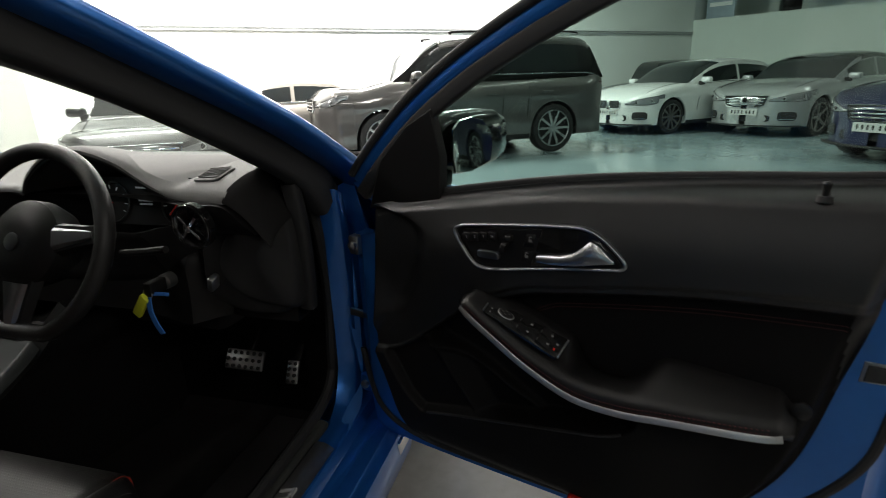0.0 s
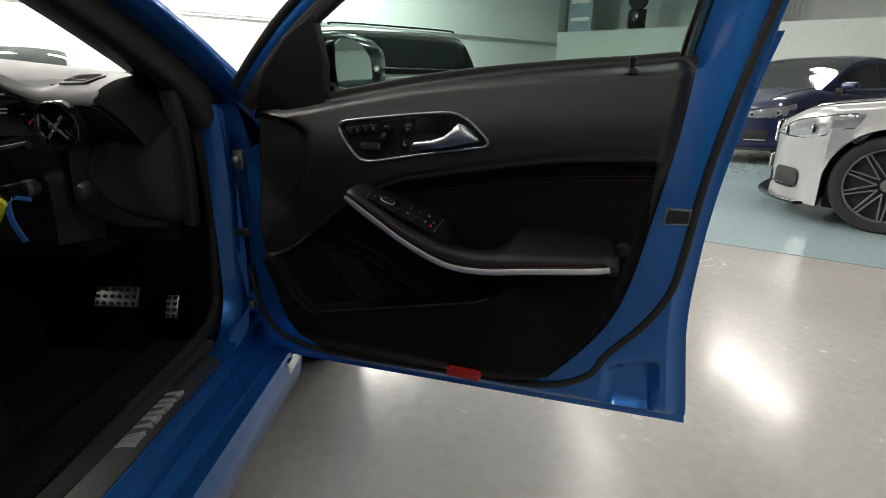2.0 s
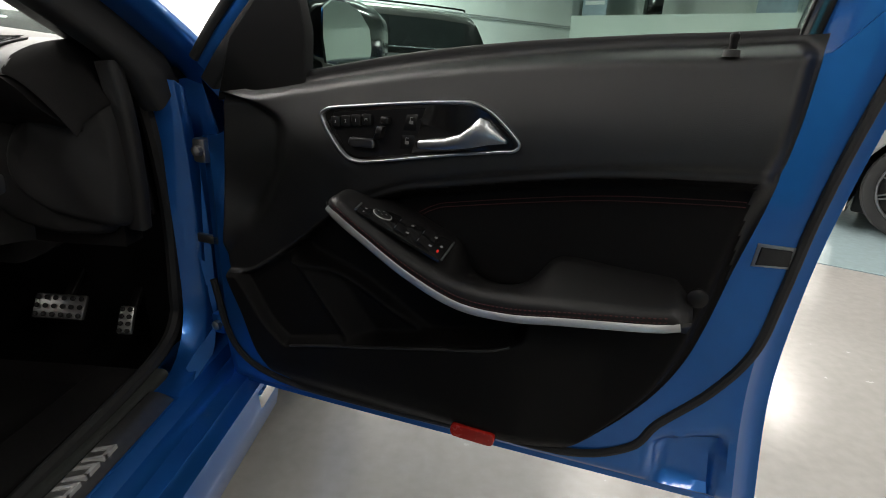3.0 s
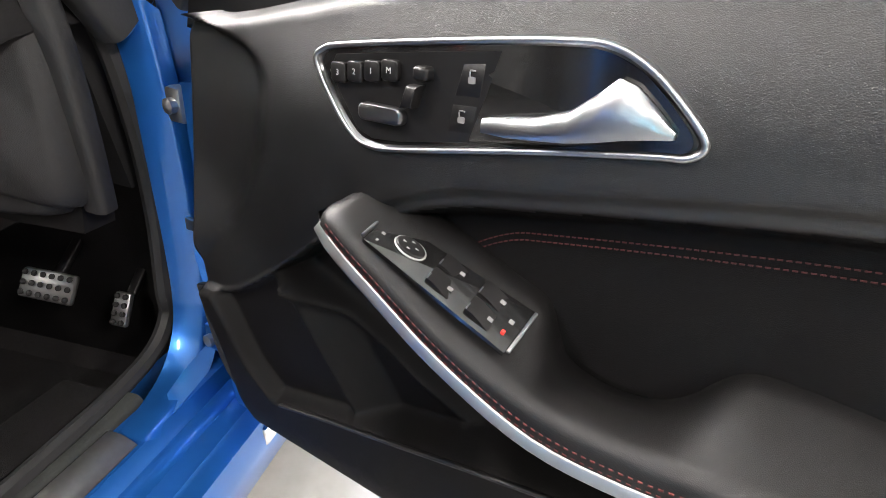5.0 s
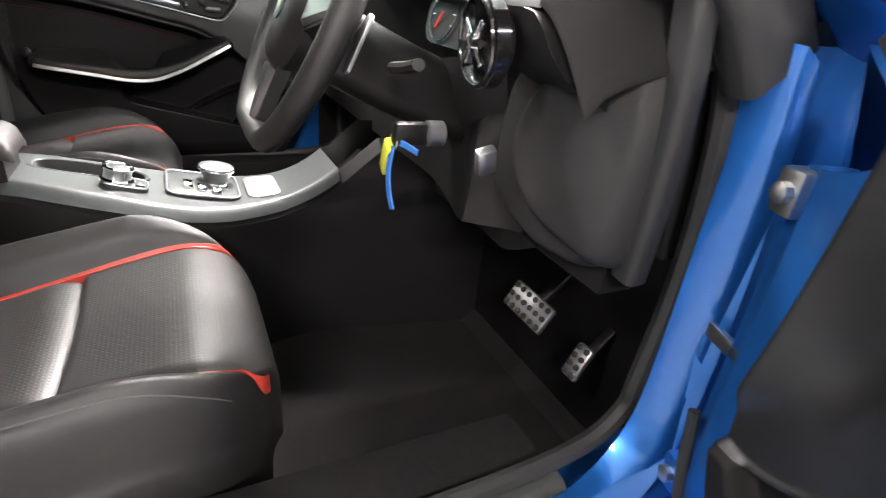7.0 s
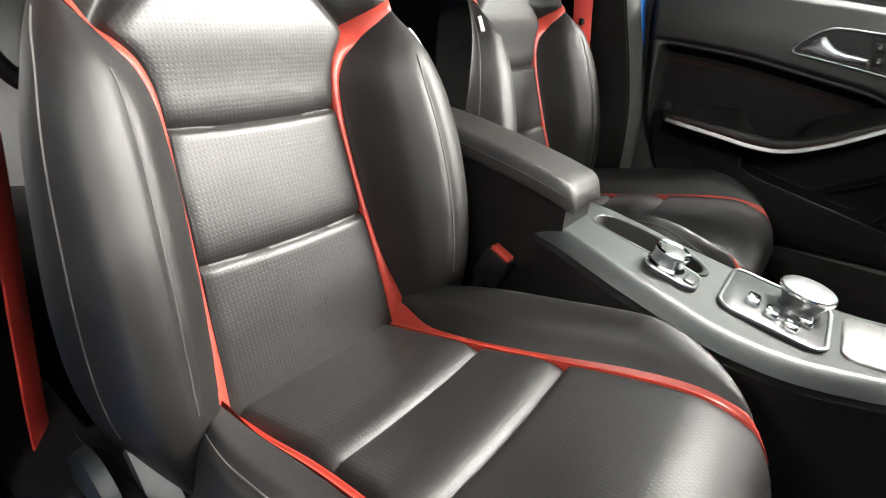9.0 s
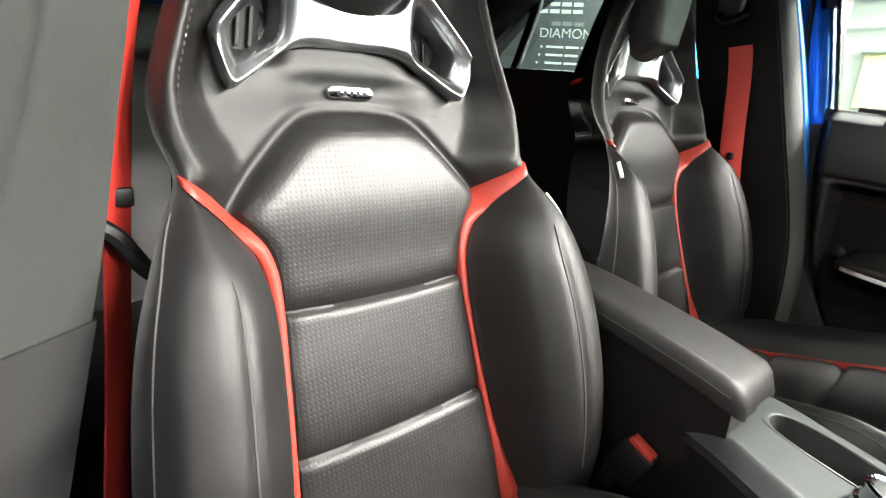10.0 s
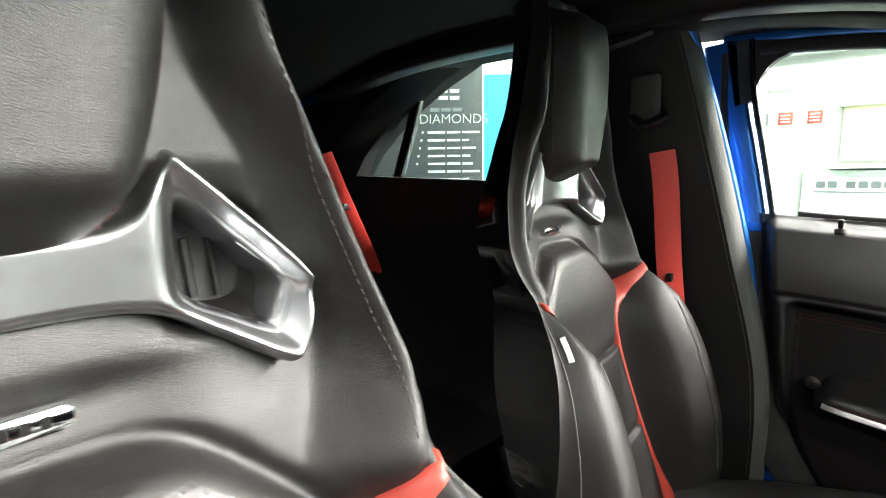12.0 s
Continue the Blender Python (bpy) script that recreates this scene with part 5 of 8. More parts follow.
    # window frame: front post leaning back, header and rear post
    front = [D(u, 0.0, FRAME_TOP(u)) for u in (0.03, 0.08, 0.16, 0.254, 0.35, 0.45, 0.55, 0.65, 0.75, 0.85, 0.93)]
    back_by = 0.0 if sg > 0 else 0.022
    rear = [D(0.985 + back_by, 0.0, 1.30 + back_by), D(0.975 + back_by, 0.0, 1.22), D(0.955 + back_by, 0.0, 1.12), D(0.935 + back_by, 0.0, 1.02), D(0.925 + back_by, 0.0, 0.96)]
    part("window_frame", sweep(curve(front + rear[:1], 5), rounded(0.034 if sg > 0 else 0.036, 0.038, 0.010), D(0, 1, 0)), M_BLUE, root, "blue painted window frame")
    if sg > 0:
        part("frame_seal", sweep(curve([p + D(-0.014, 0.012, 0.014) for p in front], 5), rounded(0.016, 0.028, 0.006), D(0, 1, 0)), M_RUBBER, root, "black rubber lip outside the window frame")
    part("rear_post", sweep(curve(rear, 6), rounded(0.105 if sg > 0 else 0.070, 0.040, 0.012), D(0, 1, 0)), M_BLUE, root, "blue painted rear window post")
    inner = [p + D(0.013, 0.016, -0.024) for p in front]
    part("window_channel", sweep(curve(inner, 5), rounded(0.030 if sg > 0 else 0.024, 0.02, 0.005), D(0, 1, 0)), M_RUBBER, root, "black rubber glass channel")
    part("rear_channel", sweep(curve([p + D(-0.056 if sg > 0 else -0.048, 0.008, 0) for p in rear], 5), rounded(0.022 if sg > 0 else 0.010, 0.03, 0.004), D(0, 1, 0)), M_GLOSS, root, "black glass channel")

    if sg < 0:
        corner = [(1.00, 1.325), (0.870, 1.310), (0.895, 1.290), (0.915, 1.281), (0.930, 1.268), (0.941, 1.250), (0.947, 1.232), (0.949, 1.21), (0.98, 1.20)]
        part("frame_corner", plate(corner, 0.024, lambda a, b, c: D(a, c - 0.004, b)), M_RUBBER, root, "black rounded corner of the glass channel", smooth=False)

    # the pane
    def pane(s, t):
        u = lerp(0.15, 0.93, s)
        return D(u, -0.004, lerp(BELT(u) - 0.02, FRAME_TOP(u) - 0.01, t))

    glazing = part("window_pane", sheet(pane, 14, 4, back=D(0, -0.004, 0)), M_TINT, root, "lightly tinted side window glass")
    glazing.visible_shadow = False
    lip = [D(u, 0.014, BELT(u) - 0.002) for u in (0.20, 0.30, 0.42, 0.55, 0.70, 0.80, 0.865)]
    part("waist_seal", sweep(curve(lip, 5), rounded(0.016, 0.012, 0.004), D(0, 1, 0)), M_RUBBER, root, "black waist seal")

    # triangular mirror cover in the corner of the window
    tri = [(0.066, 0.880), (0.240, 0.900), (0.245, 0.99), (0.225, 1.075), (0.17, 1.045), (0.10, 0.975)]
    part("mirror_cover", plate(tri, 0.020, plane(0.010), 0.006), M_PLASTIC, root, "black plastic mirror corner cover", angle=30)

    if sg < 0:
        edge_line = [D(TRIM_REAR(w) + 0.062, 0.030, w) for w in (0.40, 0.48, 0.56, 0.64, 0.72, 0.80, 0.88, 0.96)]
        part("edge_trim", sweep(curve(edge_line, 4), rounded(0.070, 0.014, 0.005), D(0, 1, 0)), M_RUBBER, root, "black seal trim along the rear edge")

    # pin, latch, reflector
    part("lock_pin", lathe([(0.004, -0.01), (0.004, 0.006), (0.005, 0.008), (0.005, 0.012), (0.003, 0.014)], 12, Matrix.Translation(D(0.80, 0.062, 0.980))), M_PLASTIC, root)
    part("pin_collar", lathe([(0.009, -0.006), (0.008, 0.001), (0.005, 0.002)], 16, Matrix.Translation(D(0.80, 0.060, 0.976))), M_RUBBER, root)
    part("latch", plate([(0.874, 0.734), (0.916, 0.737), (0.916, 0.764), (0.876, 0.764)], 0.004, plane(0.0215), 0.001), M_STEEL, root, "bright metal latch plate in the door edge")
    part("latch_mouth", plate([(0.878, 0.738), (0.912, 0.741), (0.912, 0.760), (0.880, 0.760)], 0.004, plane(0.0262), 0.001), M_RUBBER, root)
    part("reflector", plate(rounded_at(0.555, 0.420, 0.07, 0.022, 0.008), 0.01, lambda a, b, c: D(a, trim_depth(0.555, 0.42) + 0.004 + c, b), 0.002), M_REFLECTOR, root, "red safety reflector")

    # handle bowl
    loop = [(0.298, 0.873), (0.306, 0.884), (0.33, 0.889), (0.429, 0.900), (0.500, 0.906), (0.527, 0.905), (0.550, 0.895), (0.572, 0.877), (0.586, 0.861), (0.580, 0.852),
            (0.56, 0.849), (0.491, 0.838), (0.379, 0.818), (0.350, 0.816), (0.334, 0.822), (0.316, 0.842)]
    def lift(a):
        return 0.064 + 0.014 * smooth01(0.45, 0.8, a) + 0.008
    path = curve([D(a, lift(a), b) for a, b in loop], 5, True)
    ring = sweep(path, rounded(0.0042, 0.010, 0.0018), D(0, 1, 0), True)
    part("handle_surround", ring, M_SILVER, root, "satin silver surround of the door handle")
    cx, cw = 0.44, 0.862
    inside = curve([D(a, 0, b) for a, b in loop], 5, True)
    bowl_rings = []
    for k, dn in ((0.955, 0.001), (0.945, 0.0005), (0.93, 0.000)):
        bowl_rings.append([D(cx + (p.x - cx) * k, lift(p.x) + dn, cw + (p.z - cw) * k) for p in inside])
    part("handle_bowl", loft(bowl_rings, True, True), M_GLOSS, root, "glossy dark handle bowl", angle=60)
    field = [(0.311, 0.868), (0.318, 0.881), (0.37, 0.887), (0.458, 0.8965), (0.450, 0.868), (0.438, 0.834), (0.379, 0.824), (0.353, 0.822), (0.338, 0.828)]
    part("switch_field", plate(field, 0.0016, lambda a, b, c: D(a, lift(a) + 0.0008 + c, b), 0.001), M_PLASTIC, root, "dull black field that carries the seat switches", smooth=False)
    bevel = []
    for k, dn in ((1.0, 0.0045), (0.985, 0.0035), (0.965, 0.0015), (0.95, -0.001)):
        bevel.append([D(cx + (p.x - cx) * (1 - (1 - k) * 0.62), lift(p.x) + dn, cw + (p.z - cw) * (1 - (1 - k) * 2.2)) for p in inside])
    part("surround_bevel", loft(bevel, True, False), M_BEVEL, root, "dark satin inner bevel of the surround", angle=60)
    # lever: a blade that swells to a tip
    st = []
    for a, top, bot, thick in ((0.4495, 0.8535, 0.8430, 0.008), (0.470, 0.8580, 0.8435, 0.014), (0.490, 0.8612, 0.8455, 0.017), (0.510, 0.8680, 0.8480, 0.019), (0.525, 0.8800, 0.8510, 0.019),
                               (0.535, 0.8895, 0.8535, 0.018), (0.545, 0.8865, 0.8560, 0.016), (0.556, 0.8780, 0.8580, 0.014), (0.570, 0.8655, 0.8600, 0.010)):
        base, thick = lift(a) + 0.002, thick * 0.72
        st.append([D(a, base, bot), D(a, base + thick * 0.8, bot + 0.001), D(a, base + thick, lerp(bot, top, 0.35)), D(a, base + thick * 0.9, lerp(bot, top, 0.8)), D(a, base + thick * 0.55, top), D(a, base, top - 0.001)])
    part("lever", loft(st), M_SILVER, root, "satin silver door lever", angle=50)
    # seat memory keys
    for i, ch in enumerate(("3", "2", "1", "M")):
        a = 0.3235 + 0.0162 * i
        b = 0.8685 + 0.0022 * i
        key = part("memory_key", plate(rounded_at(a, b, 0.0150, 0.0150, 0.003), 0.005, lambda x, y, c: D(x, lift(x) + 0.002 + c, y), 0.0012), M_PLASTIC, root)
        tx = words(ch, 0.0062, 0.0002)
        if sg < 0:
            bmesh.ops.scale(tx, vec=(-1, 1, 1), verts=tx.verts)
        for v in tx.verts:
            v.co = D(a + v.co.x, lift(a) + 0.0074 + v.co.z, b + v.co.y)
        part("mark", tx, M_DIM_MARK, key, smooth=False)
    # seat-shaped adjusters
    def knob(pts, depth, mt, nm, lb):
        part(nm, plate(pts, depth, lambda x, y, c: D(x, lift(x) + 0.001 + c, y), 0.003), mt, root, lb)
    knob(rounded_at(0.365, 0.8435, 0.042, 0.013, 0.005), 0.009, M_BEVEL, "cushion_switch", "silver-topped seat cushion switch")
    knob([(0.385, 0.851), (0.396, 0.852), (0.401, 0.868), (0.391, 0.868)], 0.012, M_PLASTIC, "backrest_switch", "black seat backrest switch")
    knob(rounded_at(0.4015, 0.8765, 0.013, 0.010, 0.003), 0.011, M_PLASTIC, "headrest_switch", "black headrest switch")
    knob([(0.424, 0.863), (0.446, 0.864), (0.449, 0.889), (0.430, 0.887)], 0.0016, M_PLASTIC, "unlock_key", "black unlocking key")
    knob([(0.420, 0.838), (0.441, 0.839), (0.445, 0.861), (0.423, 0.860)], 0.0016, M_PLASTIC, "lock_key", "black locking key")
    for a, b in ((0.438, 0.876), (0.432, 0.849)):
        part("lock_sign", plate(rounded_at(a, b, 0.0055, 0.0045, 0.001), 0.0004, lambda x, y, c: D(x, lift(x) + 0.0030 + c, y)), M_SIGN, root)
        part("lock_sign", sweep(curve([D(a - 0.0015, lift(a) + 0.0032, b + 0.002), D(a - 0.0015, lift(a) + 0.0032, b + 0.006), D(a + 0.0025, lift(a) + 0.0032, b + 0.006)], 3), circle(0.0006, 6), D(0, 1, 0)), M_SIGN, root)

    # armrest: outer line by the strip, top falling to the wall of the door
    INNER_TOP = table([(0.322, 0.762), (0.340, 0.776), (0.365, 0.774), (0.42, 0.752), (0.47, 0.730), (0.500, 0.718), (0.512, 0.704), (0.522, 0.676), (0.55, 0.660), (0.585, 0.660), (0.615, 0.676), (0.637, 0.706), (0.655, 0.716), (0.72, 0.714), (0.80, 0.712)])
    OUTER_TOP = table([(0.322, 0.764), (0.340, 0.766), (0.388, 0.741), (0.457, 0.704), (0.531, 0.679), (0.60, 0.676), (0.672, 0.683), (0.80, 0.695)])
    REACH = table([(0.316, 0.098), (0.334, 0.114), (0.40, 0.121), (0.50, 0.124), (0.60, 0.124), (0.72, 0.122), (0.79, 0.116), (0.815, 0.100)])
    def arm_ring(u):
        r, wi, wo, ws = REACH(u), INNER_TOP(u), OUTER_TOP(u), ARM_STRIP(u)
        fade = smooth01(0.312, 0.332, u) * (1 - 0.6 * smooth01(0.79, 0.815, u))
        wi, wo = lerp(ws + 0.006, wi, fade), lerp(ws + 0.006, wo, fade)
        pts = [(0.030, wi - 0.004), (0.048, wi), (0.060, lerp(wi, wo, 0.25) + 0.002), (0.080, lerp(wi, wo, 0.6) + 0.003), (r - 0.014, wo + 0.002), (r - 0.004, wo - 0.002), (r, wo - 0.009), (r + 0.001, ws + 0.008), (r - 0.002, ws + 0.001),
               (r - 0.012, ws - 0.006), (0.075, ws - 0.020), (0.030, ws - 0.032)]
        return [D(u, n, w) for n, w in pts]
    part("armrest", loft([arm_ring(0.318 + 0.497 * k / 70) for k in range(71)]), M_ARM, root, "black leather armrest with red stitching", angle=70)
    strip = [D(u, REACH(u) + 0.0015, ARM_STRIP(u) + 0.003) for u in [0.328 + 0.474 * k / 30 for k in range(31)]]
    part("trim_strip", sweep(strip, rounded(0.0105, 0.004, 0.0018), D(0, 1, 0.35)), M_STEEL, root, "bright silver trim strip under the armrest")
    for off in (0.010, 0.0155):
        bm = bmesh.new()
        line = [D(u, REACH(u) + 0.0008, lerp(ARM_STRIP(u), OUTER_TOP(u), 0.0) + off) for u in [0.34 + 0.45 * k / 150 for k in range(151)]]
        for k in range(0, 150, 2):
            sweep([line[k], line[k].lerp(line[k + 1], 0.5), line[k + 1]], circle(0.0007, 5), D(0, 1, 0), bm=bm)
        part("stitching", bm, M_STITCH, root, "red double stitching")
    def seam_at(u, drop):
        w = PANEL_LINE(u) - drop - 0.03 * (1 - smooth01(0.38, 0.48, u))
        return D(u, trim_depth(u, w) + 0.0014, w)
    for drop in (0.037, 0.043):
        bm = bmesh.new()
        for k in range(0, 200, 2):
            a, b = seam_at(0.40 + 0.45 * k / 200, drop), seam_at(0.40 + 0.45 * (k + 1.3) / 200, drop)
            sweep([a, a.lerp(b, 0.5), b], circle(0.0006, 5), D(0, 1, 0), bm=bm)
        part("stitching", bm, M_STITCH, root, "red stitching on the middle panel")
    # screw cap at the end of the armrest
    part("end_cap", lathe([(0.012, 0), (0.012, 0.006), (0.006, 0.009)], 14, Matrix.Translation(D(0.818, 0.072, 0.700)) @ pose(0, 0, 0, 90 * sg)), M_PLASTIC, root)
    lipline = [D(u, trim_depth(u, POCKET_LIP(u) - 0.006) + 0.001, POCKET_LIP(u)) for u in [0.23 + 0.37 * k / 24 for k in range(25)]]
    part("pocket_rim", sweep(lipline, rounded(0.004, 0.005, 0.0018), D(0, 1, 0)), M_SOFT, root, "black rim of the door pocket")

    # window switch panel, lying on the slope of the armrest
    p00, p10, p01, p11 = V((0.374, 0.108, 0.7505)), V((0.496, 0.108, 0.7015)), V((0.370, 0.072, 0.7560)), V((0.500, 0.072, 0.7160))
    ez = (p10 - p00).cross(p01 - p00).normalized()
    if ez.z < 0:
        ez = -ez
    def S(a, b, c):
        q = p00.lerp(p10, a).lerp(p01.lerp(p11, a), b) + ez * c
        return D(q.x, q.y, q.z)
    if sg > 0:
        panel = part("switch_panel", plate([(-0.02, -0.04), (1.02, -0.04), (1.02, 1.04), (-0.02, 1.04)], 0.004, lambda a, b, c: S(a, b, c - 0.001), 0.0), M_GLOSS, root, "gloss black window switch panel", smooth=False)
        for a in (-0.035, 1.035):
            part("edge_bar", sweep([S(a, 0.0, 0.004), S(a, 0.5, 0.004), S(a, 1.0, 0.004)], rounded(0.003, 0.003, 0.001), S(0, 0, 1) - S(0, 0, 0)), M_SILVER, panel)
        dial = [S(0.235 + 0.107 * math.cos(2 * math.pi * k / 24), 0.5 + 0.235 * math.sin(2 * math.pi * k / 24), 0.006) for k in range(24)]
        part("dial_ring", sweep(dial, circle(0.0009, 6), S(0, 0, 1) - S(0, 0, 0), True), M_DIM_MARK, panel, "white-ringed mirror dial")
        part("dial", loft([[S(0.235 + r * 0.107 * math.cos(2 * math.pi * k / 24), 0.5 + r * 0.235 * math.sin(2 * math.pi * k / 24), z) for k in range(24)] for r, z in ((0.95, 0.002), (0.95, 0.0075), (0.85, 0.0085))]), M_PLASTIC, panel)
        for a, b in ((0.19, 0.5), (0.28, 0.5), (0.235, 0.39), (0.235, 0.61)):
            part("arrow", plate([(-0.012, -0.02), (0.012, 0.0), (-0.012, 0.02)], 0.0004, lambda x, y, c, a=a, b=b: S(a + x, b + y, 0.0088 + c)), M_DIM_MARK, panel, smooth=False)
        for a, b in ((0.05, 0.18), (0.045, 0.45), (0.05, 0.75)):
            part("mirror_sign", plate(rounded_at(a, b, 0.026, 0.075, 0.006), 0.0004, lambda x, y, c: S(x, y, 0.0033 + c)), M_SIGN, panel, smooth=False)
        for a in (0.52, 0.80):
            for b in (0.27, 0.75):
                def rocker(s, t, a=a, b=b):
                    rise = 0.006 * (1 - s) + 0.001
                    return S(a - 0.09 + 0.17 * s, b - 0.19 + 0.38 * t, 0.003 + rise * math.sin(math.pi * (0.25 + 0.55 * s)))
                rk = part("window_switch", sheet(rocker, 8, 3, back=lambda s, t, r=rocker: r(s, t) - (S(0, 0, 0.004) - S(0, 0, 0))), M_PLASTIC, panel, "black window rocker switch")
                part("switch_sign", plate(rounded_at(a + 0.055, b, 0.034, 0.085, 0.006), 0.0004, lambda x, y, c: S(x, y, 0.0058 + c)), M_SIGN, rk, smooth=False)
                part("switch_lip", sweep([S(a - 0.085, b - 0.18, 0.0080), S(a - 0.085, b - 0.02, 0.0080)], circle(0.0007, 5), S(0, 0, 1) - S(0, 0, 0)), M_SILVER, rk)
        part("child_lock", plate(rounded_at(0.950, 0.25, 0.022, 0.055, 0.006), 0.003, lambda x, y, c: S(x, y, 0.003 + c)), M_SCREEN, panel, "red lit child lock key", smooth=False)
        part("lock_sign", plate(rounded_at(0.955, 0.55, 0.030, 0.09, 0.006), 0.0004, lambda x, y, c: S(x, y, 0.0035 + c)), M_SIGN, panel, smooth=False)
    # hinges and check strap at the front edge
    for w in (0.45, 0.79):
        h = box(-0.012, -0.02, w - 0.022, 0.018, 0.008, w + 0.022, 0.006)
        if sg < 0:
            bmesh.ops.scale(h, vec=(1, -1, 1), verts=h.verts)
        part("hinge", h, M_BLUE if w < 0.6 else M_STEEL, root, "steel door hinge")
        part("hinge_bolt", lathe([(0.010, 0), (0.010, 0.010), (0.004, 0.013)], 8, Matrix.Translation(D(0.005, 0.018, w)) @ pose(0, 0, 0, 90 * sg)), M_STEEL, root)
    part("check_strap", box(-0.04, -0.004, 0.610, 0.02, 0.004, 0.628, 0.002), M_STEEL, root, "steel door check strap")
    return root, D


a = radians(18.2)
m_right = Matrix(((math.cos(a), math.sin(a), 0, 0.80), (-math.sin(a), math.cos(a), 0, 0.80), (0, 0, 1, 0), (0, 0, 0, 1)))
right_door, _ = door(1, m_right, "front_door", "blue driver's door standing open with black trim inside")
m_left = Matrix(((0, 1, 0, -0.77), (-1, 0, 0, 0.80), (0, 0, 1, -0.03), (0, 0, 0, 1)))
left_door, _ = door(-1, m_left, "front_door", "closed passenger door with black trim and silver lever")

# wing mirror outside the open door
wing = thing("wing_mirror", "black wing mirror with a dark housing on the open door", "mirror", m_right)
def mirror_ring(y, k):
    # local: x towards the rear, y away from the car
    ring = []
    for i in range(24):
        t = 2 * math.pi * i / 24
        c, q = math.cos(t), math.sin(t)
        x = 0.165 + (0.028 if c > 0 else 0.085) * k * (abs(c) ** 0.7) * (1 if c > 0 else -1)
        ring.append(V((x, y, 0.992 + 0.070 * k * (abs(q) ** 0.75) * (1 if q > 0 else -0.9))))
    return ring


part("housing", loft([mirror_ring(y, k) for y, k in ((0.055, 0.35), (0.062, 0.62), (0.085, 0.86), (0.14, 1.0), (0.22, 1.0), (0.300, 0.92), (0.350, 0.68), (0.366, 0.3))]), M_GLOSS, wing, "gloss black mirror housing")
part("arm", box(0.10, 0.01, 0.915, 0.19, 0.10, 0.95, 0.01), M_PLASTIC, wing, "black mirror foot")
glassy = [(0.072, 0.945), (0.066, 0.985), (0.074, 1.030), (0.105, 1.045), (0.16, 1.048), (0.215, 1.038), (0.255, 1.012), (0.262, 0.975), (0.246, 0.946), (0.15, 0.937)]
part("mirror_glass", plate(glassy, 0.004, lambda x, y, c: V((0.1985 + c - 0.09 * (x - 0.15) - 0.05 * (y - 0.99), x, y)), 0.001), M_MIRROR, wing, "mirror glass", smooth=False)

# ---------------------------------------------------------------- sports seats
BACK_Y = table([(0.34, -0.105), (0.42, -0.128), (0.50, -0.150), (0.575, -0.174), (0.718, -0.218), (0.823, -0.242), (0.90, -0.266), (0.95, -0.283), (1.06, -0.280), (1.15, -0.274), (1.24, -0.276), (1.30, -0.288)])
BACK_W = table([(0.34, 0.20), (0.40, 0.235), (0.48, 0.258), (0.57, 0.266), (0.68, 0.262), (0.76, 0.250), (0.82, 0.228), (0.862, 0.206), (0.90, 0.213), (0.93, 0.212), (0.965, 0.201), (1.0, 0.188), (1.04, 0.170), (1.08, 0.152), (1.12, 0.132), (1.20, 0.111), (1.25, 0.098), (1.28, 0.080), (1.30, 0.045)])
BOLSTER = table([(0.34, 0.03), (0.42, 0.07), (0.52, 0.108), (0.62, 0.128), (0.72, 0.130), (0.80, 0.108), (0.86, 0.064), (1.3, 0.05)])
WING_Y = table([(0.78, -0.135), (0.82, -0.155), (0.856, -0.190), (0.90, -0.210), (0.933, -0.214), (1.0, -0.228), (1.07, -0.238), (1.15, -0.243), (1.24, -0.252), (1.30, -0.280)])
FLANK_Y = table([(0.34, -0.165), (0.50, -0.165), (0.60, -0.155), (0.69, -0.148), (0.77, -0.156), (0.82, -0.176), (0.85, -0.198), (0.90, -0.228), (0.94, -0.246), (1.0, -0.262), (1.11, -0.275), (1.24, -0.276), (1.30, -0.292)])
RED_X = table([(0.40, 0.148), (0.47, 0.140), (0.57, 0.130), (0.66, 0.123), (0.75, 0.120), (0.79, 0.130), (0.82, 0.155), (0.845, 0.180), (0.866, 0.204)])


def pad_edge(z):
    """Half width of the padded middle panel."""
    if z < 0.82:
        return RED_X(z) - 0.004
    return min(RED_X(z) - 0.004, max(0.02, 0.066 + 0.975 * (0.905 - z)))


def pad_depth(ax, z):
    """How far inside the edge of the middle panel a place lies."""
    parts = (0.905 - z, (0.066 - ax) * 0.716 + (0.905 - z) * 0.698, RED_X(min(z, 0.866)) - 0.004 - ax)
    return -0.010 * math.log(sum(math.exp(-d / 0.010) for d in parts))


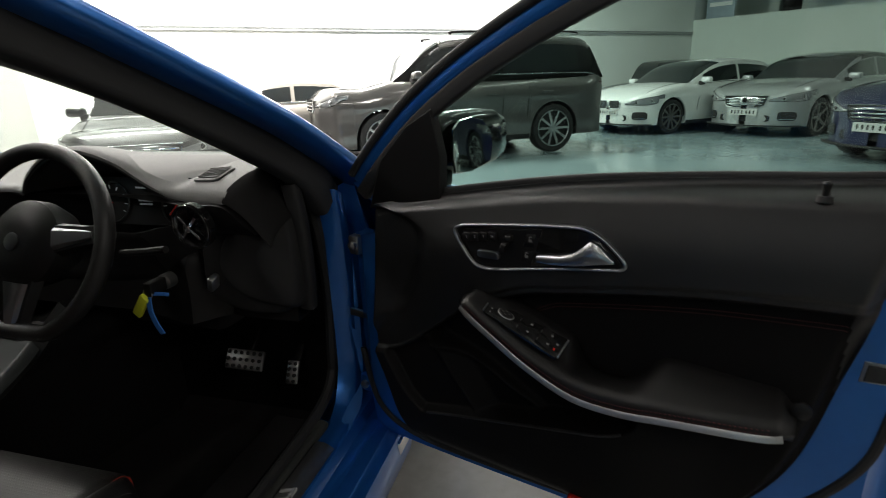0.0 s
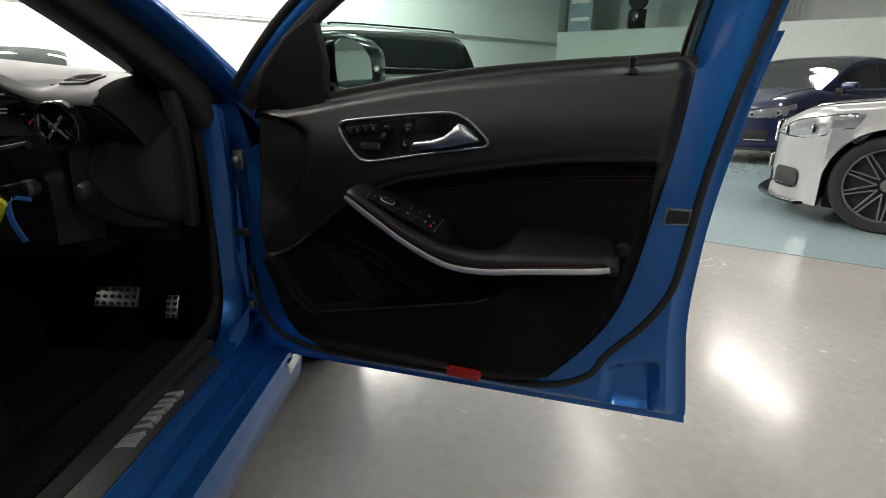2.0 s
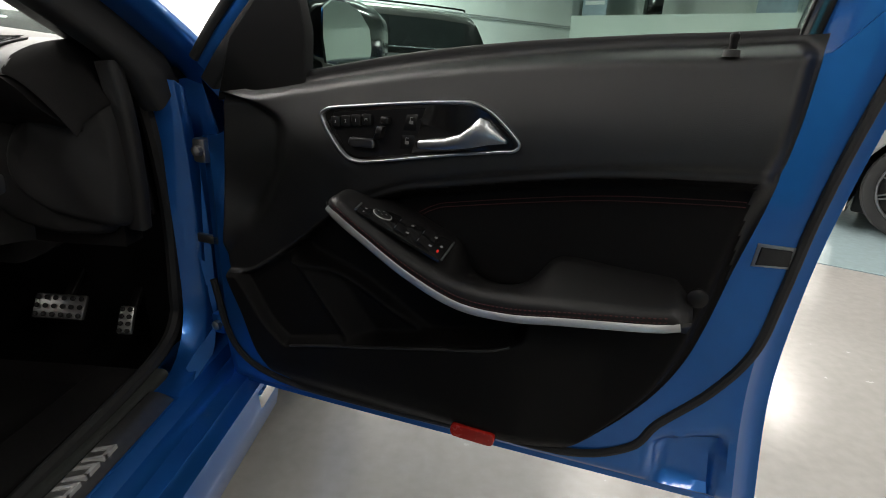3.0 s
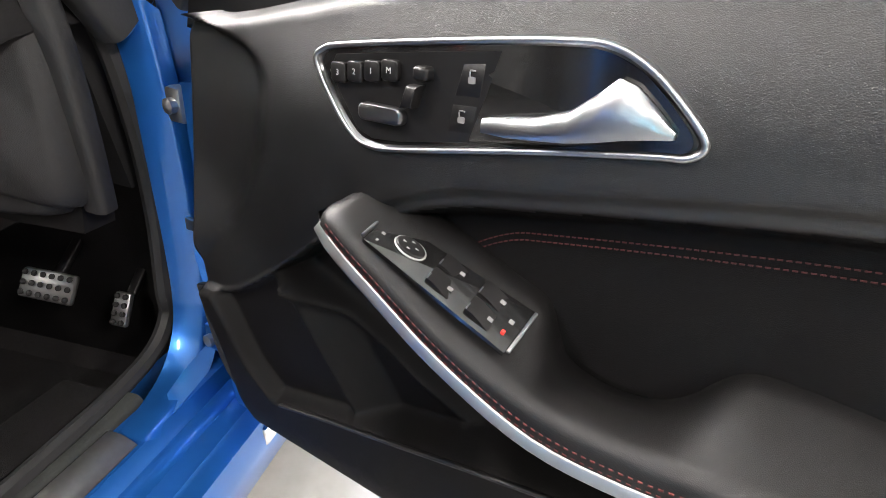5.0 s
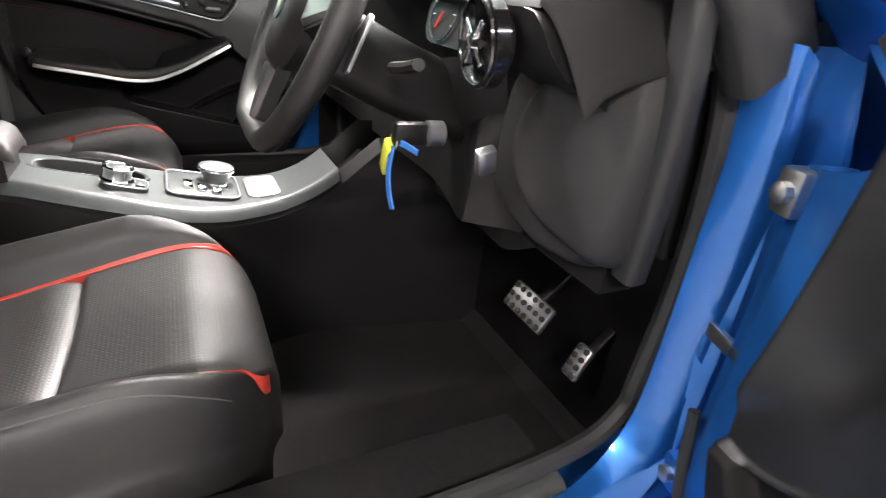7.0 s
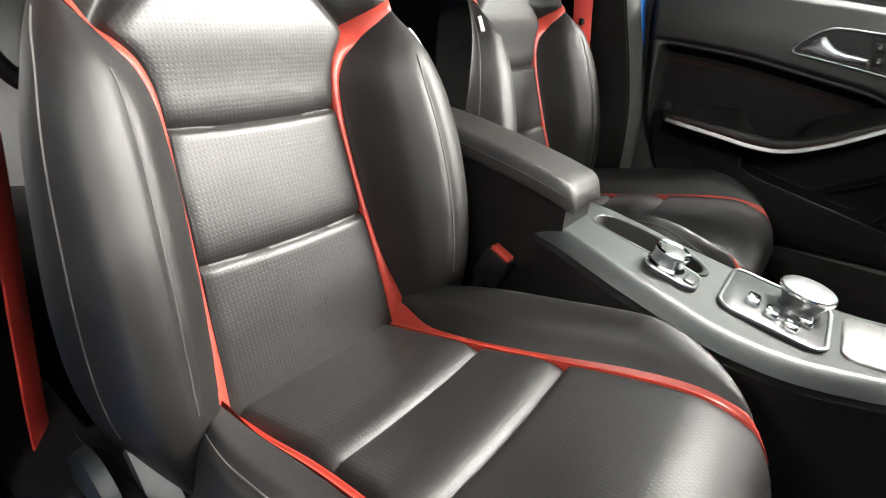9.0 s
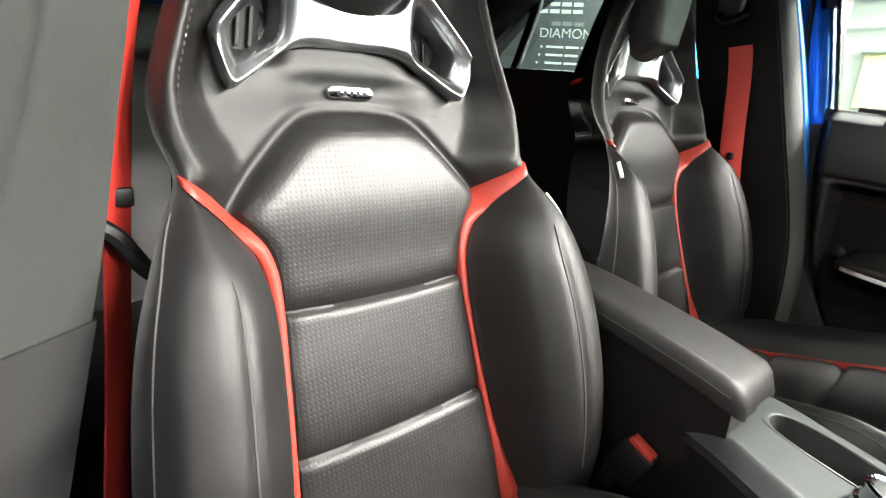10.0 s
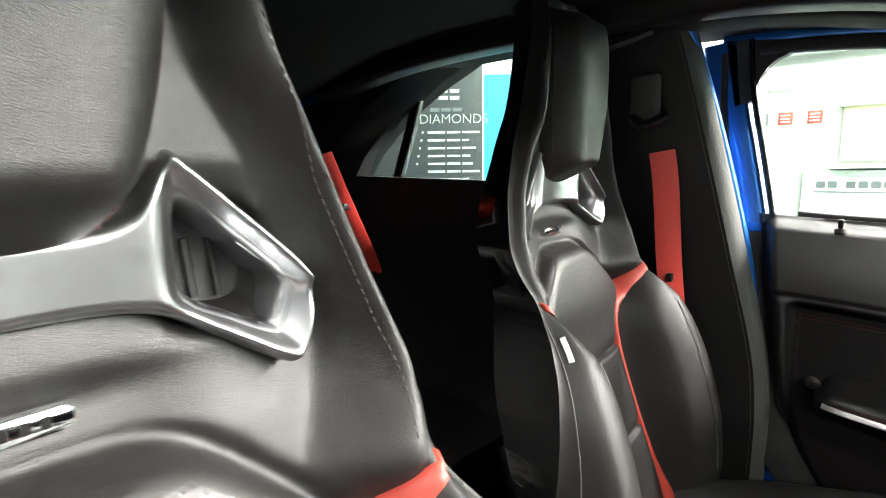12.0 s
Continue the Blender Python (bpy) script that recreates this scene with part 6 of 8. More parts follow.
def back_front(x, z, seams=True):
    """The front of the backrest at a place across and up."""
    y = BACK_Y(z)
    w = BACK_W(z)
    ax = abs(x)
    red = RED_X(min(z, 0.866))
    # side bolsters swell from the red line and round off at the rim
    k = min(1, max(0, (ax - min(red, w * 0.9)) / max(0.02, w - min(red, w * 0.9))))
    low = BOLSTER(z) * math.sin(math.pi * min(1, 0.10 + 0.62 * k)) * smooth01(0, 0.25, k)
    # sewn seam along the bolster
    low -= 0.003 * math.exp(-((k - 0.52) / 0.03) ** 2) * smooth01(0.45, 0.55, z) * (1 - smooth01(0.76, 0.80, z))
    in_arm = smooth01(0.85, 0.96, z) * (1 - smooth01(1.04, 1.12, z))
    high = (WING_Y(max(z, 0.78)) - BACK_Y(z)) * smooth01(lerp(0.62, 0.76, in_arm), lerp(0.92, 1.0, in_arm), ax / w)
    y += max(low, high * smooth01(0.80, 0.88, z))
    # rim
    y = lerp(y, FLANK_Y(z), smooth01(0.89, 1.0, ax / w) ** 1.8)
    # padded middle panel
    d = pad_depth(ax, z)
    q = min(1.0, max(0.0, (d + 0.006) / 0.022))
    y += (0.012 + 0.007 * smooth01(0.76, 0.84, z)) * math.sqrt(1 - (1 - q) ** 2)
    y -= 0.008 * math.exp(-((d + 0.011) / 0.007) ** 2) * smooth01(0.78, 0.83, z)
    # cross seams: the upper panel rolls in, the lower one starts sharp
    if seams and z < 0.80 and ax < pad_edge(z) + 0.004:
        for zs in (0.722, 0.579):
            g = z - zs - 0.004 * (ax / 0.12) ** 2
            y -= 0.009 * math.exp(-g / 0.012 if g > 0 else g / 0.0022)
    # dark pockets behind the metal arms
    y -= 0.044 * math.exp(-((ax - 0.106) / 0.026) ** 4 - ((z - 0.998) / 0.030) ** 4)
    # hollow for the badge and the shoulders round the metal insert
    y -= 0.014 * math.exp(-((z - 0.935) / 0.022) ** 2) * math.exp(-(ax / 0.075) ** 4)
    y += 0.004 * math.exp(-((z - 0.955) / 0.03) ** 2) * math.exp(-((ax - 0.165) / 0.03) ** 2)
    y -= 0.012 * smooth01(0.95, 0.985, z) * (1 - smooth01(1.03, 1.06, z)) * (1 - smooth01(0.10, 0.15, ax))
    return y


CUSH_Z = table([(-0.19, 0.392), (-0.12, 0.404), (0.0, 0.432), (0.12, 0.458), (0.25, 0.484), (0.32, 0.492), (0.365, 0.484), (0.392, 0.462), (0.405, 0.43)])

CUSH_W = table([(-0.19, 0.188), (-0.10, 0.205), (-0.04, 0.235), (0.02, 0.252), (0.20, 0.256), (0.27, 0.250), (0.325, 0.234), (0.36, 0.206), (0.385, 0.172), (0.405, 0.135)])


def cush_red(y):
    """Half distance between the red bands of the cushion."""
    return min(0.138 + 0.030 * smooth01(0.0, 0.34, y), CUSH_W(y) * 0.90)


def cush_top(x, y, seams=True):
    z = CUSH_Z(y)
    ax = abs(x)
    wide = CUSH_W(y)
    red = cush_red(y)
    k = min(1, max(0, (ax - red) / (wide - red)))
    side = 0.052 * (1 - smooth01(0.22, 0.39, y)) + 0.012
    z += side * math.sin(math.pi * min(1, 0.08 + 0.62 * k)) * smooth01(0, 0.25, k)
    z -= 0.09 * smooth01(0.80, 1.0, ax / wide) ** 2.2
    z -= 0.006 * math.exp(-((k - 0.66) / 0.05) ** 2) * (1 - smooth01(0.3, 0.36, y))
    e = red - ax
    z += 0.012 * smooth01(-0.004, 0.02, e) * (1 - smooth01(0.30, 0.38, y))
    z -= 0.003 * math.exp(-((e + 0.001) / 0.006) ** 2)
    for ys in (0.050, 0.165):
        if seams and ax < red + 0.003:
            g = ys + 0.006 * (1 - (ax / red) ** 2) - y
            z -= 0.013 * math.exp(-g / 0.014 if g > 0 else g / 0.0025)
            z += 0.003 * math.exp(-((g - 0.040) / 0.030) ** 2)
    return z


def sports_seat(m, side, label):
    """side 1: the door is on the right of the sitter, -1: on the left."""
    root = thing("sports_seat", label, "car seat", m, "front seats")

    def back(s, t):
        z = lerp(0.345, 1.298, t)
        w = BACK_W(z)
        # more rows at the edges
        q = s * 2 - 1
        x = w * (0.75 * q + 0.25 * math.sin(math.pi * q / 2))
        return V((x, back_front(x, z), z))

    def rear(s, t):
        p = back(s, t)
        k = abs(p.x) / BACK_W(p.z)
        return V((p.x * 0.96, BACK_Y(p.z) - 0.075 - 0.03 * (1 - k * k) * (1 - smooth01(0.9, 1.2, p.z)), p.z))

    def skin(s, t):
        p = back(s, t)
        return p

    bm = bmesh.new()
    nu, nv = 120, 300
    g = [[bm.verts.new(skin(i / nu, j / nv)) for j in range(nv + 1)] for i in range(nu + 1)]
    for i in range(nu):
        for j in range(nv):
            bm.faces.new((g[i][j], g[i + 1][j], g[i + 1][j + 1], g[i][j + 1]))
    part("backrest", bm, M_LEATHER, root, "black leather backrest with deep side bolsters and built-in headrest", angle=80)
    # hard shell behind
    def shell_row(t):
        z = lerp(0.345, 1.298, t)
        w = BACK_W(z)
        y0 = back_front(w, z)
        ring = []
        for k in range(17):
            q = k / 16 * 2 - 1
            a = abs(q)
            deep = BACK_Y(z) - 0.035 if a < 0.93 else 9.0
            ring.append(V((w * q, min(deep, y0 - 0.004 * (1 - a**20) - 0.12 * (1 - a) * (1 - 0.4 * (1 - a))), z)))
        return ring
    part("back_shell", loft([shell_row(k / 60) for k in range(61)], False, False), M_GLOSS, root, "glossy black seat back shell", angle=70)

    # padded panels: thin perforated covers that follow the leather
    for z0, z1 in ((0.7228, 0.896), (0.5798, 0.7208), (0.405, 0.5778)):
        def cover(s, t, z0=z0, z1=z1):
            z = lerp(z0, z1, t)
            w = max(0.02, pad_edge(z) - (0.003 if z < 0.80 else 0.003 + 0.10 * (z - 0.80)))
            x = (2 * s - 1) * w
            return V((x, back_front(x, z + 0.004 * (x / 0.12) ** 2) + 0.0013, z + 0.004 * (x / 0.12) ** 2))
        part("perforated_panel", sheet(cover, 50, 64), M_PERF, root, "perforated black leather panel")

    # red piping down both sides of the middle, broad at the shoulder
    for sx in (-1, 1):
        def strip(s, t, sx=sx):
            z = lerp(0.395, 0.8655, t)
            wide = table([(0.39, 0.028), (0.46, 0.020), (0.53, 0.0125), (0.66, 0.0105), (0.74, 0.012), (0.79, 0.013), (0.83, 0.011), (0.855, 0.009), (0.8655, 0.006)])(z)
            dx = (RED_X(z + 0.004) - RED_X(z - 0.004)) / 0.008
            k = 1 / math.hypot(1, dx)
            off = (s - 0.36) * wide
            x = min(RED_X(z) + off * k, BACK_W(z) * 0.985)
            z = z - off * dx * k
            zc = lerp(0.395, 0.8655, t)
            def near(o):
                return sum(back_front(min(RED_X(zc) + o * k, BACK_W(zc) * 0.985), zc - o * dx * k + b, False) for b in (-0.01, -0.005, 0, 0.005, 0.01)) / 5
            flat = lerp(near(-0.36 * wide), near(0.64 * wide), s)
            return V((sx * x, flat + 0.0022 + 0.0028 * math.sin(math.pi * s), z))
        part("red_piping", sheet(strip, 6, 120, back=(0, -0.016, 0)), M_RED, root, "red leather band", angle=70)
        # grey seam on the bolster and at the rim
        for kk, z0, z1 in ((0.52, 0.50, 0.80), (0.93, 0.45, 0.84)):
            def run(t, kk=kk, z0=z0, z1=z1, sx=sx):
                z = lerp(z0, z1, t)
                r = RED_X(z)
                x = lerp(r, BACK_W(z), kk)
                return V((sx * x, back_front(x, z) + 0.0006, z))
            part("seam", sweep([run(k / 40) for k in range(41)], circle(0.0011, 5), (0, 1, 0)), M_GREYSTITCH, root, "grey seam")
        def rim_run(t, sx=sx):
            z = lerp(0.88, 1.24, t)
            x = BACK_W(z) * 0.90
            return V((sx * x, back_front(x, z) + 0.0006, z))
        bm = bmesh.new()
        line = [rim_run(k / 110) for k in range(111)]
        for k in range(0, 110, 2):
            sweep([line[k], line[k].lerp(line[k + 1], 0.5), line[k + 1]], circle(0.0005, 5), (0, 1, 0), bm=bm)
        part("stitching", bm, M_DARKSTITCH, root, "dark stitching")
        # maker's tag on the flank
        if sx != side:
            tag = [V((sx * BACK_W(z) * 0.955, back_front(BACK_W(z) * 0.955, z) + 0.004, z)) for z in (0.806, 0.814, 0.822, 0.830)]
            part("side_tag", sweep(tag, rounded(0.007, 0.003, 0.001), (sx, 0.6, 0)), M_WHITE_MARK, root, "small pale sewn-in tag")

    # headrest pad
    def hr_half(z):
        return table([(1.012, 0.026), (1.02, 0.040), (1.03, 0.050), (1.05, 0.060), (1.08, 0.070), (1.12, 0.077), (1.17, 0.080), (1.23, 0.076), (1.265, 0.060), (1.285, 0.028)])(z)
    def head(s, t):
        z = lerp(1.012, 1.285, t)
        w = hr_half(z)
        x = (2 * s - 1) * w
        a = abs(2 * s - 1)
        rise = 0.062 * (1 - a**6) * min(1, smooth01(1.008, 1.05, z)) * (1 - smooth01(1.25, 1.287, z))
        return V((x, BACK_Y(z) - 0.004 + rise, z))
    part("headrest", sheet(head, 36, 50, back=lambda s, t: head(s, t) + V((0, -0.02, 0))), M_LEATHER, root, "black leather headrest pad", angle=70)
    for sx in (-1, 1):
        bm = bmesh.new()
        line = []
        for k in range(121):
            z = lerp(1.02, 1.27, k / 120)
            t = (z - 1.012) / 0.273
            line.append(head(0.5 + sx * 0.462, t) + V((0, 0.001, 0)))
        for k in range(0, 120, 2):
            sweep([line[k], line[k].lerp(line[k + 1], 0.5), line[k + 1]], circle(0.0006, 5), (0, 1, 0), bm=bm)
        part("stitching", bm, M_STITCH, root, "dark red stitching")

    # satin metal insert: a bridge and two slotted arms
    def on_back(x, z, off):
        return V((x, BACK_Y(z) - 0.010 + off + 0.027 * (abs(x) / 0.15) ** 2, z))
    FOOT = table([(0.0, 0.979), (0.05, 0.9785), (0.075, 0.972), (0.10, 0.956), (0.130, 0.936), (0.138, 0.934), (0.145, 0.946), (0.150, 0.966), (0.153, 0.980)])
    HEAD = table([(0.0, 1.025), (0.04, 1.027), (0.058, 1.034), (0.069, 1.050), (0.076, 1.064), (0.082, 1.060), (0.11, 1.034), (0.138, 1.006), (0.148, 0.993), (0.153, 0.984)])
    hole = [(0.088, 0.985), (0.105, 0.974), (0.122, 0.965), (0.127, 0.968), (0.132, 0.984), (0.126, 0.994), (0.105, 1.015), (0.090, 1.029), (0.085, 1.026), (0.084, 1.004)]
    hole = [(p.x, p.y) for p in curve([(a, b, 0) for a, b in hole], 4, True)]
    mid = (sum(a for a, b in hole) / len(hole), sum(b for a, b in hole) / len(hole))
    hole = [(mid[0] + (a - mid[0]) * 1.13, mid[1] + (b - mid[1]) * 1.13) for a, b in hole]
    hx = sum(a for a, b in hole) / len(hole)
    hz = sum(b for a, b in hole) / len(hole)

    def in_hole(x, z, grow):
        """Whether a place lies inside the slot, grown by a share."""
        a, b = (x - hx) / grow + hx, (z - hz) / grow + hz
        inside = False
        for p, q in zip(hole, hole[1:] + hole[:1]):
            if (p[1] > b) != (q[1] > b) and a < (q[0] - p[0]) * (b - p[1]) / (q[1] - p[1]) + p[0]:
                inside = not inside
        return inside

    spokes_of = sorted((math.atan2(b - hz, a - hx), math.hypot(a - hx, b - hz)) for a, b in hole)

    def reach(x, z):
        """How many times the slot would have to grow to reach a place."""
        a = math.atan2(z - hz, x - hx)
        lo, hi = spokes_of[-1], spokes_of[0]
        for p, q in zip(spokes_of, spokes_of[1:]):
            if p[0] <= a <= q[0]:
                lo, hi = p, q
        span = (hi[0] - lo[0]) % (2 * math.pi)
        k = ((a - lo[0]) % (2 * math.pi)) / span if span else 0.0
        return math.hypot(x - hx, z - hz) / lerp(lo[1], hi[1], k)

    def metal_off(x, z):
        """Height of the metal face: a hollowed band with rounded edges."""
        ax = min(abs(x), 0.153)
        lo, hi = FOOT(ax), HEAD(ax)
        e = min(z - lo, hi - z, (0.153 - ax) * 1.2)
        k = 1 - min(1.0, max(0.0, e) / 0.009)
        funnel = 0.017 * (1 - smooth01(0.9, 1.7, reach(ax, z))) * smooth01(0.058, 0.080, ax)
        return 0.016 - 0.022 * (1 - math.sqrt(max(0.0, 1 - k * k))) - 0.004 * math.exp(-(ax / 0.05) ** 2) - funnel

    def face(s, t):
        q = 2 * s - 1
        x = 0.153 * (0.8 * q + 0.2 * math.sin(math.pi * q / 2))
        u = 0.5 - 0.5 * math.cos(math.pi * t)
        z = lerp(FOOT(abs(x)), HEAD(abs(x)), lerp(t, u, 0.5))
        return x, z
    bm = bmesh.new()
    nx, nz = 160, 30
    grid = [[bm.verts.new(on_back(*face(i / nx, j / nz), metal_off(*face(i / nx, j / nz)))) for j in range(nz + 1)] for i in range(nx + 1)]
    for i in range(nx):
        for j in range(nz):
            x, z = face((i + 0.5) / nx, (j + 0.5) / nz)
            if not in_hole(abs(x), z, 1.08):
                bm.faces.new((grid[i][j], grid[i + 1][j], grid[i + 1][j + 1], grid[i][j + 1]))
    metal = part("metal_insert", bm, M_SILVER, root, "satin silver insert with two slots below the headrest", angle=80)
    for sx in (-1, 1):
        rings = []
        for grow, off in ((1.22, 0.0002), (1.15, 0.0010), (1.08, 0.0006), (1.03, -0.003), (1.0, -0.008), (0.97, -0.036)):
            ring = [(hx + (a - hx) * grow, hz + (b - hz) * grow) for a, b in hole]
            rings.append([on_back(sx * a, b, metal_off(a, b) + off) for a, b in ring])
        part("slot_rim", loft(rings, True, False), M_SILVER, metal, "bevelled slot edge", angle=70)
        part("slot", plate(hole, 0.001, lambda a, b, c: on_back(sx * a, b, -0.036 + c)), M_RUBBER, metal, "dark slot", smooth=False)
        for q in (0.102, 0.116):
            part("slot_rib", sweep([on_back(sx * q, 0.975, -0.030), on_back(sx * (q - 0.004), 1.012, -0.030)], rounded(0.005, 0.004, 0.001), (0, 1, 0)), M_PLASTIC, metal)
    badge = part("badge", plate(rounded_at(0, 0.936, 0.058, 0.013, 0.006), 0.006, lambda a, b, c: V((a, back_front(0, 0.936) + 0.003 + c, b)), 0.002), M_CHROME, root, "small polished badge")
    for k in range(5):
        part("badge_bar", plate(rounded_at(-0.016 + 0.008 * k, 0.936, 0.004, 0.006, 0.001), 0.0008, lambda a, b, c: V((a, back_front(0, 0.936) + 0.0088 + c, b))), M_PLASTIC, badge, smooth=False)

    # cushion
    def top(s, t):
        y = lerp(-0.19, 0.405, t)
        q = s * 2 - 1
        x = CUSH_W(y) * (0.75 * q + 0.25 * math.sin(math.pi * q / 2))
        return V((x, y, cush_top(x, y)))
    def under(s, t):
        p = top(s, t)
        return V((p.x * 0.97, min(p.y, 0.385), 0.30))
    part("cushion", sheet(top, 110, 190, back=under), M_LEATHER, root, "black leather seat cushion with raised sides", angle=80)
    for y0, y1 in ((-0.16, 0.0495), (0.0525, 0.1645), (0.1675, 0.345)):
        def cover(s, t, y0=y0, y1=y1):
            x0 = (2 * s - 1)
            y = lerp(y0, y1, t)
            x = x0 * (cush_red(y) - 0.003)
            y = y + 0.006 * (1 - x0 * x0)
            return V((x, y, cush_top(x, y) + 0.0006))
        part("perforated_panel", sheet(cover, 44, 60), M_PERF_SEAT, root, "perforated black leather panel")
    for sx in (-1, 1):
        def strip(s, t, sx=sx):
            y = lerp(-0.185, 0.388, t)
            red = cush_red(y)
            wide = (1 - 0.5 * smooth01(0.30, 0.388, y)) * 0.008 + 0.008 * (1 - smooth01(-0.12, -0.03, y))
            x = red + (s - 0.4) * wide
            over = max(cush_top(x + a, y, False) for a in (-0.005, 0, 0.005))
            return V((sx * x, y, over + 0.0015 + 0.0025 * math.sin(math.pi * s)))
        part("red_piping", sheet(strip, 6, 70, back=(0, 0, -0.016)), M_RED, root, "red leather band", angle=70)
        def run(t, sx=sx):
            y = lerp(-0.10, 0.34, t)
            x = lerp(cush_red(y), CUSH_W(y), 0.66)
            return V((sx * x, y, cush_top(x, y) + 0.0008))
        part("seam", sweep([run(k / 40) for k in range(41)], circle(0.0011, 5), (0, 0, 1)), M_GREYSTITCH, root, "grey seam")
    # plastic flanks and rails
    for sx in (-1, 1):
        def flank(s, t, sx=sx):
            y = lerp(-0.24, 0.36, s)
            z = lerp(0.20, 0.345 + 0.05 * smooth01(0.0, 0.3, -y + 0.05), t)
            return V((sx * (0.255 + 0.016 * math.sin(math.pi * t)), y, z))
        part("side_trim", sheet(flank, 16, 8, back=(-0.03 * sx, 0, 0)), M_PLASTIC, root, "black plastic seat flank")
        part("rail", box(sx * 0.20 - 0.02, -0.30, 0.155, sx * 0.20 + 0.02, 0.34, 0.205, 0.006), M_STEEL, root, "steel seat rail")
    part("control_lever", sweep(curve([V((side * 0.278, 0.02, 0.335)), V((side * 0.280, 0.10, 0.338)), V((side * 0.278, 0.17, 0.330))], 6), rounded(0.020, 0.012, 0.005), (0, 0, 1)), M_PLASTIC, root, "black seat adjuster handle")
    def facet(s, t):
        wide = 0.030 * (1 - 0.7 * smooth01(0.55, 1.0, t))
        return V((side * (0.204 + 0.012 * t + wide * s), lerp(-0.178, -0.062, t), lerp(0.446, 0.345, t) - 0.010 * s + 0.006 * math.sin(math.pi * t)))
    part("hinge_plate", sheet(facet, 6, 14, back=(0, -0.006, -0.03)), M_HINGE, root, "pale grey plastic hinge cover")
    part("hinge_cover", lathe([(0.055, 0), (0.052, 0.014), (0.03, 0.02)], 20, Matrix.Translation((side * 0.262, -0.155, 0.375)) @ pose(0, 0, 0, 0, 90 * side, 0)), M_CONSOLE, root, "grey hinge cover")
    # shoulder belt guide loop on the outer flank
    guide = [V((side * 0.190, -0.265, 0.755)), V((side * 0.222, -0.242, 0.780)), V((side * 0.245, -0.236, 0.815)), V((side * 0.268, -0.240, 0.832)), V((side * 0.272, -0.275, 0.835)), V((side * 0.235, -0.285, 0.800))]
    part("belt_guide", tube(guide, 0.008, 8, 6), M_PLASTIC, root, "black belt guide loop")
    # buckle on the tunnel side
    part("buckle_stalk", tube([V((-side * 0.285, -0.10, 0.33)), V((-side * 0.283, -0.07, 0.41)), V((-side * 0.281, -0.045, 0.475))], 0.012, 8, 5), M_PLASTIC, root, "black buckle stalk")
    bk = part("buckle", turned(box(-0.012, -0.024, -0.03, 0.012, 0.024, 0.032, 0.006), Matrix.Translation((-side * 0.280, -0.030, 0.488)) @ pose(0, 0, 0, -25)), M_PLASTIC, root, "black belt buckle")
    part("release", turned(box(-0.009, -0.018, 0.028, 0.009, 0.018, 0.038, 0.003), Matrix.Translation((-side * 0.280, -0.030, 0.488)) @ pose(0, 0, 0, -25)), M_RED, bk, "red release button")
    return root


driver_seat = sports_seat(pose(0.359, 0, 0), 1, "black leather sports seat with red piping on the driver's side")
passenger_seat = sports_seat(pose(-0.375, -0.090, 0.018), -1, "black leather sports seat with red piping beside the console")

# ---------------------------------------------------------------- parked cars
M_DARKGLASS = material("dark_car_glass", (0.010, 0.013, 0.014), 0.05, 0, 0.1, 1, coat=1.0, rough_var=0.02)
M_TYRE = material("tyre_rubber", (0.015, 0.015, 0.015), 0.75, 0, 0.25, 9, 0.0008, 120)
M_RIM = material("bright_alloy", (0.62, 0.62, 0.61), 0.28, 1.0, 0.08, 4)
M_RIM_DARK = material("dark_alloy", (0.27, 0.262, 0.255), 0.35, 1.0, 0.1, 4)
M_LAMP = material("headlamp_lens", (0.32, 0.33, 0.34), 0.10, 0.5, 0.15, 14, coat=1.0)
M_TAIL = material("red_tail_lamp", (0.10, 0.012, 0.01), 0.12, 0, 0.15, 12, coat=1.0)
M_UNDER = material("underbody_black", (0.010, 0.010, 0.010), 0.8, 0, 0.2, 5)
M_PLATE = material("number_plate_white", (0.5, 0.5, 0.48), 0.4, 0, 0.04, 5)


def paint(name, color, metal=0.3):
    return material(name, color, 0.32, metal, 0.03, 1.2, coat=1.0, rough_var=0.02)


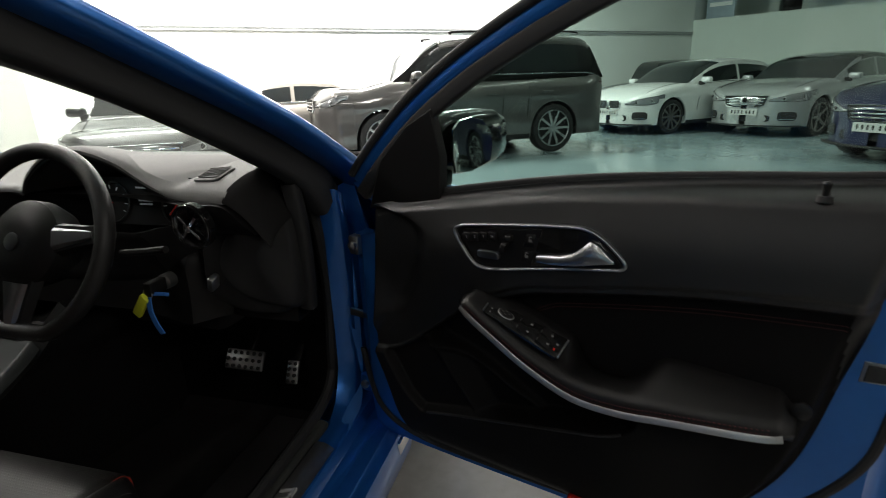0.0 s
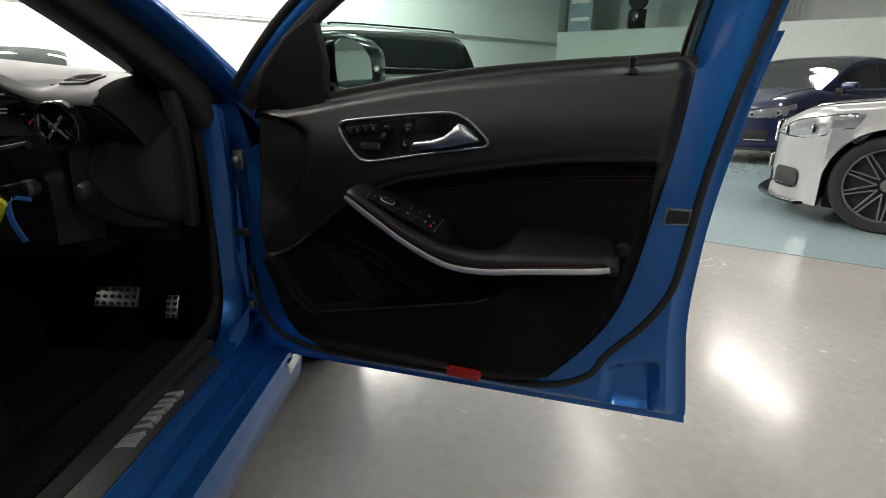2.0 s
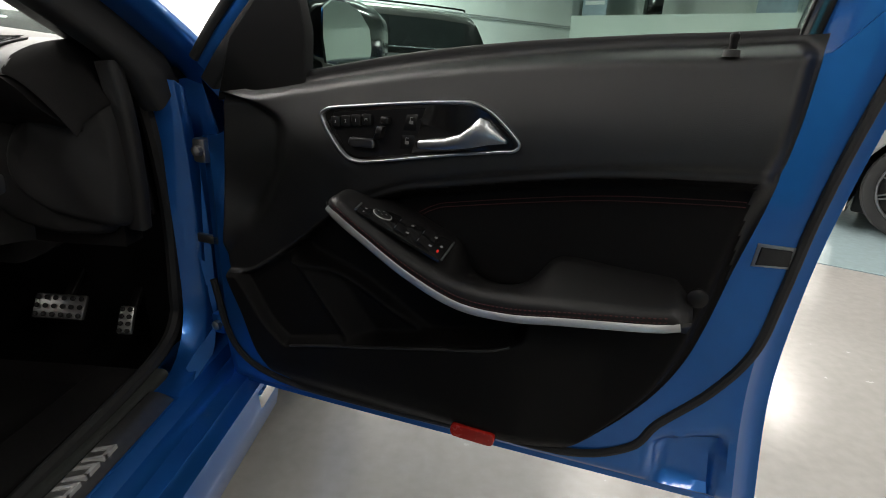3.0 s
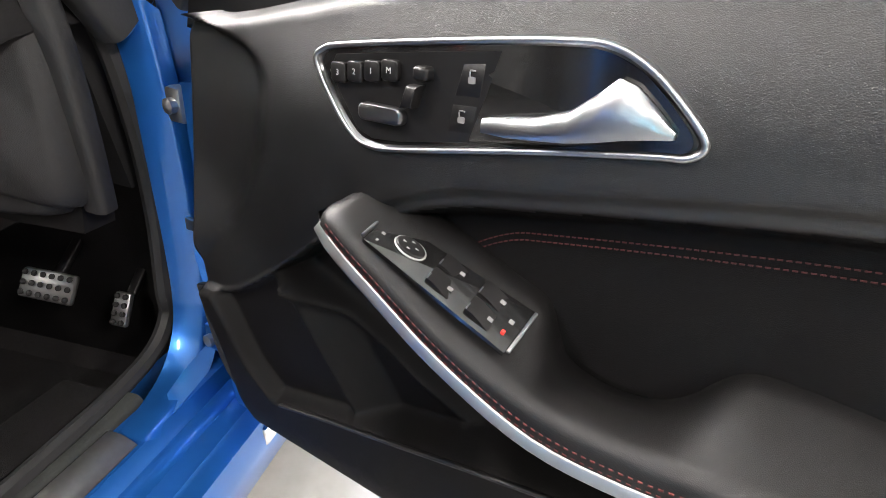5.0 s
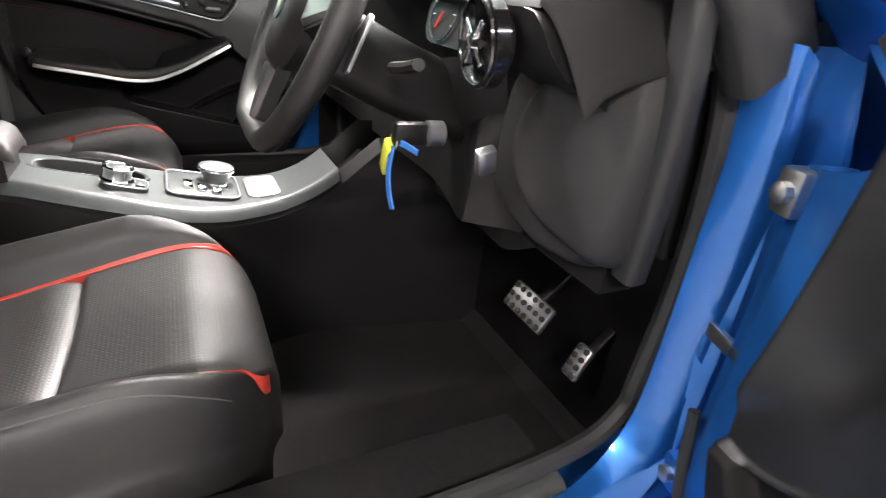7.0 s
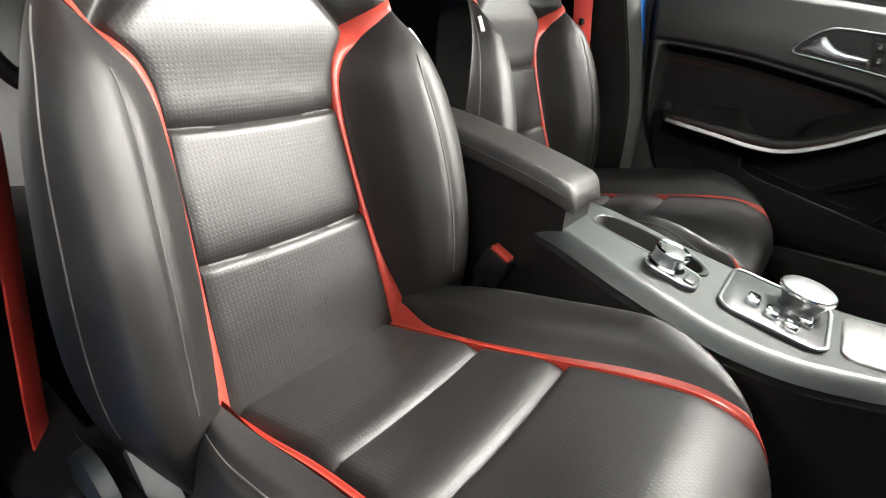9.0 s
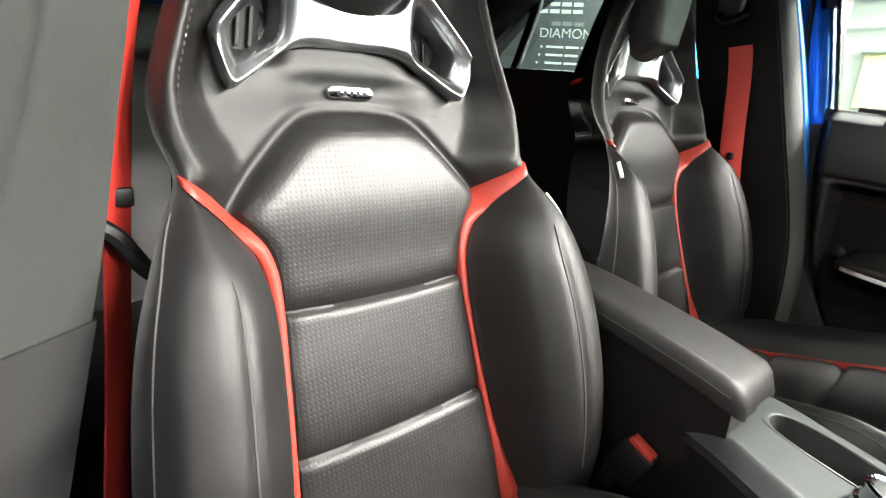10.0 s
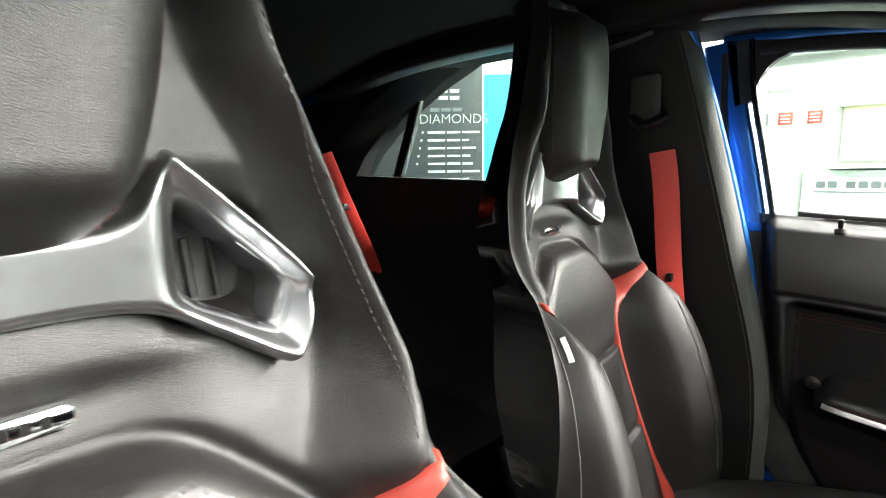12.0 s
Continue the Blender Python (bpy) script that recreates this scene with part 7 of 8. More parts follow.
def parked_car(at, heading, label, mt, L=4.6, W=1.82, H=1.43, wheel=0.33, wheelbase=2.8, front=0.80, hood=0.94, belt=0.93, nose=0.61, cabin=(0.95, 0.30, -1.15, -1.85), deck=1.0, rims=None, spokes=10, suv=False, grille="bars", ride=0.17, near=False, bow=0.42, roof_paint=None):
    """at: where the front-left wheel touches the floor; x runs forward, y to the car's left."""
    hx, hy = V((*heading, 0)).normalized().to_2d()
    left = V((-hy, hx))
    fx = L / 2 - front
    origin = V((*at, 0)) - V((hx, hy, 0)) * fx - V((left.x, left.y, 0)) * (W / 2 - 0.09)
    m = Matrix(((hx, left.x, 0, origin.x), (hy, left.y, 0, origin.y), (0, 0, 1, 0), (0, 0, 0, 1)))
    root = thing("parked_car", label, "car", m, "parked cars")
    rx = fx - wheelbase
    r_arch = wheel + 0.042
    top = table([(-L / 2, nose + 0.12), (-L / 2 + 0.10, deck - 0.06), (cabin[3] - 0.05, deck), (cabin[2], belt + 0.03), (0, belt), (cabin[0] - 0.1, belt + 0.01), (cabin[0] + 0.15, hood), (L / 2 - 0.60, hood - 0.07), (L / 2 - 0.26, nose + 0.17), (L / 2 - 0.10, nose + 0.085), (L / 2 - 0.02, nose + 0.02), (L / 2, nose - 0.02)])
    low = ride + 0.03

    def face(y, power=3.0):
        """How far forward the nose reaches at a place across."""
        return L / 2 - bow * min(1.0, abs(2 * y / W)) ** power

    def half(x):
        ahead, behind = L / 2 - x, x + L / 2
        w = W / 2 * (1 - 0.012 * smooth01(L / 2 - 1.4, L / 2 - bow, x))
        if ahead < bow:
            w = min(w, W / 2 * max(0.0, ahead / bow) ** (1 / 3.0))
        if behind < 0.35:
            w *= 0.70 + 0.30 * (max(0.0, behind) / 0.35) ** 0.4
        return w

    # stations: even steps, close steps at both ends and over the wheel arches
    xs = [lerp(-L / 2, L / 2 - bow, q / 60) for q in range(61)]
    xs += [-L / 2 + 0.35 * (q / 6) ** 2.5 for q in range(6)]
    xs += [L / 2 - bow * (q / 16) ** 3 for q in range(1, 16)]
    stations = [(x, None) for x in xs if all(abs(x - c) > r_arch + 0.004 for c in (fx, rx))]
    for c in (fx, rx):
        stations += [(c - r_arch - 0.0005, None), (c + r_arch + 0.0005, None)]
        stations += [(c - r_arch * math.cos(math.pi * q / 22), c) for q in range(23)]
    stations.sort(key=lambda st: st[0])
    rings = []
    for x, c in stations:
        w, t = half(x), top(x)
        zb = low if c is None else max(low, wheel + math.sqrt(max(0.0, r_arch**2 - (x - c) ** 2)))
        lip = 0.0 if c is None else 0.012
        sh = max(lerp(low, t, 0.82), zb + 0.05)
        ring = [(x, 0.90 * w if c is None else w - 0.14, zb + 0.001 - (0.02 if c is None else 0)), (x, w * 0.985 + lip, zb)]
        for q in range(1, 13):
            z = lerp(zb, sh, q / 12)
            f = (z - low) / max(0.05, t - low)
            crease = 0.012 * smooth01(0.62, 0.66, f) - 0.016 * smooth01(0.70, 0.86, f)
            tuck = -0.022 * smooth01(0.30, 0.0, f) - 0.012 * math.exp(-((f - 0.42) / 0.13) ** 2)
            ring.append((x, w * (0.998 + crease + tuck) + lip * (1 - q / 12) ** 4, z))
        ring += [(x, 0.965 * w, lerp(sh, t, 0.55)), (x, 0.915 * w, lerp(sh, t, 0.90)), (x, 0.80 * w, t - 0.004), (x, 0.62 * w, t + 0.006), (x, 0.40 * w, t + 0.014), (x, 0, t + 0.018)]
        rings.append([V(p) for p in ring] + [V((p[0], -p[1], p[2])) for p in reversed(ring[:-1])])
    part("body", loft(rings, True, False), mt, root, "", angle=55)
    part("underbody", box(-L / 2 + 0.25, -W * 0.40, ride, L / 2 - bow - 0.02, W * 0.40, low + 0.34, 0.02), M_UNDER, root)
    # cabin: one smooth painted shell with the panes let into it
    x1, x2, x3, x4 = cabin
    wb, wr = W * 0.47, W * 0.37
    ROOF = table([(x4 - 0.02, belt - 0.02), (lerp(x4, x3, 0.30), lerp(belt, H, 0.46)), (lerp(x4, x3, 0.72), lerp(belt, H, 0.83)), (x3 + 0.05, H - 0.035), (lerp(x3, x2, 0.5), H), (x2 - 0.05, H - 0.04), (lerp(x2, x1, 0.33), lerp(belt, H, 0.73)), (lerp(x2, x1, 0.66), lerp(belt, H, 0.38)), (x1 + 0.04, belt - 0.02)])

    def G(x, q, out=0.0):
        """The cabin's skin: q runs from the waist (0) over the cant rail (0.5) to the middle of the roof (1)."""
        h = max(0.002, ROOF(x) - belt + 0.03)
        end = max(smooth01(x2 - 0.1, x1, x), smooth01(x3 + 0.1, x4, x))
        w0 = wb * (1 - 0.10 * end * end)
        ys = w0 - (0.26 if not suv else 0.17) * h
        if q <= 0.5:
            k = q / 0.5
            return V((x, lerp(w0, ys, k ** 1.2) + out, belt - 0.03 + 0.86 * h * k))
        a = (q - 0.5) * math.pi
        return V((x, ys * math.cos(a) ** 0.72 + out * math.cos(a), belt - 0.03 + h * (0.86 + 0.14 * math.sin(a) ** 0.9) + out * math.sin(a)))

    def strip_x(a, b, n):
        return [lerp(a, b, k / n) for k in range(n + 1)]
    rows = []
    for x in strip_x(x4 - 0.02, x1 + 0.04, 60):
        half_ring = [G(x, k / 24) for k in range(25)]
        rows.append(half_ring + [V((p.x, -p.y, p.z)) for p in reversed(half_ring[:-1])])
    part("cabin", loft(rows, False, False), M_GLOSS if suv else mt, root, "", angle=50)
    if suv or roof_paint:
        def lid_fn(s, t):
            p = G(lerp(x3 - 0.12, x2 + 0.10, s), 0.46 + 0.54 * (1 - abs(2 * t - 1)), 0.006)
            return V((p.x, p.y if t < 0.5 else -p.y, p.z))
        part("roof", sheet(lid_fn, 20, 24, back=(0, 0, -0.03)), roof_paint or mt, root, angle=60)
    # front and rear screens, wrapped over the shell
    for a, b, nm in ((x1 - 0.02, x2 + 0.06, "windscreen"), (x4 + 0.05, x3 - 0.05, "rear_screen")):
        def screen_fn(s, t, a=a, b=b):
            p = G(lerp(a, b, s), 1.0 - 0.43 * abs(2 * t - 1), 0.004)
            return V((p.x, p.y if t < 0.5 else -p.y, p.z))
        part(nm, sheet(screen_fn, 14, 22), M_DARKGLASS, root, "dark reflecting glass", angle=60)
    xm = lerp(x1, x4, 0.47)
    for sy in (-1, 1):
        # side panes between slim posts, closing to a point at both ends
        for a, b in ((lerp(x1, x2, 0.42), xm + 0.03), (xm - 0.03, lerp(x4, x3, 0.62)) if not suv else (xm - 0.03, x3 + 0.10)):
            def side_pane(s, t, a=a, b=b, sy=sy):
                p = G(lerp(a, b, s), lerp(0.10, 0.43, t), 0.004)
                return V((p.x, sy * p.y, p.z))
            part("side_window", sheet(side_pane, 16, 6), M_DARKGLASS, root, "dark side window", angle=60)
        def waist(q, sy=sy):
            p = G(lerp(lerp(x1, x2, 0.34), lerp(x4, x3, 0.50), q), 0.075, 0.005)
            return V((p.x, sy * p.y, p.z))
        part("window_trim", sweep([waist(k / 16) for k in range(17)], rounded(0.016, 0.012, 0.004), (0, sy, 0)), M_CHROME if not near else M_GLOSS, root)
        # bonnet joint from the screen to the lamp
        part("bonnet_joint", sweep([V((lerp(x1 + 0.05, L / 2 - bow * 0.72, k / 10), sy * lerp(W * 0.40, W * 0.385, k / 10), top(lerp(x1 + 0.05, L / 2 - bow * 0.72, k / 10)) + 0.0005)) for k in range(11)], rounded(0.007, 0.006, 0.001), (0, 0, 1)), M_UNDER, root)
        # door joints and handles
        for xd in (x1 - 0.18, xm, rx + r_arch + (0.02 if not suv else 0.06)):
            w = half(xd)
            part("door_joint", sweep([V((xd, sy * (w * 0.984), low + 0.12)), V((xd, sy * (w * 0.990), lerp(low, belt, 0.45))), V((xd - 0.01, sy * (w * 1.008), lerp(low, belt, 0.66))), V((xd - 0.02, sy * (w * 0.993), belt - 0.13))], rounded(0.009, 0.006, 0.001), (0, sy, 0)), M_UNDER, root)
        for xd in (xm + 0.18, xm - 0.75):
            y0 = sy * half(xd)
            part("door_handle", box(xd - 0.10, min(y0 - 0.012 * sy, y0 + 0.026 * sy), belt - 0.23, xd + 0.08, max(y0 - 0.012 * sy, y0 + 0.026 * sy), belt - 0.197, 0.008), mt, root)
        # mirrors
        mx = x1 - 0.28
        mr = part("side_mirror", turned(box(-0.07, -0.10, -0.055, 0.06, 0.10, 0.055, 0.045, 4), Matrix.Translation((mx, sy * (W * 0.5 + 0.06), belt + 0.075))), mt, root)
        part("mirror_foot", box(mx - 0.02, min(sy * wb * 0.96, sy * (W * 0.5 + 0.02)), belt - 0.02, mx + 0.05, max(sy * wb * 0.96, sy * (W * 0.5 + 0.02)), belt + 0.05, 0.01), M_UNDER, mr)
        part("sill_strip", box(rx + r_arch + 0.02, min(sy * (W * 0.5 - 0.05), sy * (W * 0.5 - 0.012)), low - 0.03, fx - r_arch - 0.02, max(sy * (W * 0.5 - 0.05), sy * (W * 0.5 - 0.012)), low + 0.05, 0.01), M_UNDER, root)
        # inner arches
        for c in (fx, rx):
            liner = [V((c - (r_arch - 0.004) * math.cos(math.pi * q / 16), sy * (W / 2 - 0.03), wheel + (r_arch - 0.004) * math.sin(math.pi * q / 16))) for q in range(17)]
            part("arch_liner", loft([[V((p.x, p.y - sy * d, p.z)) for p in liner] for d in (0.0, 0.30)], False, False), M_UNDER, root)
        # lamps: a clear lens over a dark bowl with two bright eyes
        hi_z, lo_z = nose + 0.085, nose - 0.055
        xa, yi = L / 2 - bow * 0.90, 0.225 * W
        def lamp_fn(s, t, grow=0.0, sy=sy):
            if s < 0.35:
                x = lerp(L / 2 - bow - 0.13, xa, s / 0.35)
                y = half(x)
            else:
                y = lerp(half(xa), yi, (s - 0.35) / 0.65)
                x = face(y)
            z0 = lo_z + 0.100 * (1 - smooth01(0.0, 0.55, s)) + (0.020 * s if not suv else 0.0) - grow
            z1 = lerp(hi_z + 0.055, hi_z - (0.045 if not suv else 0.0), smooth01(0.0, 1.0, s)) + grow
            z1 = min(z1, lerp(low, top(x), 0.90))
            bulge = 0.004 + 0.008 * (1 - (2 * t - 1) ** 2) - grow * 0.4
            back = min(1.0, s / 0.35)
            return V((x + bulge * back, sy * (y * 0.998 + bulge * (1.2 - back)), lerp(min(z0, z1 - 0.01), z1, t)))
        hl = part("headlamp", sheet(lambda s, t: lamp_fn(s, t), 18, 6, back=(-0.05, -0.03 * sy, 0)), M_LAMP, root, "clear headlamp", angle=60)
        for q in (0.42, 0.72):
            c = lamp_fn(q, 0.45) + V((0.002, 0.001 * sy, 0))
            ringp = [c + V((-0.10 * 0.045 * math.cos(2 * math.pi * n / 18), 0.036 * math.cos(2 * math.pi * n / 18), 0.032 * math.sin(2 * math.pi * n / 18))) for n in range(18)]
            part("lamp_ring", sweep(ringp, circle(0.004, 6), (1, 0, 0), True), M_STEEL, hl)
            part("lamp_eye", lathe([(0.028, 0.0), (0.022, 0.004), (0.010, 0.006)], 16, Matrix.Translation(c + V((-0.003, 0, 0))) @ pose(0, 0, 0, 0, 90, 0)), M_GLOSS, hl)
        part("lamp_rim", sweep([lamp_fn(s / 12, 0.0, 0.003) for s in range(13)], circle(0.005, 6), (0, 0, 1)), M_UNDER, hl)
        part("lamp_brow", sweep([lamp_fn(s / 12, 1.0, 0.003) for s in range(13)], circle(0.004, 6), (0, 0, 1)), M_UNDER, hl)
        tz0, tz1 = (nose + 0.10, nose + 0.24) if not suv else (nose - 0.08, nose + 0.16)
        part("tail_lamp", sheet(lambda s, t, sy=sy: V((-L / 2 + 0.005 + 0.16 * s, sy * (half(-L / 2 + 0.005 + 0.16 * s) * 0.985 + 0.004), lerp(tz0, tz1, t))), 5, 4, back=(0.02, -0.03 * sy, 0)), M_TAIL, root, "red tail lamp")
        def intake(a, b, c, sy=sy):
            return V((face(sy * W * 0.37 + a) + 0.006 + c, sy * W * 0.37 + a, low + 0.17 + b))
        part("air_intake", plate(rounded_at(0, 0, 0.23, 0.15, 0.05), 0.008, intake, 0.003), M_UNDER, root, "dark air intake")
        part("intake_blade", sweep([intake(a, -0.05, 0.012) for a in (-0.10, 0.0, 0.10)], rounded(0.016, 0.012, 0.004), (1, 0, 0)), M_GLOSS if near else M_CHROME, root)
    # nose
    gz = nose - 0.035
    def nose_at(a, b, c):
        return V((face(a) + 0.004 + c, a, b))
    if grille == "kidney":
        for sy in (-1, 1):
            outline = rounded_at(sy * 0.165, gz, 0.29, 0.155, 0.05)
            part("grille", plate(outline, 0.008, nose_at, 0.002), M_UNDER, root, "dark twin grille")
            part("grille_rim", sweep([nose_at(a, b, 0.010) for a, b in outline], circle(0.009, 6), (1, 0, 0), True), M_CHROME, root)
            for q in range(6):
                part("grille_bar", sweep([nose_at(sy * 0.165 - 0.11 + 0.044 * q, gz + d, 0.010) for d in (-0.065, 0, 0.065)], circle(0.004, 5), (1, 0, 0)), M_STEEL, root)
    else:
        outline = [(-0.40, gz + 0.085), (0.40, gz + 0.085), (0.35, gz - 0.07), (0.28, gz - 0.10), (-0.28, gz - 0.10), (-0.35, gz - 0.07)]
        part("grille", plate(outline, 0.008, nose_at, 0.002), M_UNDER, root, "dark barred grille")
        part("grille_rim", sweep([nose_at(a, b, 0.010) for a, b in outline], circle(0.009, 6), (1, 0, 0), True), M_CHROME, root)
        for q in range(3):
            hw = 0.36 - 0.02 * (2 - q)
            part("grille_bar", sweep([nose_at(lerp(-hw, hw, e / 8), gz - 0.055 + 0.048 * q, 0.014) for e in range(9)], rounded(0.018, 0.012, 0.004), (1, 0, 0)), M_CHROME, root)
        if grille == "badge":
            part("emblem", lathe([(0.075, 0), (0.075, 0.012), (0.05, 0.018)], 20, Matrix.Translation((L / 2 + 0.012, 0, gz)) @ pose(0, 0, 0, 0, 90, 0)), M_CHROME, root, "plain bright round emblem")
    part("lower_grille", plate(rounded_at(0, low + 0.13, W * 0.50, 0.11, 0.04), 0.008, nose_at, 0.003), M_UNDER, root, "dark lower grille")
    part("splitter", sweep([V((face(a, 3.0) + 0.035, a, low + 0.005)) for a in [W * 0.47 * (q / 14 * 2 - 1) for q in range(15)]], rounded(0.09, 0.022, 0.006), (0, 0, 1)), M_GLOSS if near else M_UNDER, root, "thin dark splitter")
    npl = part("number_plate", plate(rounded_at(0, low + 0.235, 0.52, 0.11, 0.01), 0.008, lambda a, b, c: V((L / 2 + 0.012 + c, a, b)), 0.001), M_PLATE, root, "white number plate with plain bars", smooth=False)
    for k in range(7):
        a0 = -0.20 + 0.063 * k
        part("plate_bar", plate(rounded_at(a0 + (0.02 if k > 3 else 0), low + 0.235, 0.024, 0.058, 0.003), 0.003, lambda a, b, c: V((L / 2 + 0.0195 + c, a, b))), M_UNDER, npl, smooth=False)
    if suv:
        for sy in (-1, 1):
            part("roof_rail", tube([V((x2 - 0.15, sy * (wr - 0.06), H - 0.015)), V((x2 - 0.3, sy * (wr - 0.06), H + 0.02)), V((x3 + 0.2, sy * (wr - 0.06), H + 0.02)), V((x3, sy * (wr - 0.06), H - 0.015))], 0.014, 6, 5), M_UNDER, root)
    # wheels
    rim_m = rims or M_RIM
    for wx in (fx, rx):
        for sy in (-1, 1):
            wm = Matrix.Translation((wx, sy * (W / 2 - 0.015), wheel)) @ pose(0, 0, 0, -90 * sy)
            wh = part("wheel", lathe([(wheel * 0.70, -0.20), (wheel * 0.93, -0.205), (wheel, -0.185), (wheel * 1.003, -0.10), (wheel, -0.03), (wheel * 0.955, -0.006), (wheel * 0.80, 0.0), (wheel * 0.735, -0.012), (wheel * 0.72, -0.05)], 44, wm), M_TYRE, root, "black tyre")
            part("rim_well", lathe([(wheel * 0.70, -0.10), (wheel * 0.70, -0.092)], 32, wm), M_UNDER, wh)
            ringp = [wm @ V((wheel * 0.735 * math.cos(2 * math.pi * k / 40), wheel * 0.735 * math.sin(2 * math.pi * k / 40), -0.010)) for k in range(40)]
            part("rim", sweep(ringp, circle(wheel * 0.028, 6), (0, 1, 0), True), rim_m, wh, "alloy rim")
            bm = bmesh.new()
            for k in range(spokes):
                if near:
                    for d in (-1, 1):
                        a0, a1 = 2 * math.pi * k / spokes, 2 * math.pi * (k + 0.42 * d) / spokes
                        p, q = V((0.06 * math.cos(a0), 0.06 * math.sin(a0), -0.030)), V((wheel * 0.725 * math.cos(a1), wheel * 0.725 * math.sin(a1), -0.012))
                        sweep([p, (p + q) / 2 + V((0, 0, -0.004)), q], rounded(0.011, 0.020, 0.004, 2), (0, 0, 1), bm=bm)
                else:
                    a0 = 2 * math.pi * k / spokes
                    p, q = V((0.05 * math.cos(a0), 0.05 * math.sin(a0), -0.030)), V((wheel * 0.725 * math.cos(a0), wheel * 0.725 * math.sin(a0), -0.012))
                    sweep([p, (p + q) / 2, q], rounded(0.036, 0.02, 0.005, 2), (0, 0, 1), bm=bm)
            turned(bm, wm)
            part("spokes", bm, rim_m, wh, "alloy spokes")
            hub = 0.045 if near else 0.065
            part("hub_cap", lathe([(hub, -0.035), (hub * 0.92, -0.022), (hub * 0.4, -0.018)], 20, wm), rim_m, wh)
    return root


parked_car((-1.50, 6.85), (-0.817, -0.577), "bronze-grey large off-roader with silver wheels", paint("bronze_grey_paint", (0.12, 0.117, 0.112), 0.5), L=4.66, W=1.93, H=1.80, wheel=0.375, wheelbase=2.74, front=0.90, hood=1.14, belt=1.15, nose=0.90, cabin=(1.24, 0.44, -1.86, -2.26), deck=1.18, spokes=10, suv=True, ride=0.24, bow=0.24)
parked_car((2.84, 11.1), (-0.76, -0.65), "white saloon with dark wheels and a twin grille", paint("white_paint", (0.66, 0.67, 0.66), 0.0), rims=M_RIM_DARK, grille="kidney", spokes=10, cabin=(1.00, 0.05, -1.05, -1.98), nose=0.62, hood=0.96)
parked_car((5.15, 10.5), (-0.72, -0.70), "silver saloon with a barred grille and a dark roof", paint("silver_paint", (0.40, 0.41, 0.41), 0.5), rims=M_RIM_DARK, grille="badge", spokes=5, H=1.45, roof_paint=M_GLOSS, cabin=(1.00, 0.02, -0.95, -1.95), nose=0.66, hood=0.98)
parked_car((5.70, 6.90), (-0.86, -0.50), "dark blue saloon with a glossy bonnet", paint("dark_blue_paint", (0.012, 0.014, 0.055), 0.2), rims=M_RIM, grille="bars", spokes=7, H=1.46, cabin=(1.00, 0.05, -1.05, -1.98), nose=0.64, hood=0.97)
parked_car((4.19, 3.28), (-0.77, 0.64), "silver-white coupe with large multi-spoke wheels", paint("silver_white_paint", (0.33, 0.33, 0.325), 0.4), L=4.45, W=1.80, H=1.42, wheel=0.335, front=0.80, wheelbase=2.69, nose=0.66, hood=0.95, cabin=(0.85, 0.0, -1.0, -1.75), rims=M_RIM_DARK, grille="kidney", spokes=10, near=True, ride=0.11)
parked_car((-2.70, 5.02), (0.50, -0.866), "dark grey hatchback with shiny headlamps", paint("dark_grey_paint", (0.012, 0.013, 0.014), 0.0), L=3.4, W=1.66, H=1.37, wheelbase=2.2, nose=0.58, hood=0.84, belt=0.86, deck=0.92, cabin=(0.75, 0.20, -1.1, -1.5), spokes=5)
parked_car((-4.40, 7.15), (-0.853, -0.522), "champagne coupe parked along the white wall", paint("champagne_paint", (0.33, 0.31, 0.28), 0.4), L=3.1, W=1.60, H=1.25, wheelbase=2.0, front=0.7, nose=0.60, hood=0.86, belt=0.87, deck=0.90, cabin=(0.60, 0.1, -0.9, -1.3), spokes=5)
parked_car((2.55, 13.9), (-0.76, -0.65), "black hatchback behind the other cars", paint("black_paint", (0.02, 0.02, 0.022), 0.2), L=4.0, W=1.7, H=1.50, wheelbase=2.5, cabin=(0.65, 0.2, -1.4, -1.7), spokes=5)

# ---------------------------------------------------------------- things on the walls and stands behind the car
def banner(at, facing, wide, high, mt, label, name="pull_up_banner"):
    """A pull-up banner on its foot; local x across, y up the sheet, z towards the viewer."""
    f = V((*facing, 0)).normalized()
    side = V((0, 0, 1)).cross(f)
    m = Matrix(((side.x, 0, f.x, at[0]), (side.y, 0, f.y, at[1]), (0, 1, 0, 0), (0, 0, 0, 1)))
    root = thing(name, label, "banner", m, "pull-up banners")
    part("sheet", box(-wide / 2, 0.10, -0.004, wide / 2, high, 0.0, 0.001), mt, root)
    part("foot", box(-wide / 2 - 0.02, 0.0, -0.10, wide / 2 + 0.02, 0.10, 0.10, 0.02), M_STEEL, root, "steel banner foot")
    part("top_rail", box(-wide / 2 - 0.005, high - 0.01, -0.015, wide / 2 + 0.005, high + 0.02, 0.012, 0.005), M_STEEL, root)
    return root


def letter(root, text, x, y, size, mt, name="lettering", align="CENTER"):
    bm = words(text, size, 0.001, align)
    turned(bm, Matrix.Translation((x, y, 0.0025)))
    return part(name, bm, mt, root, smooth=False)


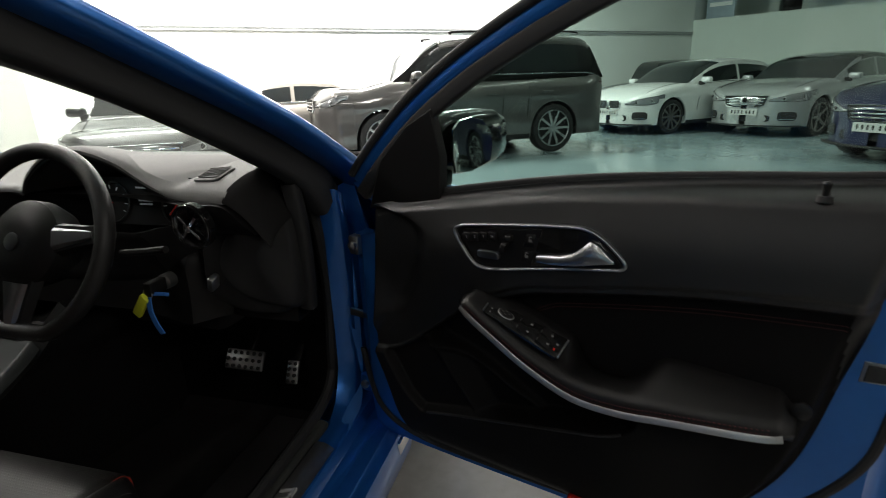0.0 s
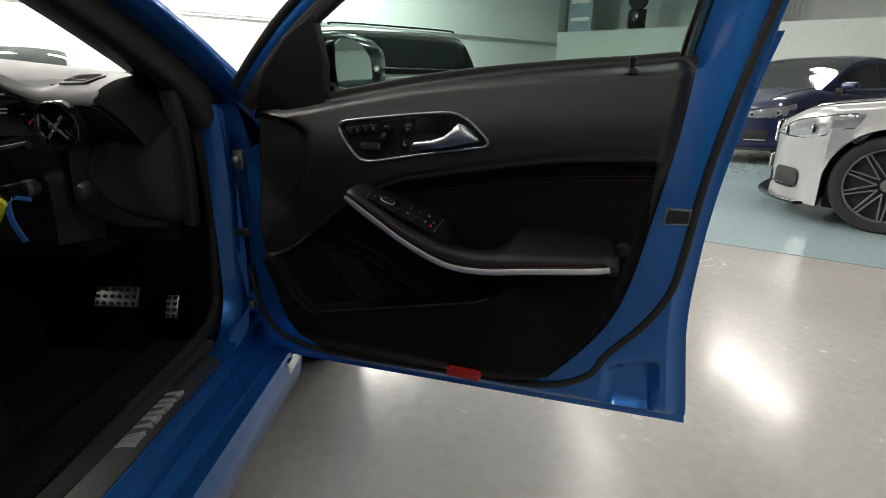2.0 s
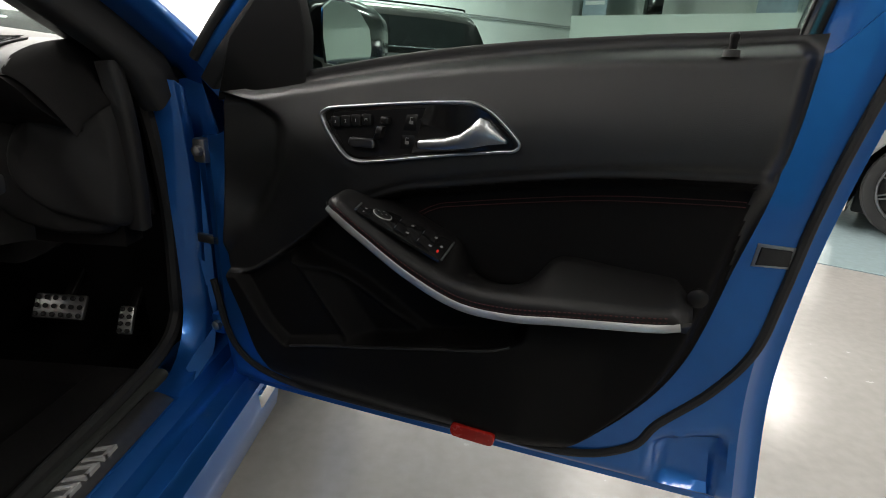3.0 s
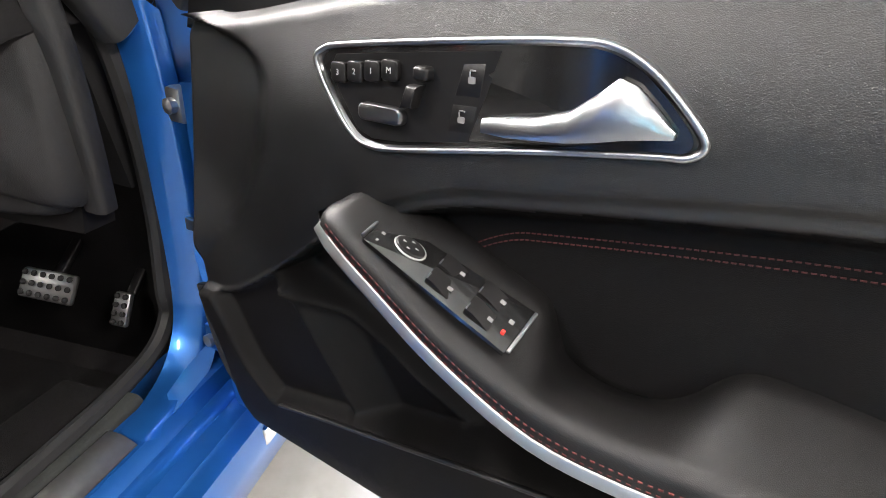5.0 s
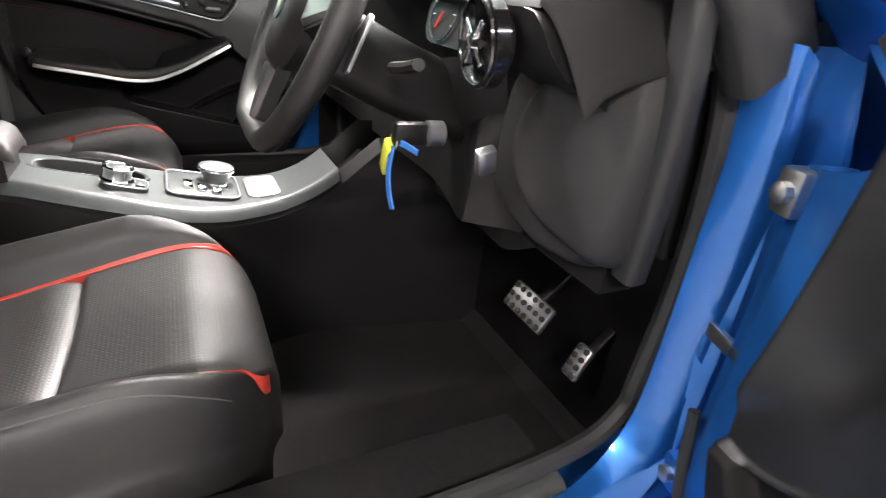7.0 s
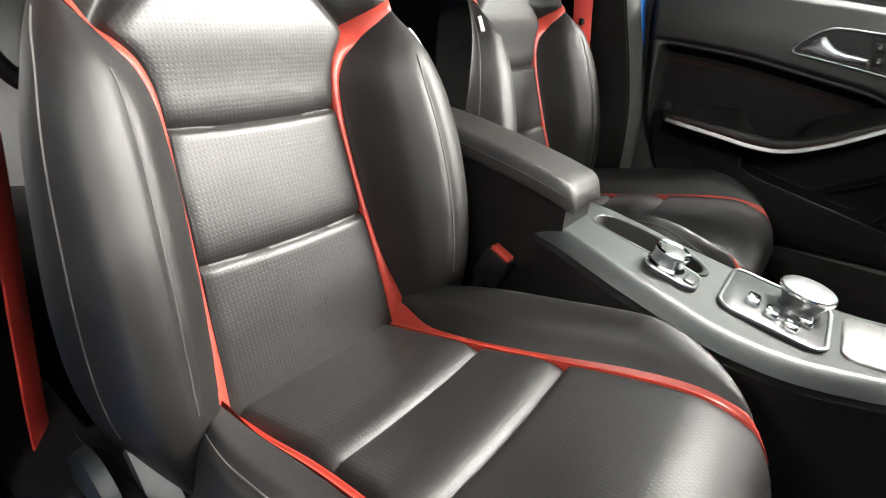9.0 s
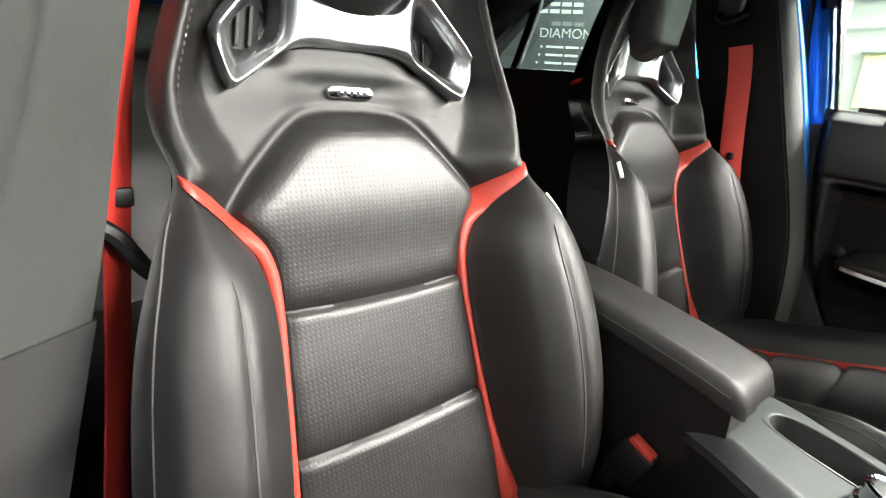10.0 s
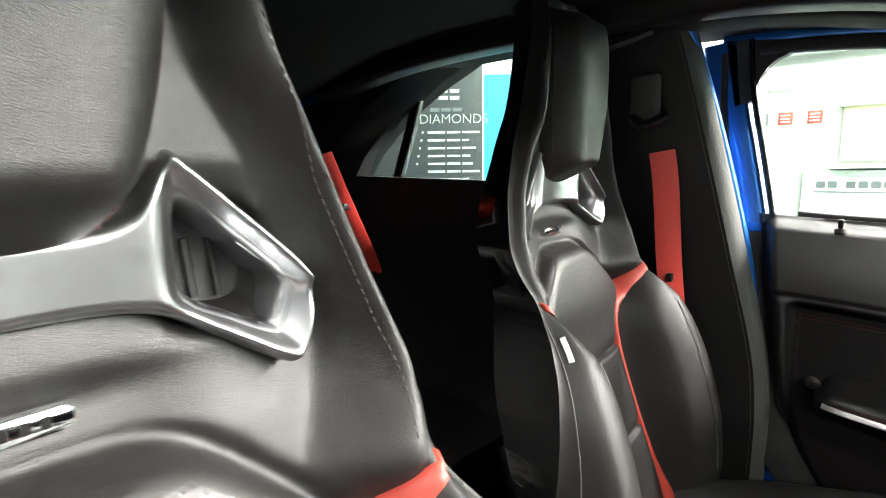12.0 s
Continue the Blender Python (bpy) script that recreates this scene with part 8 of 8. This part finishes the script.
FACE = (0.80, 0.60)
dark_banner = banner((-2.636, -2.532), FACE, 0.88, 2.05, M_BLACK_SIGN, "black banner with white lettering about paint protection")
letter(dark_banner, "DIAMONDS", 0.225, 1.455, 0.098, M_DIM_MARK)
for y, w, x in ((1.66, 0.66, 0.02), (1.61, 0.62, 0.00), (1.525, 0.30, 0.20)):
    for k in range(int(w / 0.085)):
        part("print_bar", box(x - w / 2 + 0.085 * k, y - 0.014, 0.001, x - w / 2 + 0.085 * k + 0.070, y + 0.014, 0.0025), M_DIM_MARK if y > 1.55 else M_SIGNGREY, dark_banner, smooth=False)
for k in range(9):
    y = 1.36 - 0.058 * k
    part("bullet", lathe([(0.010, 0.0), (0.010, 0.002)], 10, Matrix.Translation((-0.005 - 0.012 * k + (0.10 if k > 4 else 0), y, 0.001))), M_DIM_MARK, dark_banner, smooth=False)
    for j, (a, w) in enumerate(((0.03, 0.13), (0.175, 0.10), (0.29, (0.13, 0.05, 0.10, 0.06, 0.08)[k % 5]))):
        part("print_bar", box(a, y - 0.009, 0.001, a + w, y + 0.009, 0.0025), M_DIM_MARK, dark_banner, smooth=False)
part("print_shape", plate([(-0.42, 1.28), (-0.10, 1.28), (-0.02, 1.46), (-0.20, 1.52), (-0.40, 1.46)], 0.002, lambda a, b, c: V((a, b, 0.001 + c))), M_UNDER, dark_banner, "dark printed picture shape", smooth=False)

blue_banner = banner((-3.156, -1.892), FACE, 0.82, 2.0, M_CYAN, "cyan banner with white finance lettering")
part("white_edge", box(-0.44, 0.12, 0.0005, -0.37, 1.98, 0.002), M_WHITE, blue_banner)
for i, line in enumerate(("Car", "finance", "to fit your", "budget")):
    letter(blue_banner, line, 0.02, 1.585 - 0.150 * i, 0.145, M_WHITE)
part("white_head", box(-0.41, 1.78, 0.0005, 0.41, 2.0, 0.002), M_WHITE, blue_banner)
grey_stand = banner((-1.55, -3.35), (0.55, 0.83), 0.7, 1.75, M_BLACK_SIGN, "dark banner beyond the rear window")
label_card = banner((0.55, -3.1), (0.05, 1.0), 0.5, 1.62, M_WHITE, "white card with a dark printed heading")
letter(label_card, "PLATINUM", 0.0, 1.42, 0.085, M_SIGNGREY)
part("card_head", box(-0.25, 1.50, 0.0005, 0.25, 1.62, 0.002), M_BLUE_STRAP, label_card, "blue card head", smooth=False)
cyan_stand = banner((1.35, -3.2), (-0.1, 1.0), 0.7, 1.75, M_CYAN, "cyan banner beyond the rear of the car")

# west wall
pipe = solo("wall_pipe", tube([V((-7.44, -1.93, 0.0)), V((-7.44, -1.93, 2.0)), V((-7.44, -1.93, HIGH))], 0.035, 10, 3, up=(0, 1, 0)), M_BEAM, "grey pipe running up the wall", "pipe", kind="structure")
solo("wall_conduit", tube([V((-7.44, -1.93, 2.05)), V((-7.44, 0.0, 2.05)), V((-7.44, 6.0, 2.05))], 0.02, 8, 3), M_BEAM, "thin grey conduit along the wall", "conduit", kind="structure")
blind = thing("window_blind", "closed cream roller blind on the wall", "blind")
part("cassette", box(-7.5, -1.60, 1.76, -7.38, -1.08, 1.81, 0.01), M_BEAM, blind)
part("cloth", box(-7.49, -1.57, 1.13, -7.45, -1.11, 1.76, 0.004), M_CREAM, blind, "cream cloth")
big_blind = thing("window_blind", "wide pale cream blind above the counter", "blind")
part("cassette", box(-7.5, -0.11, 1.78, -7.38, 1.9, 1.84, 0.01), M_BEAM, big_blind)
part("cloth", box(-7.49, -0.075, 1.15, -7.45, 1.86, 1.78, 0.004), M_CREAM, big_blind, "cream cloth")
for y, mt, lab in ((-0.915, M_SIGNGREY, "small dark notice on the wall"), (-0.653, M_SIGNRED, "small red notice on the wall"), (-0.352, M_SIGNRED, "small red notice on the wall")):
    nt = thing("wall_notice", lab, "notice", group="wall notices")
    part("card", box(-7.5, y - 0.075, 1.615, -7.485, y + 0.075, 1.765, 0.003), mt, nt)
    for k in range(3):
        part("print_bar", box(-7.486, y - 0.055, 1.64 + 0.040 * k, -7.483, y + 0.045, 1.655 + 0.040 * k), M_WHITE, nt, smooth=False)
board = thing("counter_board", "pale board with grey bars for a company name", "sign")
part("panel", box(-7.5, -0.42, 0.50, -7.40, 2.6, 1.04, 0.01), M_WALL_B, board)
part("shelf", box(-7.5, -0.16, 1.06, -7.25, 2.8, 1.10, 0.005), M_WHITE, board)
for k in range(6):
    part("name_bar", box(-7.402, -0.28 + 0.115 * k + (0.06 if k > 1 else 0), 0.83, -7.396, -0.19 + 0.115 * k + (0.06 if k > 1 else 0), 0.91, 0.002), M_SIGNGREY, board, smooth=False)
part("under_line", box(-7.402, -0.30, 0.775, -7.396, 0.62, 0.79), M_SIGNGREY, board, smooth=False)

# gallery: posters, tyre stand, scribbled board
def gallery_at(s, off, z):
    p = V((*CORNERS[0], 0)) - gd * s + gn * off
    return V((p.x, p.y, z))


def poster(s, wide, z0, z1, label, off=1.05):
    root = thing("gallery_poster", label, "poster", group="gallery posters")
    a, b = gallery_at(s, off, 0), gallery_at(s + wide, off, 0)
    up0, up1 = V((0, 0, z0)), V((0, 0, z1))
    part("panel", loft([[a + up0, b + up0, b + up0 + gn * 0.05, a + up0 + gn * 0.05], [a + up1, b + up1, b + up1 + gn * 0.05, a + up1 + gn * 0.05]]), M_POSTER, root, smooth=False)
    for k in range(3):
        z = lerp(z0, z1, 0.2 + 0.27 * k)
        p, q = a.lerp(b, 0.1) - gn * 0.006, a.lerp(b, 0.9) - gn * 0.006
        part("print_bar", loft([[p + V((0, 0, z)), q + V((0, 0, z)), q + V((0, 0, z)) + gn * 0.004, p + V((0, 0, z)) + gn * 0.004], [p + V((0, 0, z + 0.10)), q + V((0, 0, z + 0.10)), q + V((0, 0, z + 0.10)) + gn * 0.004, p + V((0, 0, z + 0.10)) + gn * 0.004]]), M_WHITE, root, smooth=False)


poster(0.12, 0.72, 2.5, 4.3, "tall blue-grey poster standing on the gallery", 0.5)
poster(4.6, 0.9, 2.6, 4.4, "pale notice board on the gallery")
stand = thing("tyre_display", "tyre on a black display stand on the gallery", "tyre")
c = gallery_at(2.12, 0.6, 0)
part("plinth", turned(box(-0.21, -0.18, 2.5, 0.21, 0.18, 3.08, 0.02), Matrix.Translation(c)), M_GLOSS, stand)
tm = Matrix.Translation(c + V((0, 0, 3.33))) @ Matrix(((gd.x, 0, gn.x, 0), (gd.y, 0, gn.y, 0), (0, 1, 0, 0), (0, 0, 0, 1)))
part("tyre", lathe([(0.16, -0.09), (0.25, -0.10), (0.27, 0.0), (0.25, 0.10), (0.16, 0.09)], 30, tm), M_TYRE, stand)
part("rim", lathe([(0.165, -0.085), (0.15, -0.09), (0.05, -0.075), (0.0, -0.075)], 24, tm), M_HINGE, stand)
rack = thing("wire_rack", "thin grey wire rack on the gallery wall", "rack")
for k in range(5):
    p = gallery_at(5.6 + 0.12 * k, 0.9, 2.5)
    part("wire", tube([p, p + V((0, 0, 0.9))], 0.008, 6, 2, up=(0, 1, 0)), M_BEAM, rack)
